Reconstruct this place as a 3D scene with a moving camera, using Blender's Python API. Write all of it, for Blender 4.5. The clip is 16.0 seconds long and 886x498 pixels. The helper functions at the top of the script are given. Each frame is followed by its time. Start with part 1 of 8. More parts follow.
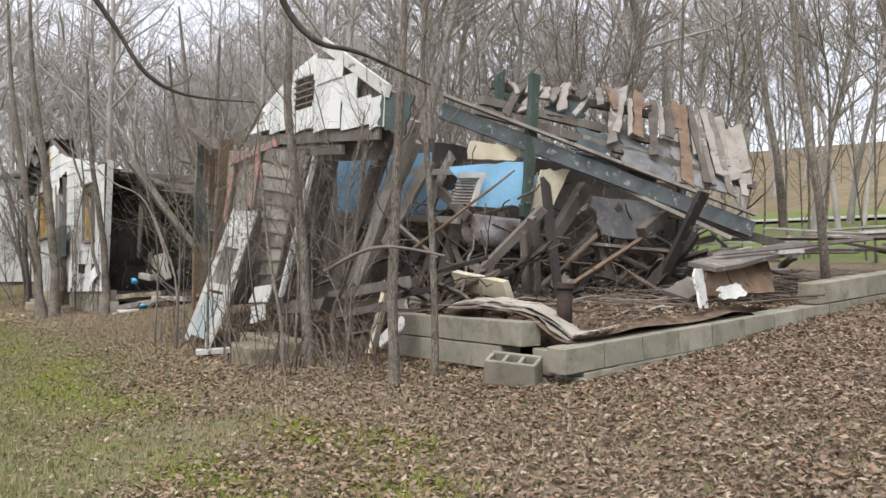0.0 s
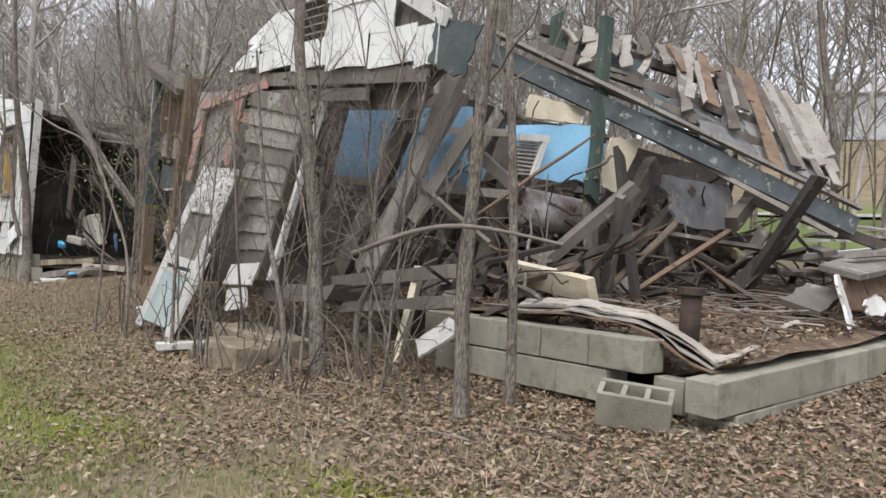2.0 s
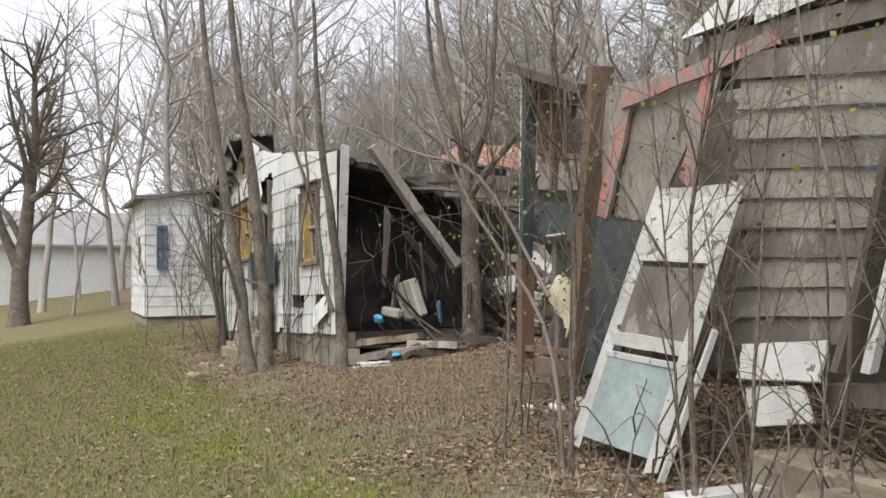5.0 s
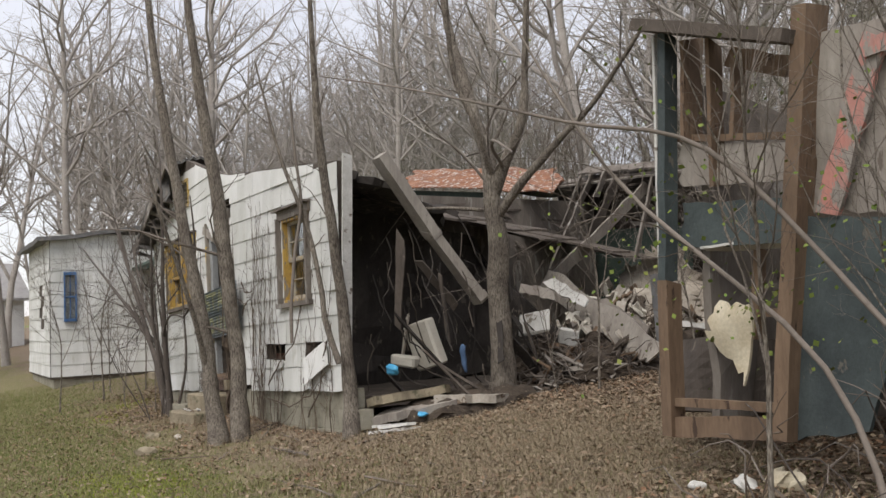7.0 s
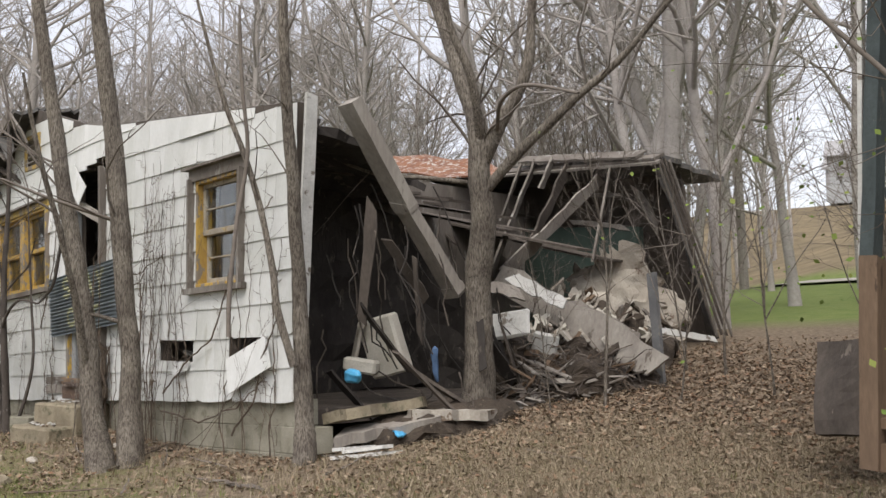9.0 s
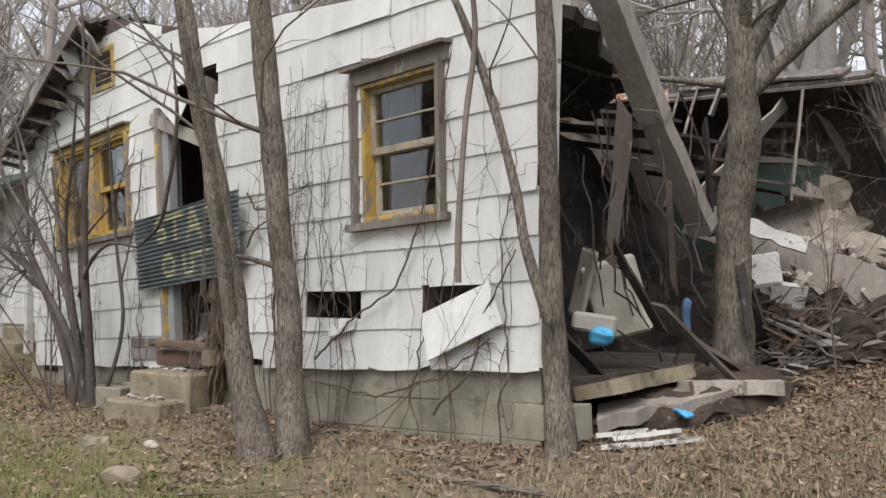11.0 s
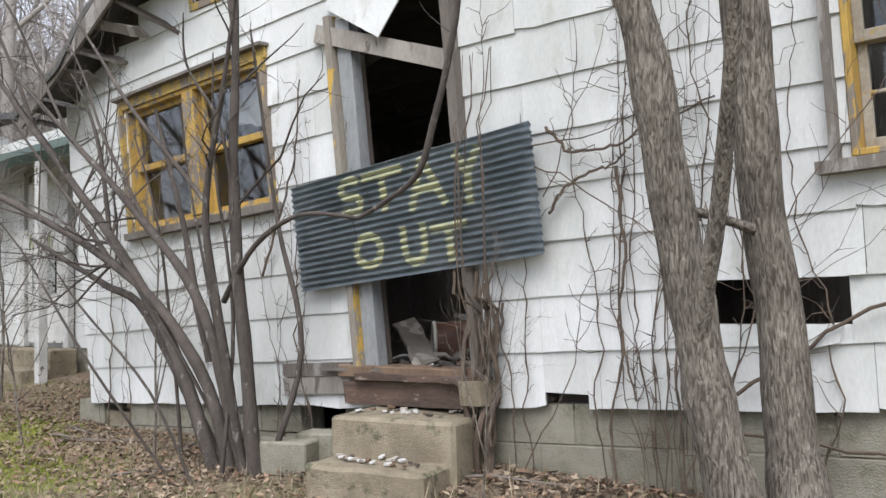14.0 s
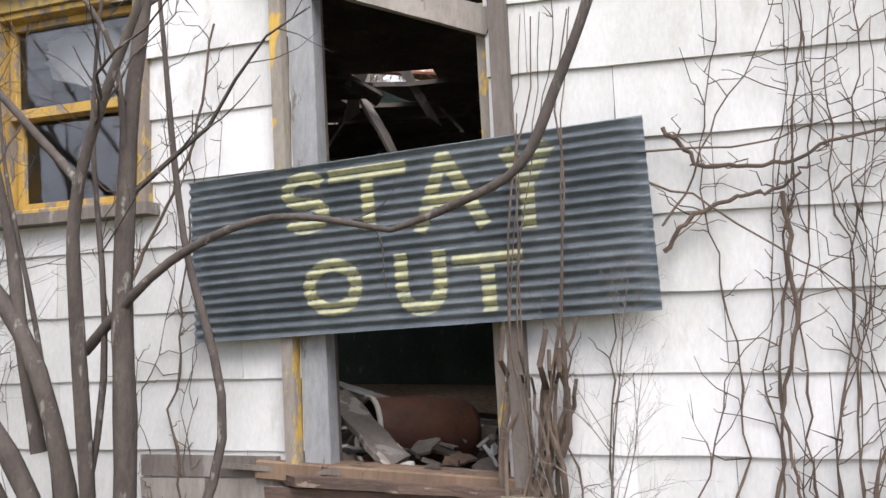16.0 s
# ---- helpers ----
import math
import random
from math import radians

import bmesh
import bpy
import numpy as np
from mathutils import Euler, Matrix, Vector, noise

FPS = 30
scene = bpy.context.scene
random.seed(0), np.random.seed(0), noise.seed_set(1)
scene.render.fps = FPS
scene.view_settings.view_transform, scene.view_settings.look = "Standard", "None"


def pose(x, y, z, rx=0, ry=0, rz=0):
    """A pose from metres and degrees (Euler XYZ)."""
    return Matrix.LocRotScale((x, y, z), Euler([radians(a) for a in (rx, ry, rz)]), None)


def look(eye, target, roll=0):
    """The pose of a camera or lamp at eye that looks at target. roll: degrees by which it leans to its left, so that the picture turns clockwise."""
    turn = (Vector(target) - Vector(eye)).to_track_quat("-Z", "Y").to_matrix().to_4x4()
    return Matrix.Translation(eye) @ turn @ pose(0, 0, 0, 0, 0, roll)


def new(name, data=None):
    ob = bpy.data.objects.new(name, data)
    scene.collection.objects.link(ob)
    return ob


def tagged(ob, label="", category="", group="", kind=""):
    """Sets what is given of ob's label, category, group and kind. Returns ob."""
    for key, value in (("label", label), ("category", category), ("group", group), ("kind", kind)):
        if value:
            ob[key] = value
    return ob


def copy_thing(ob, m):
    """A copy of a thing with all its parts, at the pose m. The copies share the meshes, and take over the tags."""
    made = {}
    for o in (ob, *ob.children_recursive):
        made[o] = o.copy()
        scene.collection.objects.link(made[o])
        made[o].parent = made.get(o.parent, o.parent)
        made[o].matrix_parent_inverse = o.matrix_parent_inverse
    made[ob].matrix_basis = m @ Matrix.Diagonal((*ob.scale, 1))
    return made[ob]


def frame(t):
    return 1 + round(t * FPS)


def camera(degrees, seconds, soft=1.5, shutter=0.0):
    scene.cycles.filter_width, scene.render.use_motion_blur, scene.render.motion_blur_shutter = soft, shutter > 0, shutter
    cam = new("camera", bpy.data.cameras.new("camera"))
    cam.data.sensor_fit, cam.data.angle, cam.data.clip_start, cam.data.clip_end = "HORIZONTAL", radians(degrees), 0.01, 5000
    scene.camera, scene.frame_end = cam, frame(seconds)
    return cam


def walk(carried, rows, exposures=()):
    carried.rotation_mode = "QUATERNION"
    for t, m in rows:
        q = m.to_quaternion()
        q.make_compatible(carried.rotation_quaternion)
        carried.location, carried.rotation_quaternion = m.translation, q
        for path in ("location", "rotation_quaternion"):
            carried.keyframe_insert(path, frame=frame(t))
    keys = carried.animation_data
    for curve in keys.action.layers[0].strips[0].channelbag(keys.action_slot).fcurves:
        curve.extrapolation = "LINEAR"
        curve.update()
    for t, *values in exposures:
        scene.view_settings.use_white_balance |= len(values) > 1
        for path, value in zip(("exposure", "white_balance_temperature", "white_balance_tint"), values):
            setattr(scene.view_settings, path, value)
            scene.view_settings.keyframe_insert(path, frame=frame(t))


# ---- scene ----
cam = camera(53.0, 16.0)
METRES, EYE, TILT, LEAN, TURN = 19.3, 1.45, 0.0, -0.7, 56.8
SKY, SUN = 0.75, 2.4
EXPOSURES = [(0.0, 0.7, 6500, 10), (0.5, 0.5, 6500, 10), (1.5, 0.62, 6450, 10), (2.0, 0.66, 6400, 10), (2.5, 0.82, 6550, 10), (3.0, 0.76, 6450, 10), (3.5, 0.8, 6500, 10), (4.5, 0.72, 6600, 10), (7.0, 0.28, 6750, 10), (8.0, 0.46, 6700, 10), (10.5, 0.47, 6700, 10), (11.5, 0.55, 6400, 10), (13.5, 0.8, 6200, 10), (14.3, 0.88, 6200, 11), (15.0, 1.16, 6300, 13), (16.0, 1.14, 6400, 15)]
ROWS = [
    (0.0, 0.0, 0.0, 0.0, 0.0, 0.0, -0.0),
    (0.5, -0.0177, 0.0195, 0.0002, 0.55, 0.38, -1.76),
    (1.0, -0.0311, 0.0449, 0.0002, 3.16, -0.25, -2.35),
    (1.5, -0.0419, 0.0716, 0.0011, -4.75, -0.31, -1.95),
    (2.0, -0.0502, 0.1035, 0.0003, -4.99, -1.41, -3.1),
    (2.5, -0.0628, 0.1318, 0.0036, -3.37, 0.97, -1.7),
    (3.0, -0.0778, 0.1603, 0.0055, -1.94, -1.71, -1.09),
    (3.5, -0.0934, 0.1887, 0.0052, 6.33, -0.05, -1.68),
    (4.0, -0.1116, 0.2148, 0.003, 6.17, 1.51, 0.02),
    (4.5, -0.1328, 0.2433, -0.0004, 9.98, 1.22, 0.7),
    (7.0, -0.241, 0.3685, -0.0027, 2.46, 4.21, 3.0),
    (7.5, -0.2646, 0.3938, -0.0055, 1.47, 3.79, 1.59),
    (8.0, -0.2828, 0.4188, -0.0077, -3.14, 4.83, 1.4),
    (10.5, -0.3691, 0.5472, -0.0134, -13.73, 3.84, -0.16),
    (11.0, -0.3869, 0.5746, -0.0151, -11.06, 2.64, 0.88),
    (11.5, -0.4032, 0.6017, -0.0161, -12.97, 1.52, 0.82),
    (12.0, -0.4191, 0.6303, -0.0149, -11.54, 2.17, 0.45),
    (12.5, -0.4388, 0.6546, -0.0153, -13.83, 2.13, 0.7),
    (13.0, -0.4534, 0.6819, -0.0155, -12.84, 3.64, 1.33),
    (13.5, -0.4709, 0.7074, -0.0159, -13.13, 3.4, 1.11),
    (14.0, -0.4828, 0.7352, -0.0159, -16.15, 2.95, 2.07),
    (14.5, -0.492, 0.7628, -0.0141, -18.24, 3.15, 1.6),
    (15.0, -0.5006, 0.7894, -0.0138, -26.37, 4.09, -0.03),
    (15.5, -0.5054, 0.817, -0.014, -30.37, 7.59, -1.67),
    (16.0, -0.5162, 0.8414, -0.0151, -37.0, 6.88, -1.05),
]
walk(cam, [(t, pose(16.5, -3.6, EYE, TILT, LEAN, TURN) @ pose(METRES * x, METRES * y, METRES * z, 90 + pitch, roll, yaw)) for t, x, y, z, yaw, pitch, roll in ROWS], EXPOSURES)

# ---- world and sun: a bright overcast sky ----
world = bpy.data.worlds.new("overcast")
scene.world = world
world.use_nodes = True
wn, wl = world.node_tree.nodes, world.node_tree.links
wn.clear()
w_out = wn.new("ShaderNodeOutputWorld")
w_sum = wn.new("ShaderNodeAddShader")
w_sky = wn.new("ShaderNodeTexSky")
w_sky.sky_type, w_sky.sun_disc = "NISHITA", False
w_sky.sun_elevation, w_sky.sun_rotation = radians(48), radians(200)
w_bg = wn.new("ShaderNodeBackground")
w_bg.inputs[1].default_value = 0.03
wl.new(w_sky.outputs[0], w_bg.inputs[0])
w_cloud = wn.new("ShaderNodeBackground")
w_co = wn.new("ShaderNodeTexCoord")
w_no = wn.new("ShaderNodeTexNoise")
w_no.inputs["Scale"].default_value, w_no.inputs["Detail"].default_value = 2.2, 5
w_ra = wn.new("ShaderNodeValToRGB")
w_ra.color_ramp.elements[0].position, w_ra.color_ramp.elements[0].color = 0.3, (0.72, 0.74, 0.84, 1)
w_ra.color_ramp.elements[1].position, w_ra.color_ramp.elements[1].color = 0.7, (0.95, 0.95, 1.0, 1)
wl.new(w_co.outputs["Generated"], w_no.inputs["Vector"])
wl.new(w_no.outputs[0], w_ra.inputs[0])
wl.new(w_ra.outputs[0], w_cloud.inputs[0])
w_cloud.inputs[1].default_value = SKY
wl.new(w_bg.outputs[0], w_sum.inputs[0])
wl.new(w_cloud.outputs[0], w_sum.inputs[1])
wl.new(w_sum.outputs[0], w_out.inputs[0])

sun_data = bpy.data.lights.new("sun", "SUN")
sun_data.energy, sun_data.angle, sun_data.color = SUN, radians(45), (1.0, 0.97, 0.93)
sun = new("sun", sun_data)
sun.matrix_world = look((12, -18, 30), (0, 0, 0))


# ---- helpers ----
ORIGIN = {}


def thing(name, at, label, category, group="", kind=""):
    ob = new(name)
    ob.location = at
    ob.empty_display_size = 0.1
    ORIGIN[ob] = Vector(at)
    return tagged(ob, label, category, group, kind)


def mesh_of(bm, name):
    me = bpy.data.meshes.new(name)
    bmesh.ops.recalc_face_normals(bm, faces=bm.faces)
    bm.to_mesh(me)
    bm.free()
    return me


def part(name, bm, material, parent, label="", smooth=False):
    """One mesh object under a thing or a part; bm is in world coordinates."""
    at = ORIGIN[parent]
    bmesh.ops.translate(bm, verts=bm.verts, vec=-at)
    me = mesh_of(bm, name)
    me.materials.append(material)
    if smooth:
        me.shade_smooth()
    ob = new(name, me)
    ob.parent = parent
    ORIGIN[ob] = at
    return tagged(ob, label)


def piece(name, me, m, parent):
    """A piece on shared mesh data, at the world pose m."""
    ob = new(name, me)
    ob.parent = parent
    ob.matrix_basis = Matrix.Translation(-ORIGIN[parent]) @ m
    return ob


def solid(name, bm, material, label, category, group="", kind="", smooth=False):
    """A thing that is one mesh, with its origin at its base."""
    n = len(bm.verts)
    lo = min(v.co.z for v in bm.verts)
    cx, cy = sum(v.co.x for v in bm.verts) / n, sum(v.co.y for v in bm.verts) / n
    at = Vector((cx, cy, lo))
    bmesh.ops.translate(bm, verts=bm.verts, vec=-at)
    me = mesh_of(bm, name)
    me.materials.append(material)
    if smooth:
        me.shade_smooth()
    ob = new(name, me)
    ob.location = at
    ORIGIN[ob] = at
    return tagged(ob, label, category, group, kind)


def add_box(bm, size, m, bevel=0.0):
    got = bmesh.ops.create_cube(bm, size=1, matrix=m @ Matrix.Diagonal((*size, 1)))
    if bevel:
        edges = list({e for v in got["verts"] for e in v.link_edges})
        bmesh.ops.bevel(bm, geom=edges, offset=bevel, segments=1, affect="EDGES")


def along(p0, p1, turn=0):
    """A pose at the middle of p0 and p1 whose x axis runs along them; z as near upright as it goes, then turned."""
    p0, p1 = Vector(p0), Vector(p1)
    d = (p1 - p0).normalized()
    up = Vector((0, 0, 1)) if abs(d.z) < 0.95 else Vector((0, 1, 0))
    side = up.cross(d).normalized()
    up = d.cross(side)
    m = Matrix((d, side, up)).transposed().to_4x4()
    m.translation = (p0 + p1) / 2
    return m @ pose(0, 0, 0, turn)


def add_board(bm, p0, p1, wide, thick, turn=0, rough=0.0, cuts=5):
    """A board from p0 to p1; wide across (y), thick (z) before the turn; rough: how uneven its edges and ends are."""
    length = (Vector(p1) - Vector(p0)).length
    m = along(p0, p1, turn)
    rows = []
    for i in range(cuts + 1):
        u = (i / cuts - 0.5) * length
        j = (random.random() - 0.5) * rough * wide
        k = (random.random() - 0.5) * rough * wide
        e = (random.random() - 0.5) * rough * 0.5 if i in (0, cuts) else 0
        b = (random.random() - 0.5) * rough * 0.15 * wide
        rows.append([bm.verts.new(m @ Vector(c)) for c in ((u + e, -wide / 2 + j, -thick / 2 + b), (u - e, wide / 2 + k, -thick / 2 + b), (u - e, wide / 2 + k, thick / 2 + b), (u + e, -wide / 2 + j, thick / 2 + b))])
    for a, b in zip(rows, rows[1:]):
        for i in range(4):
            bm.faces.new((a[i], a[(i + 1) % 4], b[(i + 1) % 4], b[i]))
    bm.faces.new(rows[0][::-1])
    bm.faces.new(rows[-1])


def add_prism(bm, pts, y0, y1):
    """A flat slab with the outline pts in x and z, from y0 to y1."""
    a = [bm.verts.new((x, y0, z)) for x, z in pts]
    b = [bm.verts.new((x, y1, z)) for x, z in pts]
    bm.faces.new(a)
    bm.faces.new(b[::-1])
    for i in range(len(pts)):
        j = (i + 1) % len(pts)
        bm.faces.new((a[i], b[i], b[j], a[j]))


def add_sheet(bm, corners, thick, n=6, wave=0.02, torn=0.0):
    """A sheet between four corners in order, uneven by wave, with torn edges."""
    a, b, c, d = (Vector(p) for p in corners)
    nor = (b - a).cross(d - a).normalized()
    seed = Vector((random.random() * 50, random.random() * 50, 0))
    grid = []
    for i in range(n + 1):
        row = []
        for j in range(n + 1):
            u, v = i / n, j / n
            if torn:
                u = min(max(u + torn * (random.random() - 0.5) * (i in (0, n)), -0.1), 1.1)
                v = min(max(v + torn * (random.random() - 0.5) * (j in (0, n)), -0.1), 1.1)
            p = a.lerp(b, u).lerp(d.lerp(c, u), v)
            p += nor * noise.noise(p * 2.3 + seed) * wave
            row.append((bm.verts.new(p + nor * thick / 2), bm.verts.new(p - nor * thick / 2)))
        grid.append(row)
    for i in range(n):
        for j in range(n):
            q = (grid[i][j], grid[i + 1][j], grid[i + 1][j + 1], grid[i][j + 1])
            bm.faces.new([v[0] for v in q])
            bm.faces.new([v[1] for v in q][::-1])
    for k in range(n):
        for p, q in ((grid[k][0], grid[k + 1][0]), (grid[k + 1][n], grid[k][n]), (grid[0][k + 1], grid[0][k]), (grid[n][k], grid[n][k + 1])):
            bm.faces.new((p[0], p[1], q[1], q[0]))


def add_tube(bm, pts, radii, sides=6, knobs=0.0):
    rows = []
    pts = [Vector(p) for p in pts]
    ref = Vector((0.31, 0.87, 0.22)).normalized()
    for i, p in enumerate(pts):
        d = (pts[min(i + 1, len(pts) - 1)] - pts[max(i - 1, 0)]).normalized()
        s = d.cross(ref).normalized()
        t = s.cross(d)
        row = []
        for k in range(sides):
            a = 2 * math.pi * k / sides
            r = radii[i] * (1 + knobs * noise.noise(p * 3.1 + Vector((k * 1.7, 0, 0))))
            row.append(bm.verts.new(p + (s * math.cos(a) + t * math.sin(a)) * r))
        rows.append(row)
    for a, b in zip(rows, rows[1:]):
        for k in range(sides):
            bm.faces.new((a[k], a[(k + 1) % sides], b[(k + 1) % sides], b[k]))
    bm.faces.new(rows[0][::-1])
    bm.faces.new(rows[-1])


def wander(p0, p1, n, amount, sag=0.0):
    """A crooked line of points from p0 to p1."""
    p0, p1 = Vector(p0), Vector(p1)
    seed = Vector((random.random() * 90, random.random() * 90, random.random() * 90))
    out = []
    for i in range(n + 1):
        u = i / n
        w = noise.noise_vector(seed + Vector((u * 2.7, 0, 0))) * 0.7 + noise.noise_vector(seed + Vector((u * 7, 5, 0))) * 0.3
        out.append(p0.lerp(p1, u) + w * amount * min(1, 4 * u) * min(1, 0.3 + 4 * (1 - u)) - Vector((0, 0, sag * 4 * u * (1 - u))))
    return out


# ---- materials ----
def mat(name, one, two, rough=0.8, scale=6.0, fine=60.0, bump=0.3, stretch=(1, 1, 1), third=None, spots=0.62, metal=0.0, island=0.0, gloss=0.3, grain=0.55, edge=0.03):
    """Two colours mixed by broad noise, darkened by fine grain; a third in patches with an edge of their own."""
    m = bpy.data.materials.new(name)
    m.use_nodes = True
    n, l = m.node_tree.nodes, m.node_tree.links
    b = n["Principled BSDF"]
    b.inputs["Roughness"].default_value, b.inputs["Metallic"].default_value = rough, metal
    b.inputs["Specular IOR Level"].default_value = gloss
    co, mp = n.new("ShaderNodeNewGeometry"), n.new("ShaderNodeMapping")
    mp.inputs["Scale"].default_value = stretch
    l.new(co.outputs["Position"], mp.inputs["Vector"])

    def nz(s, detail=5):
        k = n.new("ShaderNodeTexNoise")
        k.inputs["Scale"].default_value, k.inputs["Detail"].default_value, k.inputs["Roughness"].default_value = s, detail, 0.65
        l.new(mp.outputs[0], k.inputs["Vector"])
        return k

    def ramp(src, p0, p1, c0=(0, 0, 0, 1), c1=(1, 1, 1, 1)):
        r = n.new("ShaderNodeValToRGB")
        r.color_ramp.elements[0].position, r.color_ramp.elements[1].position = p0, p1
        r.color_ramp.elements[0].color, r.color_ramp.elements[1].color = c0, c1
        l.new(src, r.inputs[0])
        return r.outputs[0]

    def mix(f, a, c, kind="MIX"):
        x = n.new("ShaderNodeMix")
        x.data_type, x.blend_type = "RGBA", kind
        for slot, v in ((0, f), (6, a), (7, c)):
            if isinstance(v, (int, float)):
                x.inputs[slot].default_value = v
            elif isinstance(v, tuple):
                x.inputs[slot].default_value = (*v, 1)
            else:
                l.new(v, x.inputs[slot])
        return x.outputs[2]

    col = mix(ramp(nz(scale).outputs[0], 0.35, 0.65), one, two)
    if third:
        col = mix(ramp(nz(scale * 2.3, 8).outputs[0], spots, spots + edge), col, third)
    f = nz(fine, 4)
    col = mix(grain, col, ramp(f.outputs[0], 0.2, 0.75, (0.45, 0.45, 0.45, 1), (1, 1, 1, 1)), "MULTIPLY")
    if island:
        oi = n.new("ShaderNodeObjectInfo")
        lo = 1 - island
        col = mix(1.0, col, ramp(oi.outputs["Random"], 0.0, 1.0, (lo, lo, lo * 0.98, 1), (1, 1, 1, 1)), "MULTIPLY")
    l.new(col, b.inputs["Base Color"])
    if bump:
        bp = n.new("ShaderNodeBump")
        bp.inputs["Strength"].default_value, bp.inputs["Distance"].default_value = bump, 0.01
        l.new(f.outputs[0], bp.inputs["Height"])
        l.new(bp.outputs[0], b.inputs["Normal"])
    return m


def island_mat(name, colours, rough=0.9, trans=0.0):
    """A colour of its own for each leaf or blade of a joined mesh."""
    m = bpy.data.materials.new(name)
    m.use_nodes = True
    n, l = m.node_tree.nodes, m.node_tree.links
    b = n["Principled BSDF"]
    b.inputs["Roughness"].default_value = rough
    b.inputs["Specular IOR Level"].default_value = 0.15
    g, r = n.new("ShaderNodeNewGeometry"), n.new("ShaderNodeValToRGB")
    e = r.color_ramp.elements
    while len(e) < len(colours):
        e.new(0.5)
    for i, c in enumerate(colours):
        e[i].position, e[i].color = i / (len(colours) - 1), (*c, 1)
    l.new(g.outputs["Random Per Island"], r.inputs[0])
    l.new(r.outputs[0], b.inputs["Base Color"])
    return m


def bark():
    """Long furrows between pale ridges, with lichen blotches."""
    m = bpy.data.materials.new("bark")
    m.use_nodes = True
    n, l = m.node_tree.nodes, m.node_tree.links
    b = n["Principled BSDF"]
    b.inputs["Roughness"].default_value, b.inputs["Specular IOR Level"].default_value = 0.95, 0.15
    co, mp = n.new("ShaderNodeNewGeometry"), n.new("ShaderNodeMapping")
    mp.inputs["Scale"].default_value = (1, 1, 0.2)
    l.new(co.outputs["Position"], mp.inputs["Vector"])
    ridge, blot = n.new("ShaderNodeTexNoise"), n.new("ShaderNodeTexNoise")
    ridge.inputs["Scale"].default_value, ridge.inputs["Detail"].default_value, ridge.inputs["Distortion"].default_value = 105, 4, 0.8
    blot.inputs["Scale"].default_value, blot.inputs["Detail"].default_value = 5, 6
    l.new(mp.outputs[0], ridge.inputs["Vector"])
    l.new(co.outputs["Position"], blot.inputs["Vector"])
    r = n.new("ShaderNodeValToRGB")
    r.color_ramp.elements[0].position, r.color_ramp.elements[0].color = 0.36, (0.095, 0.08, 0.068, 1)
    r.color_ramp.elements[1].position, r.color_ramp.elements[1].color = 0.62, (0.27, 0.24, 0.21, 1)
    k = n.new("ShaderNodeValToRGB")
    k.color_ramp.elements[0].position, k.color_ramp.elements[0].color = 0.35, (0.7, 0.68, 0.66, 1)
    k.color_ramp.elements[1].position, k.color_ramp.elements[1].color = 0.68, (1.15, 1.15, 1.1, 1)
    x = n.new("ShaderNodeMix")
    x.data_type, x.blend_type = "RGBA", "MULTIPLY"
    x.inputs[0].default_value = 1.0
    l.new(ridge.outputs[0], r.inputs[0])
    l.new(blot.outputs[0], k.inputs[0])
    l.new(r.outputs[0], x.inputs[6])
    l.new(k.outputs[0], x.inputs[7])
    l.new(x.outputs[2], b.inputs["Base Color"])
    bp = n.new("ShaderNodeBump")
    bp.inputs["Strength"].default_value, bp.inputs["Distance"].default_value = 1.0, 0.02
    l.new(ridge.outputs[0], bp.inputs["Height"])
    l.new(bp.outputs[0], b.inputs["Normal"])
    return m


WHITE = mat("white_shingle", (0.76, 0.76, 0.75), (0.6, 0.605, 0.58), 0.75, 1.9, 90, 0.14, (1, 1, 0.35), (0.47, 0.46, 0.4), 0.6, island=0.16, grain=0.32, edge=0.14)
WHITE_OLD = mat("old_white_paint", (0.66, 0.65, 0.62), (0.5, 0.49, 0.46), 0.7, 4, 60, 0.25, (1, 1, 1), (0.2, 0.17, 0.14), 0.6)
GREY_WOOD = mat("weathered_wood", (0.22, 0.195, 0.17), (0.13, 0.11, 0.095), 0.9, 3, 45, 0.6, (1, 1, 0.25), (0.3, 0.28, 0.255), 0.58)
PALE_WOOD = mat("pale_weathered_wood", (0.36, 0.33, 0.29), (0.24, 0.21, 0.185), 0.9, 3, 40, 0.6, (1, 1, 0.3), (0.15, 0.125, 0.105), 0.62)
SOIL = mat("dark_soil", (0.085, 0.066, 0.05), (0.045, 0.035, 0.028), 0.95, 8, 45, 1.0, (1, 1, 1), (0.2, 0.16, 0.12), 0.62)
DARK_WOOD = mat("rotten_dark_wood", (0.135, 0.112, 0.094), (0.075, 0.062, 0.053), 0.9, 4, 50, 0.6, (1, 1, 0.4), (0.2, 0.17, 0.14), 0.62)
BROWN_WOOD = mat("brown_bare_wood", (0.22, 0.15, 0.1), (0.13, 0.088, 0.06), 0.85, 5, 50, 0.5, (1, 1, 0.2), (0.07, 0.045, 0.032), 0.6)
YELLOW = mat("yellow_peeling_paint", (0.52, 0.34, 0.08), (0.4, 0.25, 0.07), 0.7, 7, 60, 0.4, (1, 1, 0.4), (0.24, 0.205, 0.165), 0.52)
RED = mat("faded_red_paint", (0.5, 0.23, 0.19), (0.4, 0.24, 0.21), 0.8, 6, 60, 0.3, (1, 1, 0.4), (0.3, 0.27, 0.24), 0.5)
TEAL = mat("dark_teal_board", (0.085, 0.105, 0.105), (0.05, 0.062, 0.064), 0.85, 4, 70, 0.4, (1, 1, 0.6), (0.15, 0.14, 0.12), 0.64)
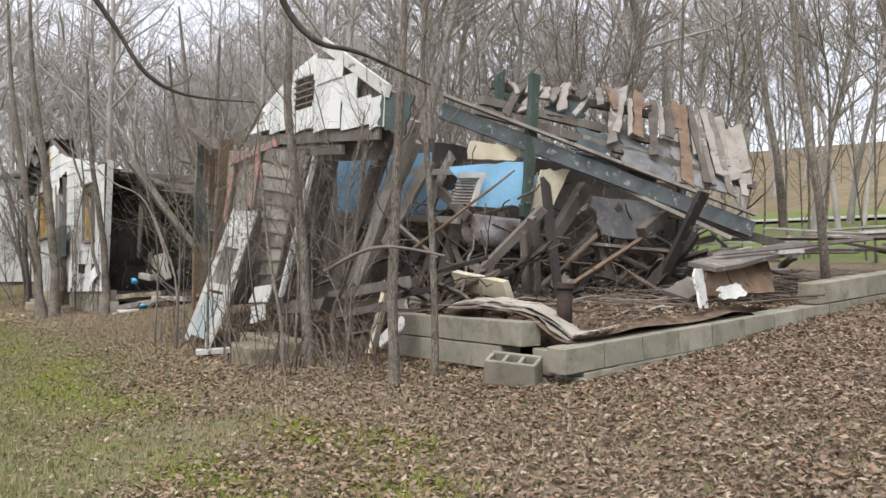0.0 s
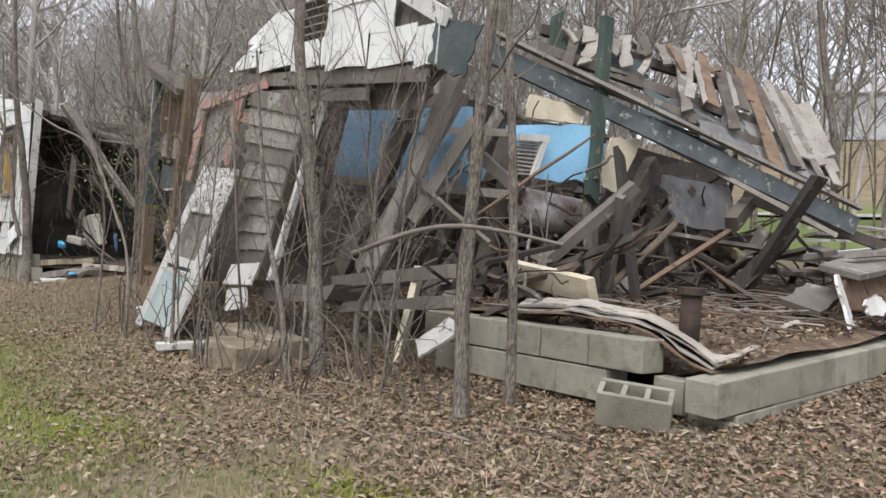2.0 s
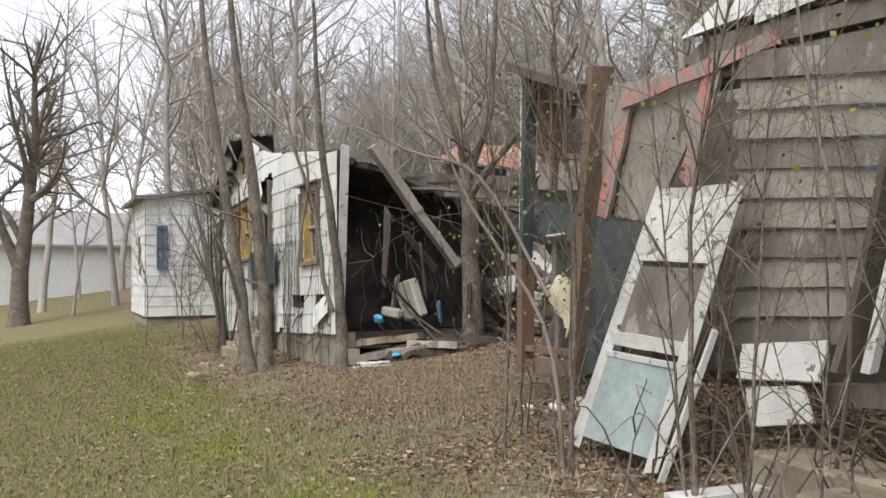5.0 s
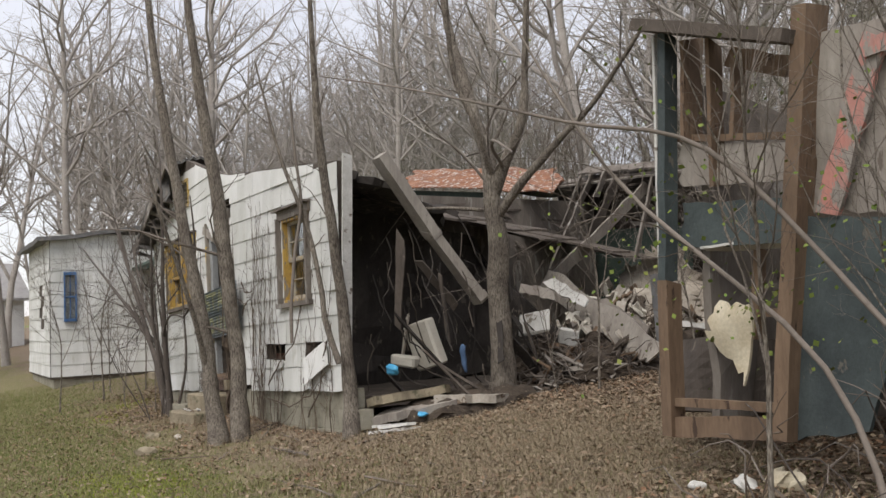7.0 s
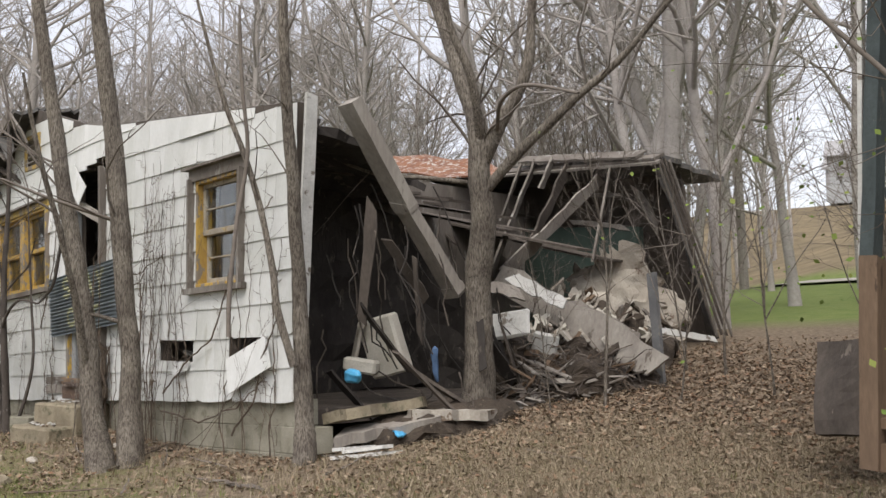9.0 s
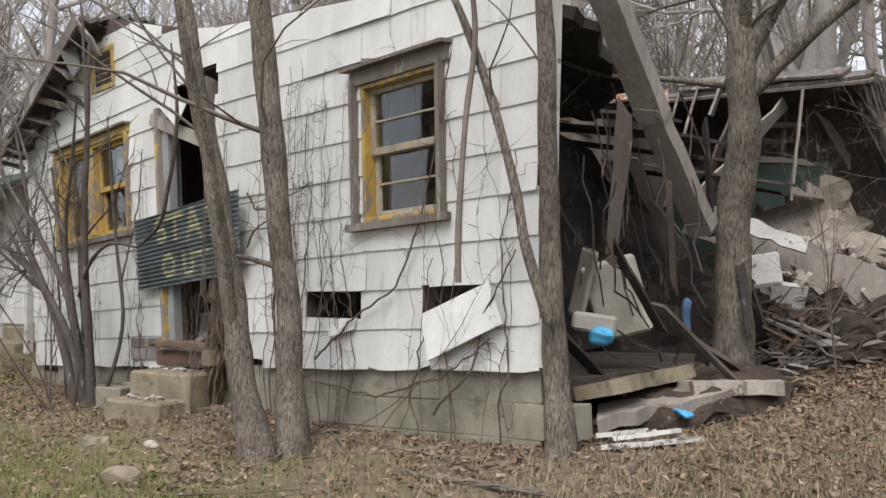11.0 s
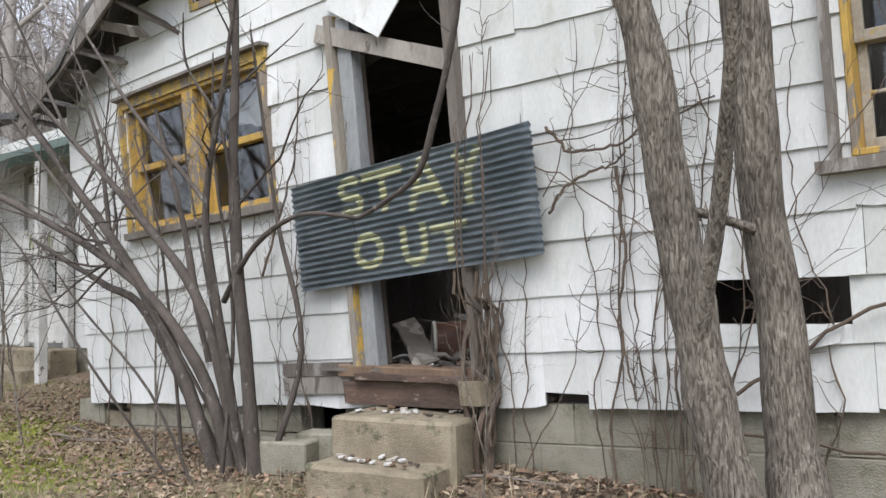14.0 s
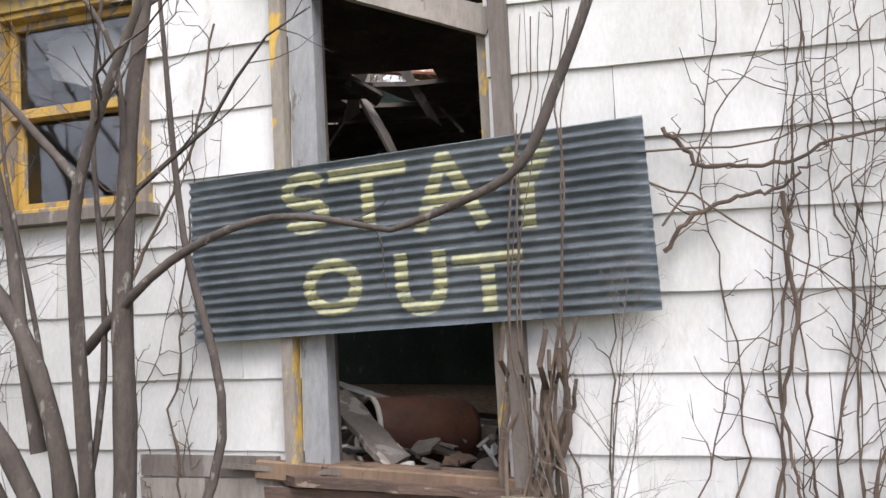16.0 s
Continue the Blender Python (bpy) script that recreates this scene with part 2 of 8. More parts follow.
GREEN = mat("faded_green_paint", (0.07, 0.1, 0.082), (0.045, 0.065, 0.055), 0.8, 5, 60, 0.4, (1, 1, 0.6), (0.17, 0.15, 0.12), 0.62)
BLUE = mat("pale_blue_plaster", (0.21, 0.36, 0.5), (0.16, 0.28, 0.4), 0.8, 3, 60, 0.2, (1, 1, 0.6), (0.6, 0.57, 0.48), 0.66)
SKYBLUE = mat("bright_blue_board", (0.3, 0.58, 0.8), (0.26, 0.5, 0.7), 0.7, 2, 60, 0.1)
CREAM = mat("cream_board", (0.68, 0.62, 0.48), (0.55, 0.47, 0.33), 0.8, 4, 60, 0.2, (1, 1, 1), (0.35, 0.26, 0.16), 0.64)
CONCRETE = mat("concrete_block", (0.4, 0.375, 0.305), (0.27, 0.25, 0.195), 0.95, 3.2, 110, 0.8, (1, 1, 1), (0.19, 0.18, 0.125), 0.52, island=0.2, edge=0.2)
TAN_CONCRETE = mat("tan_concrete", (0.38, 0.325, 0.235), (0.23, 0.19, 0.135), 0.95, 4.5, 110, 0.8, (1, 1, 1), (0.13, 0.125, 0.08), 0.54, island=0.15, edge=0.12)
BARK = bark()
TWIG = mat("twigs", (0.235, 0.2, 0.172), (0.14, 0.118, 0.1), 0.9, 2, 40, 0.0)
BUSH = mat("dark_bush_bark", (0.115, 0.096, 0.083), (0.065, 0.054, 0.047), 0.9, 9, 70, 0.7, (1, 1, 0.4), (0.25, 0.23, 0.205), 0.6, edge=0.08)
VINE = mat("dry_vine", (0.16, 0.12, 0.09), (0.085, 0.065, 0.05), 0.9, 8, 60, 0.3)
# paler than near twigs: the haze of distance is put into the colour
HAZE_TWIG = mat("hazy_far_twigs", (0.46, 0.425, 0.395), (0.33, 0.3, 0.275), 0.9, 1, 20, 0.0)
TIN = mat("blue_grey_tin", (0.27, 0.305, 0.325), (0.16, 0.19, 0.21), 0.5, 5, 90, 0.15, (1, 1, 1), (0.24, 0.25, 0.24), 0.66, metal=0.2)
RUST = mat("rusty_tin", (0.33, 0.15, 0.08), (0.2, 0.1, 0.07), 0.8, 5, 60, 0.3, (1, 1, 1), (0.5, 0.46, 0.42), 0.55, metal=0.2)
ASPHALT_SHEET = mat("grey_felt_sheet", (0.2, 0.2, 0.2), (0.13, 0.13, 0.135), 0.9, 5, 110, 0.3, (1, 1, 1), (0.26, 0.245, 0.22), 0.6)
PAINT_YELLOW = mat("sprayed_yellow_paint", (0.46, 0.45, 0.25), (0.29, 0.31, 0.23), 0.7, 20, 120, 0.0)
PLASTIC_BLUE = mat("blue_plastic", (0.1, 0.42, 0.72), (0.12, 0.5, 0.8), 0.4, 5, 30, 0.0)
FOAM = mat("off_white_foam", (0.62, 0.59, 0.52), (0.52, 0.48, 0.41), 0.9, 6, 80, 0.2)
PIPE = mat("rusty_iron", (0.08, 0.055, 0.045), (0.045, 0.035, 0.03), 0.8, 12, 90, 0.4, metal=0.3)
STUCCO = mat("crumbled_plaster", (0.5, 0.46, 0.4), (0.36, 0.32, 0.27), 0.95, 4, 60, 0.5, (1, 1, 1), (0.2, 0.15, 0.11), 0.58)
# near-black rotten wood: the shade of the hollows is put into this colour
SHADED_ROT = mat("rotten_wood_with_shade", (0.06, 0.052, 0.047), (0.035, 0.03, 0.027), 0.95, 4, 40, 0.8, (1, 1, 0.4), (0.11, 0.094, 0.08), 0.6)
YELLOW_OLD = mat("yellow_paint_remains", (0.24, 0.21, 0.18), (0.3, 0.27, 0.22), 0.8, 5, 50, 0.5, (1, 1, 0.35), (0.55, 0.36, 0.08), 0.53)
GLASS = bpy.data.materials.new("dark_window_glass")
GLASS.use_nodes = True
_g = GLASS.node_tree.nodes["Principled BSDF"]
_g.inputs["Base Color"].default_value = (0.9, 0.93, 0.92, 1)
_g.inputs["Roughness"].default_value, _g.inputs["Transmission Weight"].default_value, _g.inputs["IOR"].default_value = 0.04, 1.0, 1.5
DENIM = mat("faded_blue_denim", (0.1, 0.17, 0.3), (0.06, 0.1, 0.18), 0.9, 9, 90, 0.3)
GRAVEL = mat("pale_road", (0.46, 0.43, 0.38), (0.36, 0.33, 0.29), 0.95, 2, 40, 0.2)
FAR_GREY = mat("far_grey_siding", (0.5, 0.51, 0.52), (0.42, 0.43, 0.44), 0.8, 2, 20, 0.0)
FAR_WHITE = mat("far_white_siding", (0.8, 0.81, 0.82), (0.74, 0.75, 0.76), 0.7, 2, 20, 0.0)
FAR_ROOF = mat("far_grey_roof", (0.42, 0.41, 0.41), (0.34, 0.33, 0.33), 0.9, 2, 20, 0.1)
ORANGE = mat("orange_brown_plastic", (0.15, 0.065, 0.04), (0.08, 0.04, 0.028), 0.6, 4, 40, 0.1)
MOSS_BUD = island_mat("small_green_leaves", [(0.16, 0.2, 0.05), (0.1, 0.15, 0.035), (0.22, 0.24, 0.07)])
LEAF = island_mat("dead_leaves", [(0.18, 0.128, 0.088), (0.28, 0.215, 0.15), (0.115, 0.082, 0.06), (0.37, 0.3, 0.22), (0.23, 0.13, 0.08), (0.2, 0.15, 0.108), (0.085, 0.064, 0.048), (0.29, 0.215, 0.15)])
GRASS = island_mat("lawn_blades", [(0.11, 0.15, 0.042), (0.16, 0.19, 0.055), (0.28, 0.235, 0.13), (0.085, 0.125, 0.035), (0.36, 0.3, 0.19), (0.13, 0.17, 0.045)])
MOSS = island_mat("yellow_green_moss", [(0.24, 0.29, 0.035), (0.36, 0.39, 0.06), (0.17, 0.22, 0.035), (0.29, 0.31, 0.08)])
DRY = island_mat("dry_grass", [(0.3, 0.245, 0.165), (0.22, 0.175, 0.115), (0.42, 0.35, 0.25), (0.14, 0.11, 0.075)])

LITTER = mat("leaf_mould", (0.2, 0.14, 0.095), (0.1, 0.07, 0.05), 0.95, 9, 45, 1.0, (1, 1, 1), (0.33, 0.26, 0.19), 0.58)


def ground_material():
    """Lawn, moss, bare earth and leaf mould in patches; the mould gathers by the ruins."""
    m = bpy.data.materials.new("yard_ground")
    m.use_nodes = True
    n, l = m.node_tree.nodes, m.node_tree.links
    b = n["Principled BSDF"]
    b.inputs["Roughness"].default_value = 0.95
    b.inputs["Specular IOR Level"].default_value = 0.1
    co = n.new("ShaderNodeNewGeometry")

    def nz(s, d=6):
        k = n.new("ShaderNodeTexNoise")
        k.inputs["Scale"].default_value, k.inputs["Detail"].default_value, k.inputs["Roughness"].default_value = s, d, 0.7
        l.new(co.outputs["Position"], k.inputs["Vector"])
        return k.outputs[0]

    def ramp(src, p0, p1, c0=(0, 0, 0), c1=(1, 1, 1)):
        r = n.new("ShaderNodeValToRGB")
        r.color_ramp.elements[0].position, r.color_ramp.elements[1].position = p0, p1
        r.color_ramp.elements[0].color, r.color_ramp.elements[1].color = (*c0, 1), (*c1, 1)
        l.new(src, r.inputs[0])
        return r.outputs[0]

    def mix(f, a, c, kind="MIX"):
        x = n.new("ShaderNodeMix")
        x.data_type, x.blend_type = "RGBA", kind
        for slot, v in ((0, f), (6, a), (7, c)):
            if isinstance(v, (int, float)):
                x.inputs[slot].default_value = v
            else:
                l.new(v, x.inputs[slot])
        return x.outputs[2]

    def calc(op, a, c):
        k = n.new("ShaderNodeMath")
        k.operation = op
        for slot, v in ((0, a), (1, c)):
            if isinstance(v, (int, float)):
                k.inputs[slot].default_value = v
            else:
                l.new(v, k.inputs[slot])
        return k.outputs[0]

    xyz = n.new("ShaderNodeSeparateXYZ")
    l.new(co.outputs["Position"], xyz.inputs[0])
    px, py = xyz.outputs[0], xyz.outputs[1]
    grass = ramp(nz(5), 0.3, 0.7, (0.085, 0.105, 0.032), (0.22, 0.195, 0.105))
    straw = ramp(nz(38, 4), 0.46, 0.6)
    grass = mix(straw, grass, ramp(nz(60, 3), 0.3, 0.7, (0.12, 0.09, 0.06), (0.33, 0.27, 0.18)))
    grass = mix(ramp(nz(1.1), 0.62, 0.76), grass, ramp(nz(14), 0.3, 0.7, (0.13, 0.16, 0.03), (0.29, 0.31, 0.06)))
    mould = ramp(nz(22, 8), 0.3, 0.72, (0.075, 0.057, 0.043), (0.33, 0.26, 0.19))
    # mould lies towards the ruins and under the trees at the far end of the yard
    edge = calc("ADD", calc("MULTIPLY", py, 0.6), calc("MULTIPLY", calc("MAXIMUM", calc("SUBTRACT", px, 4.0), 0.0), 0.075))
    edge = calc("ADD", edge, calc("MULTIPLY", calc("SUBTRACT", nz(0.9), 0.5), 2.4))
    edge = calc("ADD", edge, 0.8)
    col = mix(ramp(edge, 0.0, 0.55), grass, mould)
    # dry thatch in the gap between the two ruins
    dx = calc("MULTIPLY", calc("SUBTRACT", px, 2.4), 0.42)
    dy = calc("MULTIPLY", calc("SUBTRACT", py, 0.3), 0.55)
    thatch = calc("SUBTRACT", 0.75, calc("ADD", calc("MULTIPLY", dx, dx), calc("MULTIPLY", dy, dy)))
    thatch = calc("ADD", thatch, calc("MULTIPLY", calc("SUBTRACT", nz(1.6), 0.5), 2.2))
    col = mix(ramp(thatch, 0.2, 0.7), col, ramp(nz(16, 8), 0.3, 0.7, (0.1, 0.076, 0.05), (0.28, 0.22, 0.145)))
    # open grass beyond the ruins, towards the road
    far = calc("MULTIPLY", calc("SUBTRACT", py, 7.2), 0.5)
    col = mix(ramp(far, 0.0, 1.0), col, ramp(nz(3), 0.3, 0.7, (0.12, 0.17, 0.05), (0.19, 0.22, 0.08)))
    hill = calc("MULTIPLY", calc("SUBTRACT", py, 29.0), 0.5)
    col = mix(ramp(hill, 0.0, 1.0), col, ramp(nz(0.7, 8), 0.3, 0.7, (0.27, 0.215, 0.135), (0.13, 0.105, 0.07)))
    l.new(col, b.inputs["Base Color"])
    bp = n.new("ShaderNodeBump")
    bp.inputs["Strength"].default_value, bp.inputs["Distance"].default_value = 0.8, 0.03
    l.new(nz(30, 8), bp.inputs["Height"])
    l.new(bp.outputs[0], b.inputs["Normal"])
    return m


GROUND = ground_material()


# ---- ground ----
def land(x, y):
    """The height of the ground: it climbs from the lawn to the ruins and on to the road, then up a hill."""
    yy = min(y, 28.0) if y > 0 else max(y, -7.0)
    yy = yy if yy < 7 else 7 + (yy - 7) * 0.65
    z = 0.2 + 0.13 * yy + 0.015 * max(min(x, 25), -8)
    if x < -9:
        z += 0.02 * min(-9 - x, 60)
        z -= max(0, yy) * 0.07 * min(1, (-9 - x) / 8)
    if y > 28:
        z += 0.24 * min(y - 28, 45)
    return z + 0.05 * noise.noise(Vector((x * 0.35, y * 0.35, 0))) + 0.018 * noise.noise(Vector((x * 1.7, y * 1.7, 3)))


def build_ground():
    def steps(lo, hi, fine_lo, fine_hi, fine):
        out, v = [], fine_lo
        while v <= fine_hi:
            out.append(v)
            v += fine
        g, v = fine, fine_hi
        while v < hi:
            g *= 1.35
            v += g
            out.append(min(v, hi))
        g, v = fine, fine_lo
        while v > lo:
            g *= 1.35
            v -= g
            out.insert(0, max(v, lo))
        return out

    xs, ys = steps(-900, 900, -14, 20, 0.3), steps(-900, 900, -6, 9, 0.3)
    ys = sorted(set(ys) | {22.0, 23.0, 24.0, 25.0, 26.0, 27.0, 28.0, 29.0, 30.5})
    verts = [(x, y, land(x, y)) for x in xs for y in ys]
    n = len(ys)
    faces = [(i * n + j, (i + 1) * n + j, (i + 1) * n + j + 1, i * n + j + 1) for i in range(len(xs) - 1) for j in range(n - 1)]
    me = bpy.data.meshes.new("ground")
    me.from_pydata(verts, [], faces)
    me.materials.append(GROUND)
    me.shade_smooth()
    tagged(new("ground", me), "sloping yard of thin lawn, moss and brown leaf litter", "ground", kind="structure")
    bm = bmesh.new()
    row = []
    for i in range(60):
        x = -90 + i * 3.4
        row.append([bm.verts.new((x, y, land(x, y) + 0.09)) for y in (24.6, 27.6)])
    for a, b in zip(row, row[1:]):
        bm.faces.new((a[0], b[0], b[1], a[1]))
    me = mesh_of(bm, "road")
    me.materials.append(GRAVEL)
    tagged(new("road", me), "pale gravel road along the foot of the hill", "road", kind="structure")


build_ground()


# ---- the white shingled house ----
def sill_line(x):
    return 0.64 + 0.05 * x


def roof_line(x):
    if x > -3.6:
        return 2.9 - 0.12 * x
    if x > -5.3:
        return 3.33 + 0.31 * (-3.6 - x)
    return 3.86 - 0.5 * (-5.3 - x)


def course_line(x, k):
    """The lower edge of the shingle course k: the courses fan out as the wall sinks away."""
    return sill_line(x) - 0.005 + k * (0.248 + 0.0065 * min(-x, 3.7))


def rack(ob):
    """The house leans: the further from its open end, the more its wall has racked sideways."""
    at = ORIGIN[ob]
    for v in ob.data.vertices:
        x, z = v.co.x + at.x, v.co.z + at.z
        v.co.x += 0.0235 * min(x, 0.0) * (z - 1.5)


WINDOW, DOOR, TWIN, VENT = (-1.48, -0.75, 1.54, 2.47), (-4.15, -3.44, 0.6, 2.9), (-6.62, -4.97, 1.62, 2.58), (-5.62, -5.22, 3.17, 3.5)
OPENINGS = [WINDOW, DOOR, TWIN, VENT,
            (-2.16, -1.53, 0.89, 1.075), (-0.92, -0.36, 0.885, 1.11), (-3.86, -3.56, 2.8, 2.94), (-3.6, -3.3, 2.72, 2.98), (-3.0, -2.75, 0.46, 0.56)]


def spans(x0, x1, z0, z1, holes):
    """The part of a rectangle outside the holes, as rectangles."""
    todo = [(x0, x1, z0, z1)]
    for a, b, c, d in holes:
        nxt = []
        for p, q, r, s in todo:
            if b <= p or a >= q or d <= r or c >= s:
                nxt.append((p, q, r, s))
                continue
            if a > p:
                nxt.append((p, a, r, s))
            if b < q:
                nxt.append((b, q, r, s))
            m0, m1 = max(p, a), min(q, b)
            if c > r:
                nxt.append((m0, m1, r, c))
            if d < s:
                nxt.append((m0, m1, d, s))
        todo = nxt
    return [t for t in todo if t[1] - t[0] > 0.015 and t[3] - t[2] > 0.015]


house = thing("derelict_house", (-3.7, 2.0, 0.15), "derelict house of white cement shingles on concrete blocks", "house")


def build_front_wall():
    bm = bmesh.new()
    x = -7.5
    while x < 0.0:
        x1 = min(x + 0.25, 0.0)
        for p, q, r, s in spans(x, x1, 0.0, 9.0, OPENINGS):
            lo0, lo1, hi0, hi1 = max(r, sill_line(p) + 0.02), max(r, sill_line(q) + 0.02), min(s, roof_line(p)), min(s, roof_line(q))
            if min(hi0 - lo0, hi1 - lo1) > 0.01:
                add_prism(bm, [(p, lo0), (q, lo1), (q, hi1), (p, hi0)], 0.0, 0.1)
        x = x1
    bmesh.ops.remove_doubles(bm, verts=bm.verts, dist=0.001)
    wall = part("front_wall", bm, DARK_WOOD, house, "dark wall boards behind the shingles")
    rnd = random.Random(4)
    for k in range(13):
        xs = -7.56 - (0.31 if k % 2 else 0.0)
        while xs < 0.02:
            x0, x1 = max(xs, -7.54), min(xs + 0.61, 0.03)
            xs += 0.61
            if x1 - x0 < 0.03:
                continue
            zm = course_line((x0 + x1) / 2, k)
            high = course_line((x0 + x1) / 2, k + 1) - zm + 0.03
            proud = rnd.uniform(0.0, 0.004) + (0.012 if rnd.random() < 0.04 else 0)
            for p, q, r, s in spans(x0 + 0.0012, x1 - 0.0012, zm, zm + high, OPENINGS):
                top0, top1 = min(s, roof_line(p) - 0.01), min(s, roof_line(q) - 0.01)
                if min(top0, top1) - r < 0.02:
                    continue
                bot = r == zm
                low = []
                for i in range(6):
                    x = p + (q - p) * i / 5
                    z = course_line(x, k) if bot else r
                    if bot:
                        z += 0.006 * noise.noise(Vector((x * 4.5, k * 3.7, 0))) + rnd.uniform(-0.0015, 0.0015)
                        if k == 0:
                            z += 0.03 * min(0, noise.noise(Vector((x * 1.9, 5, 0))))
                        if i in (0, 5) and rnd.random() < 0.06:
                            z += rnd.uniform(0.012, 0.03)
                    low.append((x, z))
                b = bmesh.new()
                add_shingle(b, low, top1, top0, (-0.017 if bot else -0.012) - proud)
                rack(part("shingle", b, WHITE, wall))
    return rack(wall) or wall


def add_shingle(bm, low, top1, top0, out):
    """A shingle: its lower edge out from the wall, its upper edge tucked in."""
    front = [bm.verts.new((x, out, z)) for x, z in low]
    back = [bm.verts.new((x, out + 0.009, z)) for x, z in low]
    t1, t0 = bm.verts.new((low[-1][0], -0.006, top1)), bm.verts.new((low[0][0], -0.006, top0))
    bm.faces.new(front + [t1, t0])
    for i in range(len(low) - 1):
        bm.faces.new((front[i], back[i], back[i + 1], front[i + 1]))
    bm.faces.new((front[-1], back[-1], t1))
    bm.faces.new((front[0], t0, back[0]))
    return front


front_wall = build_front_wall()


def loose_shingles():
    bm = bmesh.new()
    add_sheet(bm, [(-0.89, -0.05, 0.93), (-0.78, -0.09, 0.655), (-0.19, -0.07, 0.89), (-0.33, -0.035, 1.125)], 0.008, 6, 0.01)
    part("loose_shingle", bm, WHITE, house, "white shingle hanging askew")
    bm = bmesh.new()
    add_sheet(bm, [(-1.85, -0.03, 0.86), (-1.82, -0.04, 0.76), (-1.55, -0.04, 0.82), (-1.53, -0.03, 0.9)], 0.008, 4, 0.005)
    part("loose_shingle", bm, WHITE, house)
    bm = bmesh.new()
    add_sheet(bm, [(-4.44, -0.05, 2.8), (-3.93, -0.1, 2.5), (-3.78, -0.09, 2.68), (-4.3, -0.03, 3.0)], 0.008, 4, 0.01)
    part("loose_shingle", bm, WHITE, house)


loose_shingles()


def frame_boards(parent, name, rect, wide, y0, y1, material, label="", sill=0.0):
    """Four boards round the rectangle (x0, x1, z0, z1), outside it."""
    x0, x1, z0, z1 = rect
    for p, q, r, s in ((x0 - wide, x0, z0, z1), (x1, x1 + wide, z0, z1), (x0 - wide, x1 + wide, z1, z1 + wide), (x0 - wide, x1 + wide, z0 - (sill or wide), z0)):
        bm = bmesh.new()
        add_box(bm, (q - p - 0.002, y1 - y0, s - r - 0.002), Matrix.Translation(((p + q) / 2, (y0 + y1) / 2, (r + s) / 2)), 0.004)
        part(name, bm, material, parent, label)


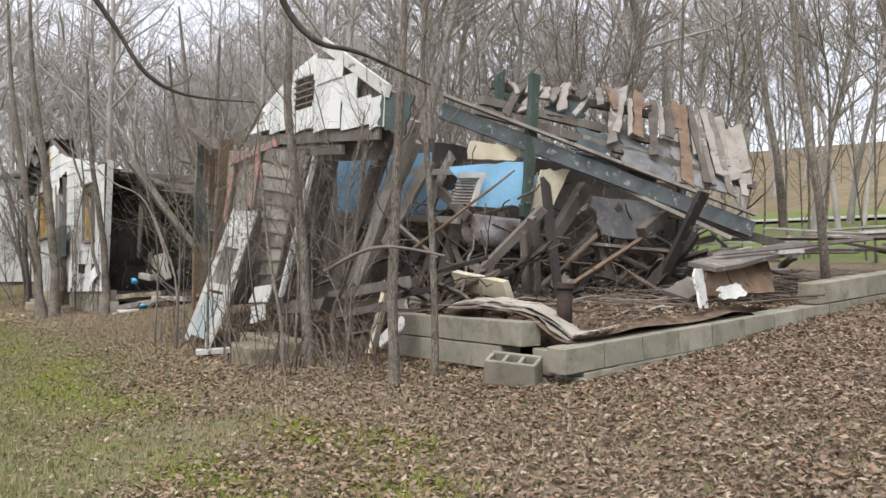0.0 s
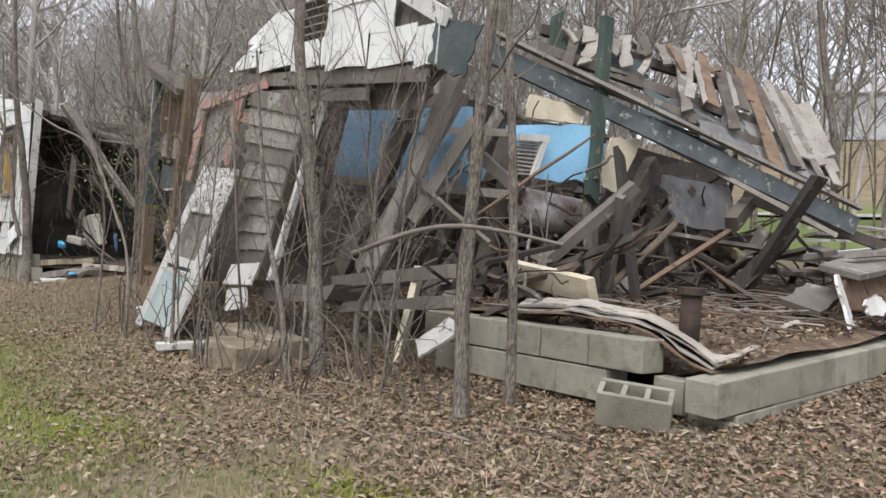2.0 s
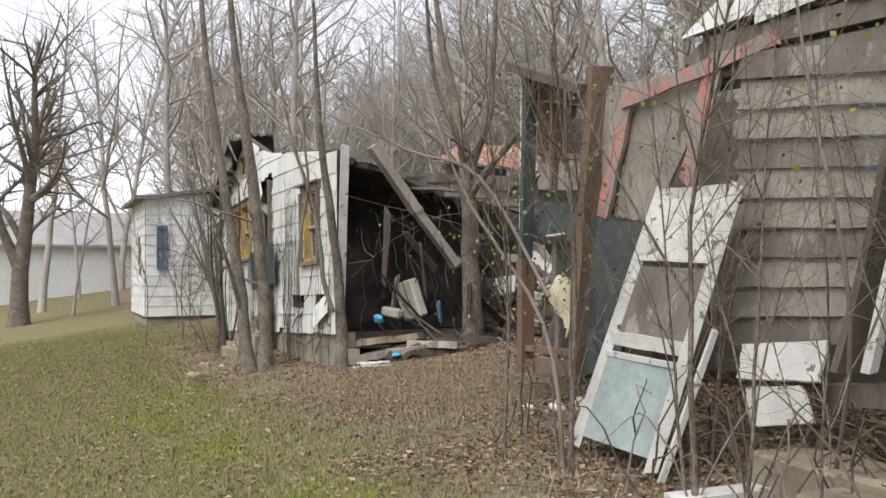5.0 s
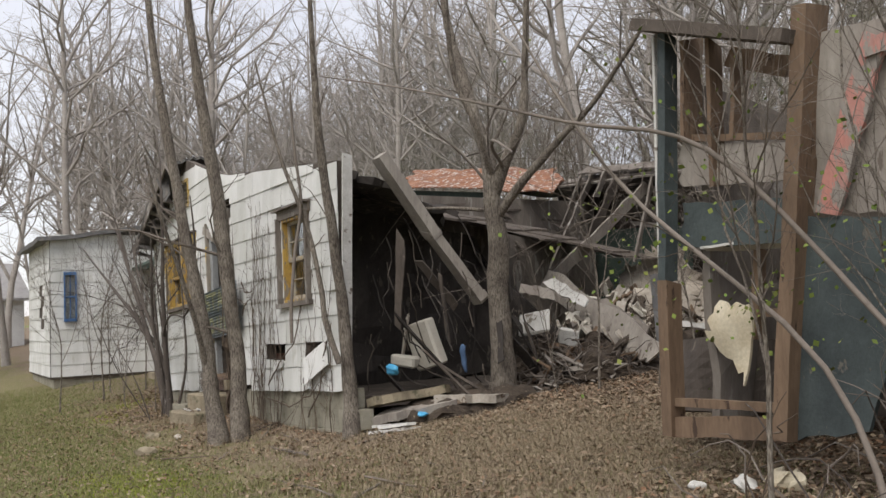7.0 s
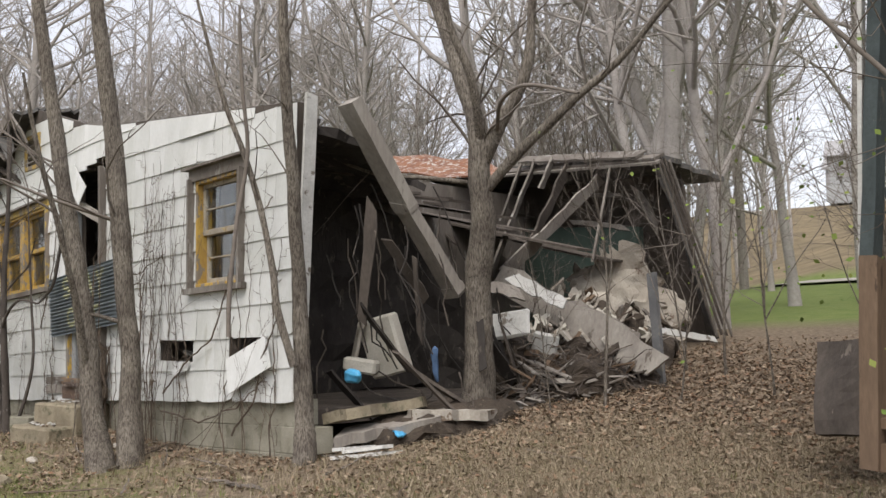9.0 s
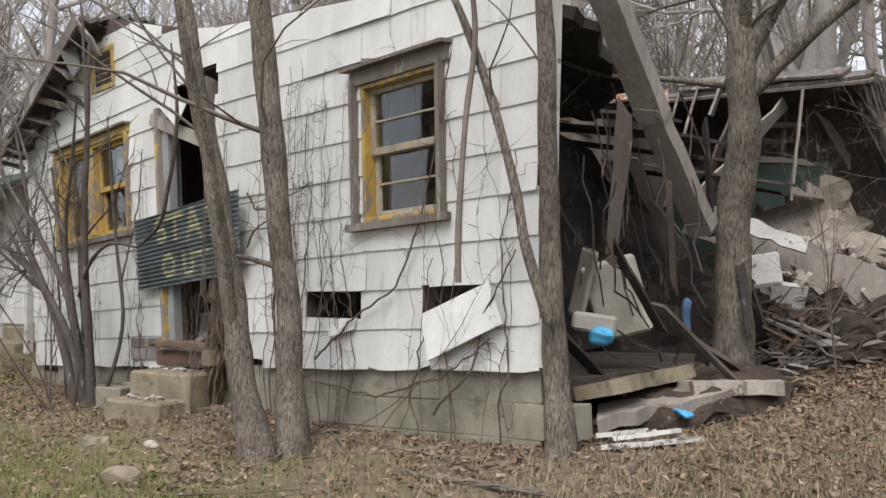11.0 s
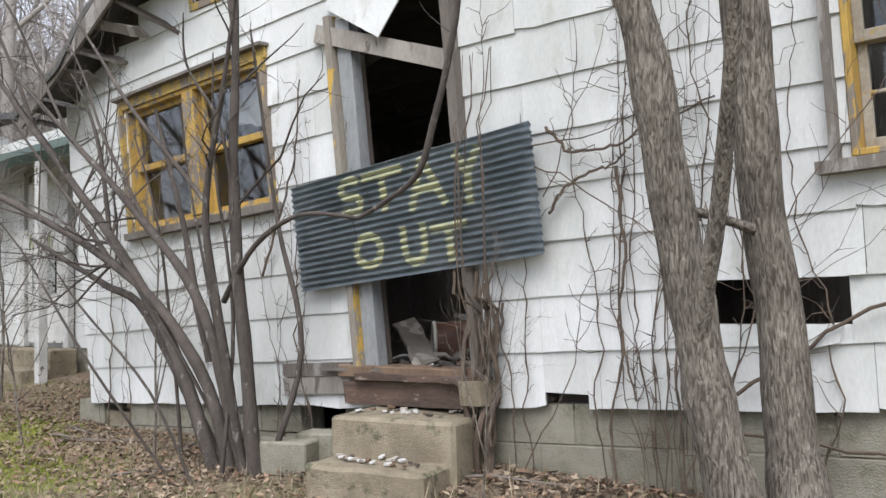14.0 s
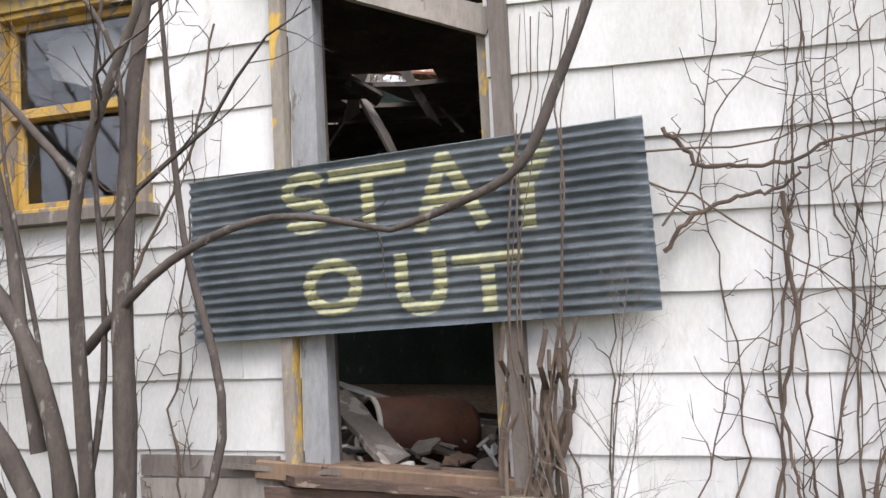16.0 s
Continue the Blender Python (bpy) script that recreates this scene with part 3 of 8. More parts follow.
def window(rect, sashes, muntins, casing, wide, tilt, label):
    """A wooden window: outer trim, yellow lining, an upper and a lower sash in each bay, panes of glass."""
    x0, x1, z0, z1 = rect
    made = []

    def add(name, bm, m, parent, text=""):
        made.append(part(name, bm, m, parent, text))
        return made[-1]

    bm = bmesh.new()
    add_board(bm, (x0 - wide - 0.02, -0.04, z0 - 0.035), (x1 + wide + 0.01, -0.04, z0 - 0.025), 0.085, 0.05, 0, 0.12, 8)
    win = add("window", bm, GREY_WOOD, house, label)
    for p, q, w in (((x0 - wide / 2, z0 - 0.02), (x0 - wide / 2, z1 + 0.01), wide), ((x1 + wide / 2, z0 - 0.02), (x1 + wide / 2, z1 + 0.01), wide), ((x0 - wide, z1 + wide / 2), (x1 + wide, z1 + wide / 2), wide)):
        bm = bmesh.new()
        add_board(bm, (p[0], -0.024, p[1]), (q[0], -0.024, q[1]), 0.03 if p[0] != q[0] else w, w if p[0] != q[0] else 0.03, 0 if p[0] != q[0] else 90, 0.05, 8)
        add("trim", bm, casing, win, "weathered trim board")
    bm = bmesh.new()
    add_board(bm, (x0 - wide - 0.02, -0.045, z1 + wide + 0.012), (x1 + wide + 0.02, -0.045, z1 + wide + 0.012), 0.09, 0.022, 0, 0.08, 8)
    add("drip_cap", bm, GREY_WOOD, win)
    for p, q, r, t in ((x0, x0 + 0.028, z0, z1), (x1 - 0.028, x1, z0, z1), (x0 + 0.028, x1 - 0.028, z1 - 0.03, z1), (x0 + 0.028, x1 - 0.028, z0, z0 + 0.028)):
        bm = bmesh.new()
        add_box(bm, (q - p, 0.15, t - r), Matrix.Translation(((p + q) / 2, 0.055, (r + t) / 2)), 0.004)
        add("lining", bm, YELLOW, win, "yellow peeling lining")
    w = (x1 - x0 - 0.056) / sashes
    for i in range(sashes):
        a, b = x0 + 0.028 + i * w, x0 + 0.028 + (i + 1) * w
        if i:
            bm = bmesh.new()
            add_box(bm, (0.13, 0.13, z1 - z0 - 0.06), Matrix.Translation((a, 0.035, (z0 + z1) / 2)), 0.006)
            add("mullion", bm, YELLOW, win)
            a += 0.066
        if i < sashes - 1:
            b -= 0.066
        mid = z0 + (z1 - z0) * 0.5
        for lo, hi, y in ((mid - 0.015, z1 - 0.03, 0.055), (z0 + 0.028, mid + 0.02, 0.09)):
            bm = bmesh.new()
            t = 0.036
            for p, q, r, u in ((a, a + t, lo, hi), (b - t, b, lo, hi), (a + t, b - t, hi - t, hi), (a + t, b - t, lo, lo + t + 0.012)):
                add_box(bm, (q - p, 0.032, u - r), Matrix.Translation(((p + q) / 2, y, (r + u) / 2)), 0.003)
            for k in range(muntins):
                z = lo + (hi - lo) * (k + 1) / (muntins + 1)
                add_box(bm, (b - a - 2 * t, 0.02, 0.014), Matrix.Translation(((a + b) / 2, y, z)), 0.002)
            add("sash", bm, SASH if muntins else YELLOW, win, "flaking sash")
            bm = bmesh.new()
            add_box(bm, (b - a - 2 * t, 0.004, hi - lo - 2 * t), Matrix.Translation(((a + b) / 2, y + 0.008, (lo + hi) / 2)))
            pane = add("pane", bm, GLASS, win)
            pane.visible_shadow = False
    if not muntins:
        bm = bmesh.new()
        add_sheet(bm, [(x1 - 0.7, 0.2, z1 - 0.05), (x1 - 0.1, 0.2, z1 - 0.05), (x1 - 0.14, 0.22, z0 + 0.55), (x1 - 0.67, 0.22, z0 + 0.72)], 0.004, 10, 0.06, 0.08)
        add("curtain", bm, CLOTH, win, "grey rag of a curtain")
    at = ORIGIN[win]
    for ob in made:
        for v in ob.data.vertices:
            v.co.z += tilt * (v.co.x + at.x - (x0 + x1) / 2)
        rack(ob)


SASH = mat("grey_sash_paint", (0.42, 0.38, 0.31), (0.27, 0.23, 0.18), 0.8, 6, 60, 0.3, (1, 1, 1), (0.45, 0.3, 0.09), 0.6)
CLOTH = mat("grey_limp_cloth", (0.4, 0.4, 0.41), (0.3, 0.3, 0.31), 0.95, 3, 60, 0.2)
YELLOW_CASING = mat("yellow_casing_paint", (0.5, 0.35, 0.1), (0.4, 0.28, 0.09), 0.75, 5, 60, 0.4, (1, 1, 0.5), (0.25, 0.21, 0.17), 0.5)
window(WINDOW, 1, 1, GREY_WOOD, 0.1, 0.02, "sash window with grey trim and yellow lining")
window(TWIN, 2, 0, YELLOW_CASING, 0.07, 0.045, "double sash window with yellow frame")


def vent():
    x0, x1, z0, z1 = VENT
    bm = bmesh.new()
    for i in range(5):
        add_box(bm, (x1 - x0, 0.08, 0.02), pose((x0 + x1) / 2, 0.03, z0 + 0.04 + i * 0.066, -35))
    v = part("gable_vent", bm, GREY_WOOD, house, "slatted gable vent")
    frame_boards(v, "trim", VENT, 0.055, -0.03, 0.0, YELLOW_CASING)
    for ob in (v, *v.children):
        rack(ob)


vent()


def doorway():
    x0, x1, z0, z1 = DOOR
    door = part("doorway", box_mesh((x1 - x0 + 0.34, 0.2, 0.07), ((x0 + x1) / 2 - 0.03, 0.03, z0 + 0.02)), BROWN_WOOD, house, "rotten wooden threshold")
    rows = [("threshold_board", ((x0 - 0.2, -0.05, z0 - 0.1), (x1 + 0.12, -0.05, z0 - 0.075), 0.05, 0.13, 0, 0.2), ROTTEN, "split dark threshold board"),
            ("threshold_board", ((x0 - 0.15, -0.07, z0 - 0.005), (x1 + 0.1, -0.07, z0 + 0.01), 0.1, 0.035, 0, 0.3), ROTTEN, ""),
            ("jamb", ((x0 - 0.13, -0.02, z0 + 0.02), (x0 - 0.13, -0.02, z1 - 0.16), 0.1, 0.05, 90, 0.06), YELLOW_OLD, "weathered jamb with yellow paint left"),
            ("jamb", ((x0 - 0.04, 0.01, z0 + 0.05), (x0 - 0.04, 0.01, z1 - 0.2), 0.075, 0.11, 90, 0.05), GREY_PAINT, "grey painted inner jamb"),
            ("jamb", ((x1 + 0.06, -0.02, z0 + 0.02), (x1 + 0.06, -0.02, z1 - 0.05), 0.11, 0.06, 90, 0.08), GREY_WOOD, "bare weathered jamb"),
            ("door_stop", ((x1 + 0.005, 0.04, z0 + 0.1), (x1 + 0.005, 0.04, z1 - 0.5), 0.035, 0.1, 90, 0.08), YELLOW_OLD, "strip with yellow paint left"),
            ("fallen_header", ((x0 - 0.25, -0.05, 2.66), (x1 + 0.02, 0.0, 2.3), 0.04, 0.11, 0, 0.18), PALE_WOOD, "split header board hanging down"),
            ("bare_board", ((-5.0, -0.025, 0.5), (-4.36, -0.025, 0.54), 0.03, 0.1, 0, 0.12), PALE_WOOD, "bare grey board where shingles fell"),
            ("bare_board", ((-5.0, -0.022, 0.6), (-4.36, -0.022, 0.63), 0.03, 0.08, 0, 0.12), GREY_WOOD, ""),
            ("bare_block", ((x1 + 0.0, -0.1, 0.545), (x1 + 0.16, -0.1, 0.55), 0.12, 0.12, 0, 0.08), TAN_CONCRETE, "lump of concrete on the threshold")]
    for name, (p, q, w, t, turn, rough), m, label in rows:
        bm = bmesh.new()
        add_board(bm, p, q, w, t, turn, rough, 10)
        rack(part(name, bm, m, door, label))


GREY_PAINT = mat("old_grey_paint", (0.33, 0.34, 0.34), (0.24, 0.245, 0.25), 0.8, 6, 60, 0.3, (1, 1, 0.3), (0.16, 0.14, 0.12), 0.6)
ROTTEN = mat("rotten_brown_wood", (0.15, 0.1, 0.075), (0.085, 0.06, 0.048), 0.9, 8, 55, 0.8, (0.3, 1, 1), (0.26, 0.2, 0.16), 0.6)


def box_mesh(size, at, bevel=0.006):
    bm = bmesh.new()
    add_box(bm, size, Matrix.Translation(at), bevel)
    return bm


doorway()


ROOF_ROT = mat("rotten_roof_felt", (0.14, 0.135, 0.13), (0.085, 0.08, 0.075), 0.9, 5, 70, 0.8, (1, 1, 1), (0.2, 0.18, 0.15), 0.6)


def corner_and_rooms():
    bm = bmesh.new()
    add_board(bm, (0.045, 0.02, 0.66), (0.09, 0.08, 2.95), 0.1, 0.03, 90, 0.05, 8)
    part("corner_board", bm, WHITE_OLD, house, "dirty white corner board")
    # rear and inner walls, floor and what is left of the roof
    bm = bmesh.new()
    add_prism(bm, [(-7.5, 0.3), (-0.6, 0.5), (-0.6, 2.4), (-7.5, 2.9)], 5.4, 5.5)
    part("rear_wall", bm, GREEN, house, "faded green rear wall boards")
    bm = bmesh.new()
    add_box(bm, (0.1, 5.3, 3.0), Matrix.Translation((-7.45, 2.75, 1.75)))
    part("side_wall", bm, GREY_WOOD, house)
    for x in (-2.4,):
        bm = bmesh.new()
        add_box(bm, (0.08, 4.6, 2.4), Matrix.Translation((x, 3.0, 1.75)))
        part("partition", bm, GREY_WOOD, house)
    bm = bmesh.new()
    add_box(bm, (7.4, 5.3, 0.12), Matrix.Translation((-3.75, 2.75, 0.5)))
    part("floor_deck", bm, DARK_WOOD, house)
    # what is left of the gable roof: one sagging slope with a ragged overhang
    bm = bmesh.new()
    add_sheet(bm, [(-7.95, -0.32, 2.66), (-5.6, -0.3, 3.85), (-5.6, 0.5, 3.92), (-7.9, 1.2, 2.72)], 0.05, 14, 0.12, 0.05)
    part("roof_slope", bm, ROOF_ROT, house, "sagging dark roof with a ragged overhang")
    rnd = random.Random(33)
    for i in range(9):
        u = i / 8
        p = Vector((-7.95, -0.28, 2.62)).lerp(Vector((-5.7, -0.28, 3.76)), u)
        bm = bmesh.new()
        add_board(bm, p, p + Vector((rnd.uniform(0.2, 0.5), rnd.uniform(0.0, 0.3), rnd.uniform(-0.35, -0.05))), rnd.uniform(0.06, 0.16), 0.025, rnd.uniform(-60, 60), 0.3)
        part("eave_board", bm, rnd.choice([DARK_WOOD, GREY_WOOD, ROOF_ROT]), house, "broken board hanging from the eave")
    bm = bmesh.new()
    add_board(bm, (-7.92, -0.31, 2.6), (-5.62, -0.31, 3.77), 0.025, 0.15, 0, 0.2, 14)
    part("fascia", bm, GREY_WOOD, house, "grey split fascia board")
    # sunken ceiling: boards that overlap, some broken short so that daylight falls through
    rnd = random.Random(19)
    for i in (0, 1, 2, 3, 4, 5, 6, 7, 8, 9, 10, 12, 14):
        y = 0.25 + i * 0.36
        z = 3.0 - 0.02 * i
        cuts = [(-7.4, -2.35)]
        if i in (5, 6, 9, 10, 12):
            c, w = rnd.uniform(-6.2, -3.6), rnd.uniform(0.15, 0.5)
            cuts = [(-7.4, c - w), (c + w, -2.35)]
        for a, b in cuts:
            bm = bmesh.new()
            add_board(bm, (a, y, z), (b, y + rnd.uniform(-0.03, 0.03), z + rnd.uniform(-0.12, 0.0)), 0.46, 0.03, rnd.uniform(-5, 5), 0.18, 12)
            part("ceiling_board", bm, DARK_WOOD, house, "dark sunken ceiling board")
    for i in range(26):
        p = Vector((rnd.uniform(-6.5, -2.6), rnd.uniform(1.0, 4.8), 2.95))
        bm = bmesh.new()
        add_board(bm, p, p + Vector((rnd.uniform(-0.9, 0.9), rnd.uniform(-0.4, 0.4), -rnd.uniform(0.2, 1.0))), rnd.uniform(0.04, 0.14), 0.02, rnd.uniform(-60, 60), 0.3)
        part("hanging_lath", bm, rnd.choice([GREY_WOOD, DARK_WOOD, PALE_WOOD]), house, "broken lath hanging from the ceiling")
    # roof boards with gaps over the rest, fallen in towards the back
    rnd = random.Random(9)
    for i in range(16):
        y = 0.15 + i * 0.3
        if rnd.random() < 0.2:
            continue
        bm = bmesh.new()
        add_board(bm, (-3.3, y, 3.2 - 0.04 * i), (-0.45 + rnd.uniform(-0.3, 0.1), y, 2.72 - 0.05 * i + rnd.uniform(-0.05, 0.05)), 0.29, 0.025, 0, 0.05)
        part("roof_board", bm, DARK_WOOD, house)


corner_and_rooms()


def foundation_blocks():
    me = bpy.data.meshes.new("block")
    bm = bmesh.new()
    add_box(bm, (0.393, 0.2, 0.194), Matrix.Identity(4), 0.004)
    bm.to_mesh(me)
    bm.free()
    me.materials.append(CONCRETE)
    base = part("foundation", box_mesh((7.4, 0.16, 0.2), (-3.72, 0.13, 0.1)), TAN_CONCRETE, house, "concrete block foundation")
    rnd = random.Random(2)
    for k in range(4):
        for i in range(19):
            x = -0.2 - i * 0.4 + (0.2 if k % 2 else 0)
            z = sill_line(x) - 0.09 - k * 0.2
            if x > 0 or z < land(x, -0.1) - 0.12 or (-4.95 < x < -4.3 and k < 2) or (x < -4.3 and rnd.random() < 0.12):
                continue
            piece("block", me, pose(x, 0.13 + rnd.uniform(-0.004, 0.004), z, 0, -2.8, 0), base)
    bm = bmesh.new()
    add_prism(bm, [(-7.3, -0.3), (-5.0, -0.2), (-4.95, 0.2), (-4.35, 0.2), (-4.3, 0.41), (-0.02, 0.6), (-0.02, -0.2)], 0.036, 0.2)
    part("mortar", bm, CONCRETE, base, "grey mortar between the blocks")


def door_steps():
    st = thing("door_steps", (-3.8, -0.3, 0.1), "crumbling tan concrete steps littered with chips", "steps")
    for name, size, at in (("step", (0.74, 0.5, 0.5), (-3.66, -0.16, 0.18)), ("step", (0.68, 0.42, 0.36), (-3.6, -0.46, 0.05))):
        bm = bmesh.new()
        add_box(bm, size, pose(*at, 0, 0, 11), 0.02)
        bmesh.ops.subdivide_edges(bm, edges=bm.edges, cuts=3, use_grid_fill=True)
        for v in bm.verts:
            v.co += noise.noise_vector(v.co * 5) * 0.012
        part(name, bm, TAN_CONCRETE, st)
    rnd = random.Random(61)
    for i in range(46):
        low = i % 2
        x, y = (rnd.uniform(-3.9, -3.35), rnd.uniform(-0.58, -0.42)) if low else (rnd.uniform(-3.95, -3.4), rnd.uniform(-0.3, -0.04))
        bm = bmesh.new()
        add_box(bm, (rnd.uniform(0.015, 0.045), rnd.uniform(0.015, 0.03), 0.012), pose(x, y, (0.245 if low else 0.44), rnd.uniform(-15, 15), rnd.uniform(-15, 15), rnd.uniform(0, 180)), 0.002)
        solid("paint_chip", bm, rnd.choice([WHITE_OLD, STUCCO, DARK_WOOD, BROWN_WOOD]), "flake of plaster and bark on the steps", "chip", "chips on the steps")
    for at in ((-4.42, -0.42, 0.2), (-4.25, -0.2, 0.3)):
        bm = bmesh.new()
        add_box(bm, (0.38, 0.19, 0.19), pose(at[0], at[1], land(at[0], at[1]) + 0.08, 0, 0, 20), 0.01)
        solid("loose_block", bm, CONCRETE, "loose grey concrete block on the ground", "block")


door_steps()


# ---- the tin sign across the doorway ----
def sheet_point(u, v, lift=0.0):
    """A point on the tin: u along it, v down it, with its corrugations."""
    tl, bl, tr, br = Vector((-4.685, -0.12, 1.715)), Vector((-4.63, -0.09, 1.085)), Vector((-2.915, -0.11, 1.875)), Vector((-2.85, -0.1, 1.225))
    p = tl.lerp(tr, u).lerp(bl.lerp(br, u), v)
    w = math.cos(v * 2 * math.pi * 17)
    return p + Vector((0, -0.008 * w - lift + 0.012 * math.sin(u * 5) * (v - 0.4), 0))


def tin_sign():
    sign = thing("tin_sign", (-3.7, -0.1, 1.1), "blue-grey corrugated tin sheet with sprayed yellow words", "sign")
    bm = bmesh.new()
    n, k = 24, 17 * 8
    rows = [[bm.verts.new(sheet_point(i / n, j / k)) for j in range(k + 1)] for i in range(n + 1)]
    for a, b in zip(rows, rows[1:]):
        for j in range(k):
            bm.faces.new((a[j], b[j], b[j + 1], a[j + 1]))
    bmesh.ops.solidify(bm, geom=bm.faces[:], thickness=0.0015)
    part("corrugated_sheet", bm, TIN, sign, smooth=True)
    arc = lambda cx, cy, rx, ry, a0, a1, m=14: [(cx + rx * math.cos(radians(a0 + (a1 - a0) * i / m)), cy - ry * math.sin(radians(a0 + (a1 - a0) * i / m))) for i in range(m + 1)]
    letters = {
        "S": [arc(0.5, 0.27, 0.42, 0.25, 30, 270) + arc(0.5, 0.75, 0.42, 0.23, 90, -150)],
        "T": [[(0.0, 0.05), (1.0, 0.05)], [(0.5, 0.05), (0.5, 1.0)]],
        "A": [[(0.02, 1.0), (0.42, 0.02)], [(0.42, 0.02), (0.95, 1.0)], [(0.2, 0.62), (0.75, 0.62)]],
        "Y": [[(0.05, 0.0), (0.45, 0.45)], [(0.9, 0.0), (0.45, 0.45)], [(0.45, 0.45), (0.42, 1.0)]],
        "O": [arc(0.5, 0.5, 0.5, 0.47, 90, 450, 26)],
        "U": [[(0.08, 0.0), (0.08, 0.6)] + arc(0.5, 0.6, 0.42, 0.38, 180, 360) + [(0.92, 0.0)]],
    }
    for ch, u, v, wide, tall in (("S", 0.238, 0.07, 0.1, 0.31), ("T", 0.35, 0.075, 0.165, 0.34), ("A", 0.54, 0.045, 0.145, 0.42), ("Y", 0.725, 0.085, 0.1, 0.42),
                                 ("O", 0.286, 0.595, 0.108, 0.275), ("U", 0.488, 0.595, 0.098, 0.31), ("T", 0.61, 0.64, 0.135, 0.29)):
        bm = bmesh.new()
        for line in letters[ch]:
            for (ax, ay), (bx, by) in zip(line, line[1:]):
                ax, bx = u + ax * wide, u + bx * wide
                ay, by = v + ay * tall, v + by * tall
                # brush width 4.8 cm in the sheet's own metres
                du, dv = (bx - ax) * 1.7, (by - ay) * 0.62
                ln = math.hypot(du, dv)
                if ln < 1e-5:
                    continue
                nu, nv = -dv / ln * 0.024 / 1.7, du / ln * 0.024 / 0.62
                ext = 0.008 / ln
                m = max(2, int(ln / 0.004))
                q = max(2, int(0.04 / 0.004))
                grid = []
                for i in range(m + 1):
                    s = -ext + (1 + 2 * ext) * i / m
                    grid.append([(ax + (bx - ax) * s + nu * (2 * j / q - 1), ay + (by - ay) * s + nv * (2 * j / q - 1)) for j in range(q + 1)])
                vv = [[bm.verts.new(sheet_point(a, b, 0.0035)) for a, b in row] for row in grid]
                for i in range(m):
                    for j in range(q):
                        c = (grid[i][j][1] + grid[i + 1][j + 1][1]) / 2
                        if math.cos(c * 2 * math.pi * 17) > -0.8:
                            bm.faces.new((vv[i][j], vv[i + 1][j], vv[i + 1][j + 1], vv[i][j + 1]))
        bmesh.ops.delete(bm, geom=[w for w in bm.verts if not w.link_faces], context="VERTS")
        part("letter_" + ch.lower(), bm, PAINT_YELLOW, sign, "sprayed yellow letter " + ch)


tin_sign()


# ---- rooms behind the doorway ----
def indoors():
    bm = bmesh.new()
    drum = thing("plastic_drum", (-4.05, 0.8, 0.56), "orange-brown drum lying on its side on the floor", "drum")
    a, b = Vector((-4.2, 0.62, 0.72)), Vector((-3.85, 0.98, 0.72))
    rows = [[bm.verts.new(a.lerp(b, u) + Vector((-0.7 * math.cos(k * 0.2244) * r, 0.7 * math.cos(k * 0.2244) * r, math.sin(k * 0.2244) * r))) for k in range(28)] for u, r in ((0, 0.15), (0.08, 0.155), (0.5, 0.165), (0.92, 0.155), (1, 0.13))]
    for p, q in zip(rows, rows[1:]):
        for k in range(28):
            bm.faces.new((p[k], p[(k + 1) % 28], q[(k + 1) % 28], q[k]))
    bm.faces.new(rows[-1])
    part("shell", bm, ORANGE, drum, smooth=True)
    bm = bmesh.new()
    ring = [a + Vector((-0.7 * math.cos(k * 0.2244) * 0.155, 0.7 * math.cos(k * 0.2244) * 0.155, math.sin(k * 0.2244) * 0.155)) for k in range(29)]
    add_tube(bm, ring, [0.012] * 29, 6)
    part("rim", bm, FOAM, drum, "pale rim of the drum")
    rnd = random.Random(27)
    # splintered threshold boards and scraps just inside the doorway
    for i in range(5):
        bm = bmesh.new()
        y = -0.05 + 0.05 * i
        add_board(bm, (-4.5 + rnd.uniform(0, 0.1), y, 0.625 + 0.004 * i), (-3.42 - rnd.uniform(0, 0.12), y + rnd.uniform(-0.02, 0.02), 0.63 + rnd.uniform(0, 0.015)), 0.055, 0.02, rnd.uniform(-8, 8), 0.35, 9)
        solid("splintered_board", bm, rnd.choice([BROWN_WOOD, DARK_WOOD, GREY_WOOD]), "splintered board on the rotten threshold", "board", "boards on the threshold")
    for i in range(44):
        x, y, s, a = rnd.uniform(-4.4, -3.45), rnd.uniform(0.05, 1.3), rnd.uniform(0.02, 0.11), rnd.uniform(0, 6.3)
        e, f = Vector((math.cos(a) * s, math.sin(a) * s, rnd.uniform(-0.02, 0.05))), Vector((-math.sin(a) * s * 0.6, math.cos(a) * s * 0.6, 0.02))
        c = Vector((x, y, 0.63 + 0.08 * y))
        bm = bmesh.new()
        add_sheet(bm, [c - e, c - f, c + e, c + f], 0.012, 4, 0.05, 0.25)
        solid("floor_scrap", bm, rnd.choice([WHITE_OLD, GREY_WOOD, DARK_WOOD, BROWN_WOOD, DARK_WOOD, STUCCO]), "scrap of plaster and wood on the rotten floor", "scrap", "scraps on the floor")
    rnd = random.Random(7)
    for i in range(26):
        x, y = rnd.uniform(-4.6, -2.6), rnd.uniform(0.3, 3.5)
        a = rnd.uniform(0, 6.28)
        l = rnd.uniform(0.2, 0.9)
        bm = bmesh.new()
        z = 0.58 + rnd.uniform(0, 0.12)
        add_board(bm, (x - l / 2 * math.cos(a), y - l / 2 * math.sin(a), z), (x + l / 2 * math.cos(a), y + l / 2 * math.sin(a), z + rnd.uniform(0, 0.25)), rnd.uniform(0.05, 0.2), 0.02, rnd.uniform(-30, 30), 0.2)
        solid("debris_board", bm, rnd.choice([GREY_WOOD, DARK_WOOD, WHITE_OLD, PALE_WOOD]), "broken board lying in the rubble on the floor", "board", "boards on the floor")


indoors()


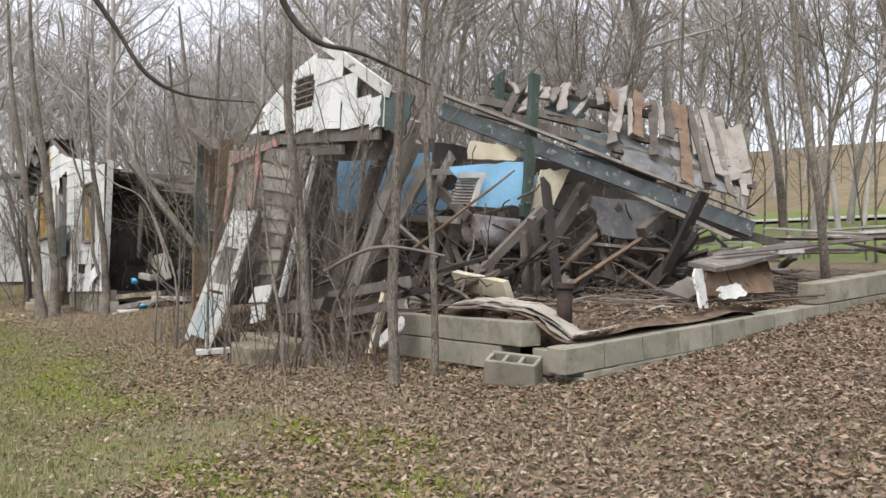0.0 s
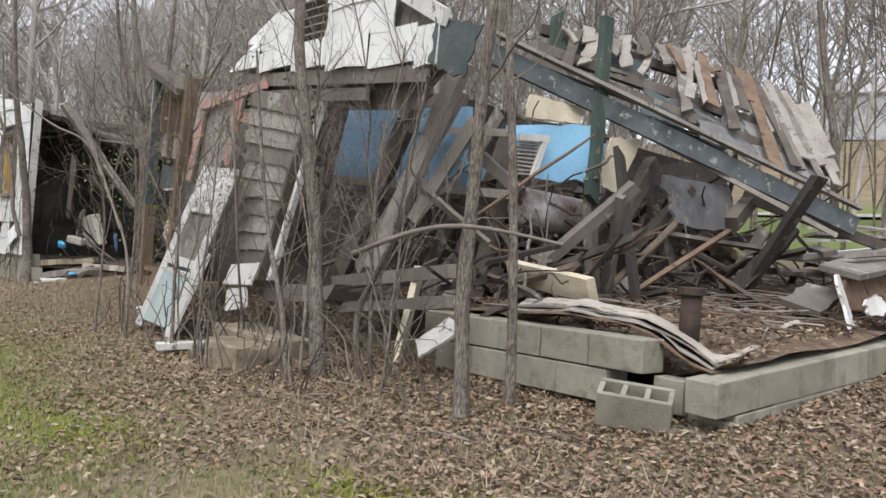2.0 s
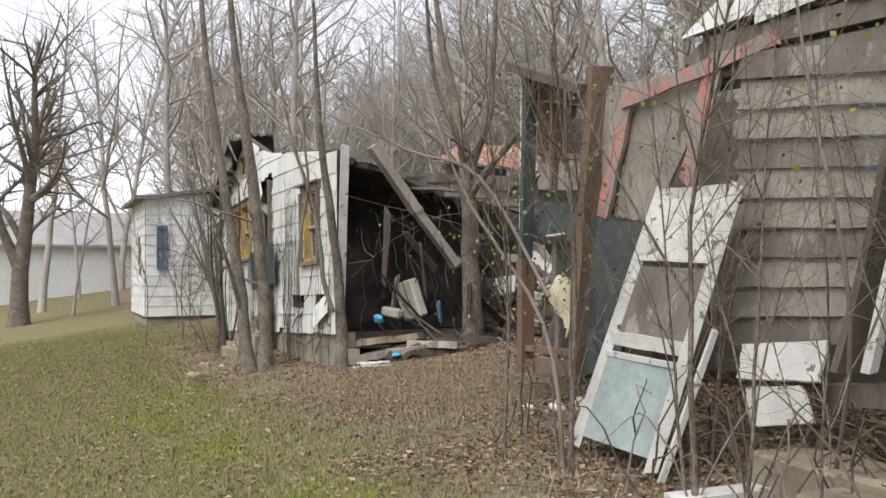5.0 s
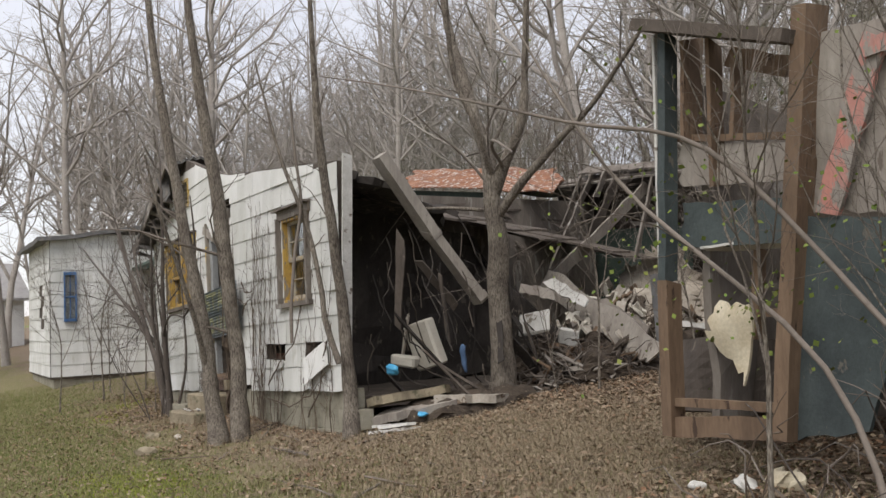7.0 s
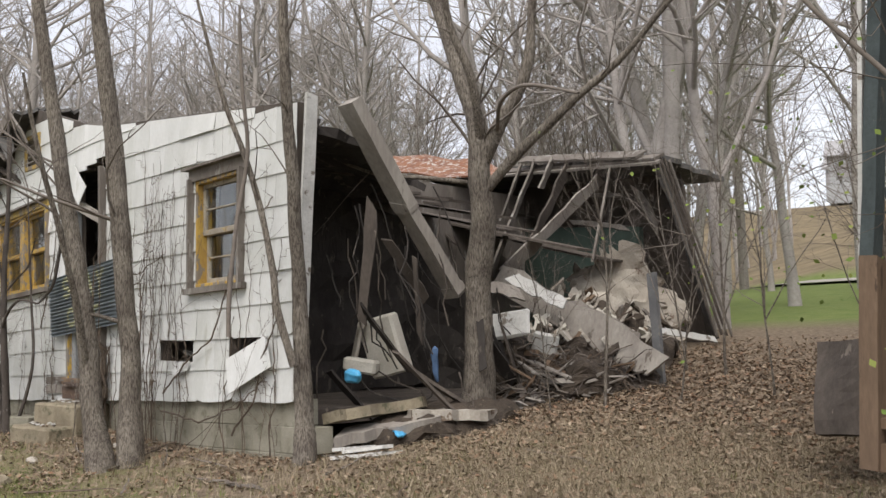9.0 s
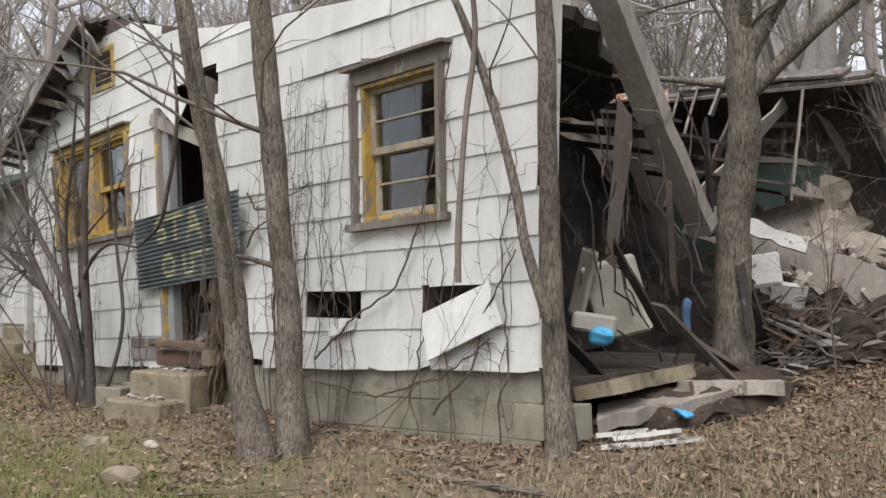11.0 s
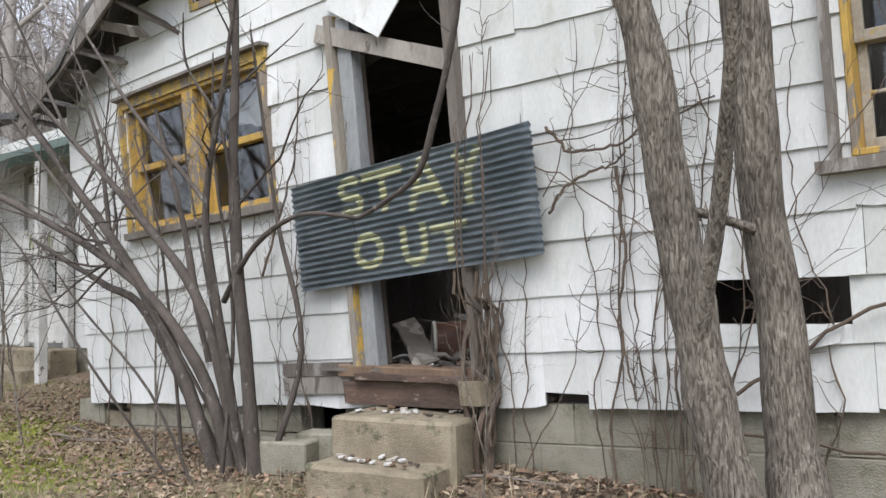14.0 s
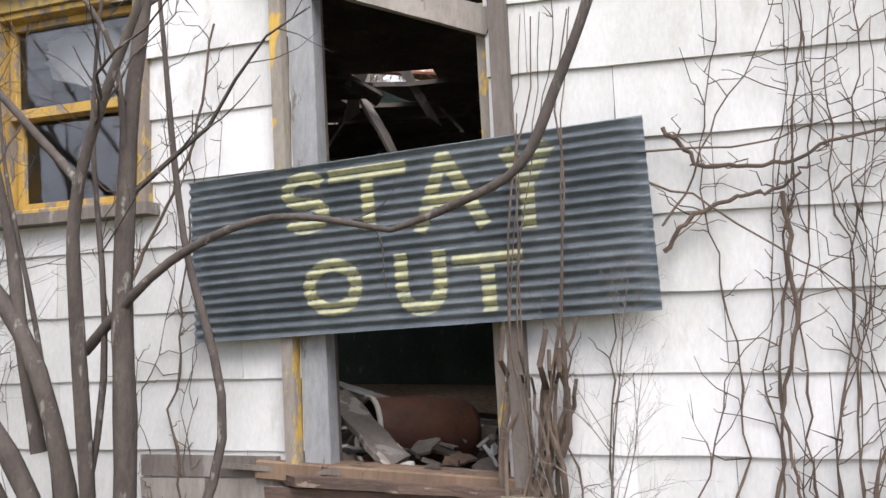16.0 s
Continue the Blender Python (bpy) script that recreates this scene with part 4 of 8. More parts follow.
# ---- the fallen end of the white house ----
PLASTER = mat("pale_fallen_plaster", (0.52, 0.47, 0.4), (0.4, 0.35, 0.29), 0.95, 3, 50, 0.6, (1, 1, 1), (0.24, 0.18, 0.14), 0.62)


def fallen_end():
    rnd = random.Random(12)
    # dark sheets inside the open side: the hollow's shade put in their colour
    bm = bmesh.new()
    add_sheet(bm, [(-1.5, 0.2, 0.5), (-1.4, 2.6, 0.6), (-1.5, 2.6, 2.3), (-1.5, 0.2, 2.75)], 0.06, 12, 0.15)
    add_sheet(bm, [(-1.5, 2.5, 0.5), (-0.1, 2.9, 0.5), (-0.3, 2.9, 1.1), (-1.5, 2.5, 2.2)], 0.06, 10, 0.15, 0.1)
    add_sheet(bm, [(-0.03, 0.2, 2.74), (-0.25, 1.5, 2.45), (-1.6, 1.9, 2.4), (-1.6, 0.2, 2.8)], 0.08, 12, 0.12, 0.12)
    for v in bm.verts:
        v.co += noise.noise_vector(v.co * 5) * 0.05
    solid("charred_wall", bm, SHADED_ROT, "near-black sheets lining the open end, its shade in their colour", "wall", kind="structure")
    bm = bmesh.new()
    top, joint, low = Vector((0.12, 0.42, 2.95)), Vector((0.12, 0.99, 2.18)), Vector((0.14, 1.53, 1.5))
    add_board(bm, top, joint, 0.18, 0.11, 0, 0.06, 6)
    duct = thing("leaning_flue", (0.1, 1.75, 1.45), "grey boxed flue leaning out of the ruin", "flue")
    part("shaft", bm, PALE_WOOD, duct)
    bm = bmesh.new()
    add_board(bm, joint, low, 0.16, 0.1, 0, 0.06, 6)
    part("shaft", bm, PALE_WOOD, duct)
    for p in (joint, low):
        bm = bmesh.new()
        add_board(bm, p - Vector((0, 0.03, -0.04)), p + Vector((0, 0.03, -0.04)), 0.17, 0.12, 0, 0.1, 3)
        part("collar", bm, PALE_WOOD, duct)
    # rear green wall and rusty roof strip
    for i in range(8):
        bm = bmesh.new()
        p, q = Vector((-6.13, 4.20, 3.54)), Vector((-3.47, 4.20, 3.13))
        d = Vector((0, rnd.uniform(-0.02, 0.02), -0.16 * i))
        add_board(bm, p + d, q + d, 0.02, 0.155, 0, 0.15)
        solid("green_clapboard", bm, GREEN, "faded green clapboard on the rear wall", "board", "green clapboards")
    bm = bmesh.new()
    add_sheet(bm, [(-5.85, 3.90, 3.59), (-1.40, 3.90, 2.92), (-3.07, 5.20, 3.56), (-7.66, 5.20, 4.30)], 0.02, 8, 0.12, 0.08)
    solid("rusty_roof_sheet", bm, RUST, "rusty tin roof sheet over the rear wall", "roof")
    # the fallen rear room: dark back wall, roof edge, a side wall leaning out
    bm = bmesh.new()
    add_sheet(bm, [(-3.6, 5.6, 3.2), (-0.2, 5.7, 3.08), (-0.05, 6.1, 1.0), (-3.5, 5.9, 0.8)], 0.05, 9, 0.08)
    solid("fallen_back_wall", bm, DARK_WOOD, "dark back wall under the fallen rear roof", "wall", kind="structure")
    bm = bmesh.new()
    add_sheet(bm, [(-3.6, 4.75, 3.3), (-0.02, 4.95, 3.13), (0.0, 6.3, 3.02), (-3.6, 6.3, 3.12)], 0.06, 9, 0.06, 0.05)
    solid("rear_roof", bm, ROOF_ROT, "sagging felt of the fallen rear roof", "roof", kind="structure")
    for p, q, w, m in (((-3.3, 4.7, 3.27), (0.02, 4.93, 3.12), 0.16, GREY_WOOD), ((-2.9, 4.66, 3.2), (0.03, 4.9, 3.05), 0.08, PALE_WOOD), ((-1.9, 4.75, 3.32), (-0.2, 4.9, 3.17), 0.2, GREY_WOOD)):
        bm = bmesh.new()
        add_board(bm, p, q, w, 0.03, 30, 0.2, 12)
        solid("roof_edge_board", bm, m, "grey board along the torn roof edge", "board", "boards of the fallen roof")
    for p, q, w, m in (((-0.86, 5.0, 2.98), (-1.24, 3.7, 1.8), 0.17, PALE_WOOD),
                       ((-1.71, 4.8, 3.31), (-1.56, 3.8, 1.82), 0.17, GREY_WOOD),
                       ((-1.2, 4.8, 3.15), (-1.35, 4.2, 2.07), 0.15, DARK_WOOD),
                       ((-0.62, 4.9, 3.15), (-0.55, 4.4, 1.92), 0.1, GREY_WOOD),
                       ((-1.4, 4.75, 3.25), (-1.47, 4.6, 2.88), 0.12, PALE_WOOD),
                       ((-1.88, 4.7, 3.24), (-1.86, 4.3, 2.52), 0.1, GREY_WOOD),
                       ((-1.59, 5.4, 2.91), (-0.85, 5.4, 2.81), 0.06, PALE_WOOD),
                       ((-1.63, 5.4, 2.55), (-0.77, 5.4, 2.4), 0.06, PALE_WOOD),
                       ((-1.09, 5.5, 3.11), (-1.12, 5.5, 2.48), 0.08, GREY_WOOD),
                       ((-1.54, 5.5, 3.15), (-1.6, 5.5, 2.88), 0.06, GREY_WOOD),
                       ((-0.68, 5.5, 2.88), (-0.46, 5.6, 2.39), 0.1, PALE_WOOD),
                       ((-0.91, 3.2, 1.71), (1.2, 3.0, 0.84), 0.3, PALE_WOOD),
                       ((-0.6, 2.6, 1.61), (-0.2, 2.8, 1.5), 0.13, PALE_WOOD),
                       ((-0.43, 2.9, 1.68), (0.24, 2.9, 1.39), 0.12, WHITE_OLD),
                       ((0.75, 3.6, 1.15), (1.07, 4.2, 1.05), 0.06, WHITE_OLD),
                       ((0.02, 3.3, 1.43), (0.87, 3.2, 1.07), 0.1, GREY_WOOD)):
        bm = bmesh.new()
        add_board(bm, p, q, w, 0.025, rnd.uniform(40, 80), 0.3, 8)
        solid("fallen_roof_board", bm, m, "weathered roof board slid down into the heap", "board", "boards of the fallen roof")
    bm = bmesh.new()
    add_sheet(bm, [(-0.03, 4.92, 3.1), (-0.3, 5.65, 2.95), (-0.1, 6.1, 1.15), (0.16, 5.85, 1.08)], 0.04, 8, 0.05, 0.05)
    solid("leaning_side_sheet", bm, ROOF_ROT, "dark side wall leaning outwards", "wall", kind="structure")
    for i in range(4):
        bm = bmesh.new()
        add_board(bm, (0.0 + 0.02 * i, 4.92 + 0.05 * i, 3.08), (0.18 + 0.03 * i, 5.8 + 0.06 * i, 1.08), 0.05, 0.02, 60, 0.2)
        solid("side_batten", bm, rnd.choice([GREY_WOOD, BROWN_WOOD, DARK_WOOD]), "weathered batten on the leaning side wall", "batten", "battens")
    # broad slabs of plaster slid down under it, over a bank of earth
    for corners in ([(-1.05, 4.6, 1.9), (-0.28, 4.8, 2.12), (0.12, 5.4, 1.2), (-0.7, 4.3, 1.15)], [(-0.45, 4.3, 1.5), (0.1, 4.7, 1.45), (0.3, 4.9, 1.0), (-0.2, 4.0, 1.0)]):
        bm = bmesh.new()
        add_sheet(bm, corners, 0.05, 14, 0.14, 0.2)
        for v in bm.verts:
            v.co += noise.noise_vector(v.co * 7) * 0.03
        solid("plaster_slab", bm, PLASTER, "broad pale slab of fallen plaster", "plaster", "slabs of plaster")
    bm = bmesh.new()
    top = [Vector(p) for p in ((-1.0, 4.4, 1.6), (0.1, 5.1, 1.2), (0.95, 3.4, 0.85), (0.15, 2.4, 0.95))]
    add_sheet(bm, [p - Vector((0, 0, 0.2)) for p in top], 0.2, 20, 0.25)
    low = [Vector((p.x + 0.1, p.y - 0.35, land(p.x, p.y) - 0.1)) for p in (top[3], top[2])]
    for v in bm.verts:
        v.co += noise.noise_vector(v.co * 6) * 0.09
    solid("rubble_heap", bm, SOIL, "heap of crumbled plaster, laths and dirt", "rubble", kind="stuff")
    bm = bmesh.new()
    add_sheet(bm, [top[3] + Vector((-0.3, 0, 0)), top[2], low[1] + Vector((0.15, -0.1, 0)), low[0] + Vector((-0.4, -0.2, 0))], 0.2, 26, 0.3)
    for v in bm.verts:
        v.co += noise.noise_vector(v.co * 5) * 0.07 + noise.noise_vector(v.co * 17) * 0.035
    solid("rubble_foot", bm, SOIL, "foot of the rubble heap, dark earth and rotten wood", "rubble", kind="stuff")
    # sticks, laths and scraps that cover the foot of the heap
    for i in range(240):
        u, w = rnd.random(), rnd.random() ** 0.7
        c = top[3].lerp(top[2], u).lerp(low[0].lerp(low[1], u), w) + Vector((rnd.uniform(-0.2, 0.1), -0.14, 0.06))
        a, l = rnd.uniform(0, 6.3), rnd.uniform(0.12, 0.5)
        d = Vector((math.cos(a), 0.35 * math.sin(a), rnd.uniform(-0.6, 0.6))) * l
        d.z = max(d.z, land(c.x, c.y) - c.z + 0.02) if d.z < 0 else d.z
        bm = bmesh.new()
        if i % 3:
            add_tube(bm, wander(c - d * 0.5, c + d * 0.7, 5, 0.14), [0.009, 0.009, 0.008, 0.006, 0.005, 0.003], 4)
            solid("dead_briar", bm, rnd.choice([VINE, BUSH, TWIG]), "dead briar cane over the rubble", "briar", "briar canes")
        else:
            add_board(bm, c - d * 0.5, c + d * 0.5, rnd.uniform(0.02, 0.08), 0.015, rnd.uniform(-70, 70), 0.3)
            solid("broken_lath", bm, rnd.choice([DARK_WOOD, GREY_WOOD, BROWN_WOOD, PALE_WOOD]), "broken lath at the foot of the rubble", "lath", "broken laths")
    for i in range(75):
        u, w = rnd.random(), rnd.random()
        c = top[0].lerp(top[1], u).lerp(top[3].lerp(top[2], u), w) + Vector((0, -0.15, 0.08))
        s, a, t = rnd.uniform(0.03, 0.12), rnd.uniform(0, 6.3), rnd.uniform(-0.1, 0.1)
        e, f = Vector((math.cos(a) * s, math.sin(a) * s, t)), Vector((-math.sin(a) * s, math.cos(a) * s, 0.1))
        bm = bmesh.new()
        add_sheet(bm, [c - e, c - f, c + e, c + f], 0.03, 4, 0.05, 0.25)
        solid("plaster_chunk", bm, rnd.choice([STUCCO, STUCCO, GREY_WOOD, SOIL, BROWN_WOOD, FOAM]), "broken chunk of pale plaster in the heap", "plaster", "plaster chunks")
    bm = bmesh.new()
    add_board(bm, (1.1, 3.19, 0.55), (1.02, 3.19, 1.67), 0.08, 0.05, 0, 0.02)
    solid("steel_post", bm, ASPHALT_SHEET, "grey steel post at the edge of the heap", "post")
    # tangle of dead brush over the heap
    for i in range(60):
        u, w = rnd.random(), rnd.random()
        c = top[0].lerp(top[1], u).lerp(top[3].lerp(top[2], u), w) + Vector((rnd.uniform(-0.1, 0.1), -0.3, 0.0))
        d = Vector((rnd.uniform(-0.6, 0.6), rnd.uniform(-0.4, 0.2), rnd.uniform(-0.3, 0.5)))
        bm = bmesh.new()
        add_tube(bm, wander(c - d * 0.6, c + d * 0.6, 5, 0.12), [0.008, 0.008, 0.007, 0.006, 0.005, 0.003], 4)
        solid("dead_briar", bm, VINE, "dead briar cane over the rubble", "briar", "briar canes")
    # things spilled at the open corner
    spilled = [("foam_cushion", FOAM, "off-white foam cushion leaning in the rubble", "cushion", (-0.2, 1.05, 1.03), (0.34, 0.15, 0.5), (10, -14, 20)),
               ("foam_roll", FOAM, "small white foam block on the rubble", "foam", (-0.2, 0.8, 0.87), (0.28, 0.14, 0.12), (0, 8, 35)),
               ("plaster_sheet", STUCCO, "leaning sheet of grey plasterboard", "board", (-0.36, 0.9, 1.12), (0.03, 0.26, 0.46), (12, 10, 60)),
               ("blue_bag", PLASTIC_BLUE, "crumpled bright blue plastic bag", "bag", (0.06, 0.52, 0.8), (0.12, 0.07, 0.12), (20, 10, 30)),
               ("blue_sheet", PLASTIC_BLUE, "flattened blue plastic sheet on the ground", "plastic", (0.5, 0.6, 0.42), (0.27, 0.1, 0.03), (0, 8, -30)),
               ("blue_rag", DENIM, "faded blue rag hanging on the splintered wood", "rag", (0.16, 1.3, 0.88), (0.05, 0.05, 0.3), (10, 5, 0)),
               ("white_box", WHITE_OLD, "crushed white box in the heap", "box", (0.2, 2.65, 1.0), (0.24, 0.04, 0.26), (15, 12, 30)),
               ("white_slab", WHITE_OLD, "white board fragment in the heap", "board", (0.12, 2.25, 1.2), (0.4, 0.05, 0.26), (-20, -8, 20))]
    for name, m, label, cat, at, size, turn in spilled:
        bm = bmesh.new()
        add_box(bm, size, pose(*at, *turn), 0.02)
        bmesh.ops.subdivide_edges(bm, edges=bm.edges, cuts=3, use_grid_fill=True)
        for v in bm.verts:
            v.co += noise.noise_vector(v.co * 9) * 0.03 * (1.2 if m in (PLASTIC_BLUE, DENIM) else 0.25)
        solid(name, bm, m, label, cat, smooth=m in (PLASTIC_BLUE, DENIM))
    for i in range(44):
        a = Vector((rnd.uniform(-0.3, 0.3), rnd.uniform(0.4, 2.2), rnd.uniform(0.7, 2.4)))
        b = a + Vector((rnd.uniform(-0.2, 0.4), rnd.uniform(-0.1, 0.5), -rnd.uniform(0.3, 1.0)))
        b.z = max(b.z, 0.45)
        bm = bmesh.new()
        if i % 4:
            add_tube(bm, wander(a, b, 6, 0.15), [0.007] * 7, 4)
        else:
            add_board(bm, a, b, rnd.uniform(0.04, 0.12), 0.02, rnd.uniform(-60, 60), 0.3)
        solid("splintered_lath" if i % 4 == 0 else "hanging_root", bm, rnd.choice([SHADED_ROT, DARK_WOOD, SHADED_ROT]), "dark splinters and roots in the broken corner", "splinter", "splinters")
    bm = bmesh.new()
    bmesh.ops.create_icosphere(bm, subdivisions=4, radius=1, matrix=pose(0.35, 1.3, 0.38) @ Matrix.Diagonal((0.42, 0.85, 0.2, 1)))
    for v in bm.verts:
        v.co += noise.noise_vector(v.co * 5) * 0.1
    solid("dirt_heap", bm, SOIL, "heap of dirt and rotten boards at the broken corner", "rubble", kind="stuff")
    for p, q, w, m in (((0.18, 0.3, 0.36), (0.62, 0.95, 0.5), 0.22, PALE_WOOD), ((0.2, 0.2, 0.52), (0.3, 1.0, 0.58), 0.24, TAN_CONCRETE), ((0.45, 0.75, 0.52), (0.75, 1.35, 0.5), 0.2, STUCCO), ((0.3, 0.2, 0.3), (0.36, 0.5, 0.3), 0.05, WHITE_OLD), ((0.38, 0.25, 0.29), (0.6, 0.42, 0.33), 0.06, WHITE_OLD), ((0.3, 0.9, 0.85), (0.8, 1.5, 0.35), 0.09, DARK_WOOD),
                       ((0.35, 0.15, 0.25), (0.7, 0.35, 0.3), 0.1, WHITE_OLD), ((0.3, 0.3, 0.28), (0.45, 0.6, 0.3), 0.07, WHITE_OLD)):
        bm = bmesh.new()
        add_board(bm, p, q, w, 0.08 if w > 0.15 else 0.025, rnd.uniform(-18, 18), 0.35, 9)
        solid("fallen_plank", bm, m, "fallen plank at the broken corner of the house", "board")


fallen_end()


FRAME_BLUE = mat("dark_blue_frame_paint", (0.07, 0.17, 0.36), (0.05, 0.11, 0.24), 0.7, 6, 60, 0.2, (1, 1, 1), (0.3, 0.3, 0.3), 0.62)


# ---- recessed porch and the far wing ----
def far_wing():
    wing = thing("house_wing", (-11.0, 2.0, 0.0), "far wing of the white house with recessed porch", "house")
    bm = bmesh.new()
    add_prism(bm, [(-13.2, 0.55), (-7.5, 0.55), (-7.5, 3.2), (-13.2, 3.2)], 1.5, 1.6)
    back = part("porch_wall", bm, WHITE, wing, "white lapped siding of the porch")
    for k in range(9):
        for i in range(9):
            x = -13.1 + i * 0.61 + (0.3 if k % 2 else 0)
            if -11.7 < x < -10.4 and k < 8 or x > -7.8:
                continue
            bm = bmesh.new()
            add_shingle(bm, [(x, 0.57 + k * 0.267), (x + 0.3, 0.565 + k * 0.267), (x + 0.607, 0.57 + k * 0.267)], 0.835 + k * 0.267, 0.835 + k * 0.267, -0.017)
            bmesh.ops.translate(bm, verts=bm.verts, vec=(0, 1.5, 0))
            part("shingle", bm, WHITE, back)
    dr = part("porch_door", box_mesh((0.9, 0.05, 2.0), (-11.2, 1.46, 1.6)), WHITE_OLD, wing, "white panelled porch door")
    bm = bmesh.new()
    add_box(bm, (0.6, 0.02, 0.5), Matrix.Translation((-11.2, 1.425, 1.45)))
    part("door_pane", bm, GLASS, dr)
    for x in (-11.75, -10.62):
        part("door_trim", box_mesh((0.12, 0.08, 2.2), (x, 1.44, 1.65)), WHITE_OLD, dr)
    bm = bmesh.new()
    add_sheet(bm, [(-11.9, 1.36, 1.98), (-10.5, 1.36, 2.02), (-10.5, 1.36, 1.68), (-11.9, 1.36, 1.66)], 0.02, 4, 0.01)
    sg = solid("board_sign", bm, WHITE_OLD, "white board sign with faint yellow letters", "sign")
    for i, ch in enumerate("TAY"):
        for j in range(2):
            bm = bmesh.new()
            x = -11.4 + i * 0.25
            add_board(bm, (x + 0.08 * j, 1.345, 1.74), (x + (0.08 if ch == "A" else 0.02), 1.345, 1.92), 0.03, 0.004, 90)
            part("letter_" + ch.lower(), bm, PAINT_YELLOW, sg)
    # porch steps
    st = thing("porch_steps", (-11.2, 1.0, 0.0), "tan concrete porch steps", "steps")
    for k in range(3):
        part("step", box_mesh((1.5, 0.34, 0.9 - 0.2 * k), (-11.1, 1.25 - 0.32 * k, 0.1 - 0.1 * k), 0.015), TAN_CONCRETE, st)
    part("foundation", box_mesh((5.6, 0.2, 0.6), (-10.3, 1.62, 0.3)), CONCRETE, wing)
    # porch roof on posts
    bm = bmesh.new()
    add_sheet(bm, [(-13.3, 0.75, 2.62), (-7.6, 0.8, 2.68), (-7.6, 1.7, 3.15), (-13.3, 1.7, 3.15)], 0.1, 6, 0.05)
    part("porch_roof", bm, GREEN, wing, "dark sagging porch roof")
    part("porch_post", box_mesh((0.1, 0.1, 2.5), (-10.05, 0.85, 1.4)), WHITE_OLD, wing)
    # the projecting end
    ew = part("end_wall", box_mesh((4.0, 2.6, 3.1), (-15.2, 0.55, 1.8)), DARK_WOOD, wing, "boards behind the shingles of the end wall")
    for k in range(12):
        for i in range(8):
            x = -17.2 + i * 0.61 - (0.3 if k % 2 else 0)
            a, b = max(x, -17.2), min(x + 0.607, -13.2)
            z = 0.3 + k * 0.26
            if b - a > 0.05 and not (-15.0 < (a + b) / 2 < -14.2 and 4 <= k <= 7):
                bm = bmesh.new()
                add_shingle(bm, [(a, z), ((a + b) / 2, z - 0.004), (b, z)], z + 0.28, z + 0.28, -0.02)
                bmesh.ops.translate(bm, verts=bm.verts, vec=(0, -0.752, 0))
                part("shingle", bm, WHITE, ew)
            if i < 5:
                y = -0.75 + i * 0.61 - (0.3 if k % 2 else 0)
                c, d = max(y, -0.75), min(y + 0.607, 1.85)
                if d - c > 0.05:
                    bm = bmesh.new()
                    add_shingle(bm, [(c, z), ((c + d) / 2, z - 0.004), (d, z)], z + 0.28, z + 0.28, -0.02)
                    for v in bm.verts:
                        v.co = Vector((-13.198 - v.co.y, v.co.x, v.co.z))
                    part("shingle", bm, WHITE, ew)
    bm = bmesh.new()
    add_sheet(bm, [(-17.4, -1.0, 3.35), (-13.0, -1.0, 3.3), (-13.0, 2.0, 3.75), (-17.4, 2.0, 3.75)], 0.09, 8, 0.06)
    part("end_roof", bm, ASPHALT_SHEET, wing, "grey sagging roof felt")
    part("end_foundation", box_mesh((3.9, 2.5, 0.5), (-15.2, 0.55, 0.1)), CONCRETE, wing)
    w = part("blue_window", box_mesh((0.05, 0.05, 1.0), (-13.15, 0.2, 1.75)), FRAME_BLUE, wing, "blue painted window frame")
    for size, at in (((0.08, 0.07, 1.1), (-13.14, -0.08, 1.75)), ((0.08, 0.07, 1.1), (-13.14, 0.48, 1.75)), ((0.08, 0.49, 0.07), (-13.14, 0.2, 2.265)), ((0.1, 0.49, 0.07), (-13.13, 0.2, 1.235)), ((0.05, 0.49, 0.04), (-13.15, 0.2, 1.75))):
        part("rail", box_mesh(size, at, 0.004), FRAME_BLUE, w)
    bm = bmesh.new()
    add_box(bm, (0.02, 0.49, 0.96), Matrix.Translation((-13.175, 0.2, 1.75)))
    part("pane", bm, GLASS, w)
    bm = bmesh.new()
    add_board(bm, (-8.2, 1.2, 0.42), (-8.3, 1.4, 1.2), 0.36, 0.02, 0, 0.02)
    solid("leaning_board", bm, WHITE_OLD, "white painted board leaning on the porch wall", "board")
    bm = bmesh.new()
    add_box(bm, (0.5, 0.2, 0.2), pose(-8.4, 1.1, 0.35), 0.01)
    solid("loose_block", bm, CONCRETE, "grey concrete block by the porch wall", "block")


far_wing()
# the projecting end stands a little forward, its narrow window high
for _ob in [o for o in bpy.data.objects if o.parent and o.parent.name == "house_wing"]:
    if _ob.name.split(".")[0] in ("end_wall", "end_roof", "end_foundation", "blue_window"):
        for _c in (_ob, *_ob.children):
            for _v in _c.data.vertices:
                _v.co.y = -3.0 + (_v.co.y + 2.75) * (0.42 if _ob.name == "blue_window" else 1.096)
                _v.co.z += 0.3 if _ob.name == "blue_window" else 0.0


# ---- the collapsed house ----
FY = 0.4
ruin = thing("collapsed_house", (8.0, 2.5, 0.3), "collapsed wooden house on a block foundation", "house")


def boards(name, rows, material, label="", rough=0.12, parent=None):
    """Boards of the ruin: (from, to, width, thickness, turn)."""
    for p, q, w, t, turn in rows:
        bm = bmesh.new()
        add_board(bm, p, q, w, t, turn, rough)
        part(name, bm, material, parent or ruin, label)


def sheets(name, rows, material, label="", wave=0.03, torn=0.06, parent=None):
    for corners, thick in rows:
        bm = bmesh.new()
        add_sheet(bm, corners, thick, 7, wave, torn)
        part(name, bm, material, parent or ruin, label)


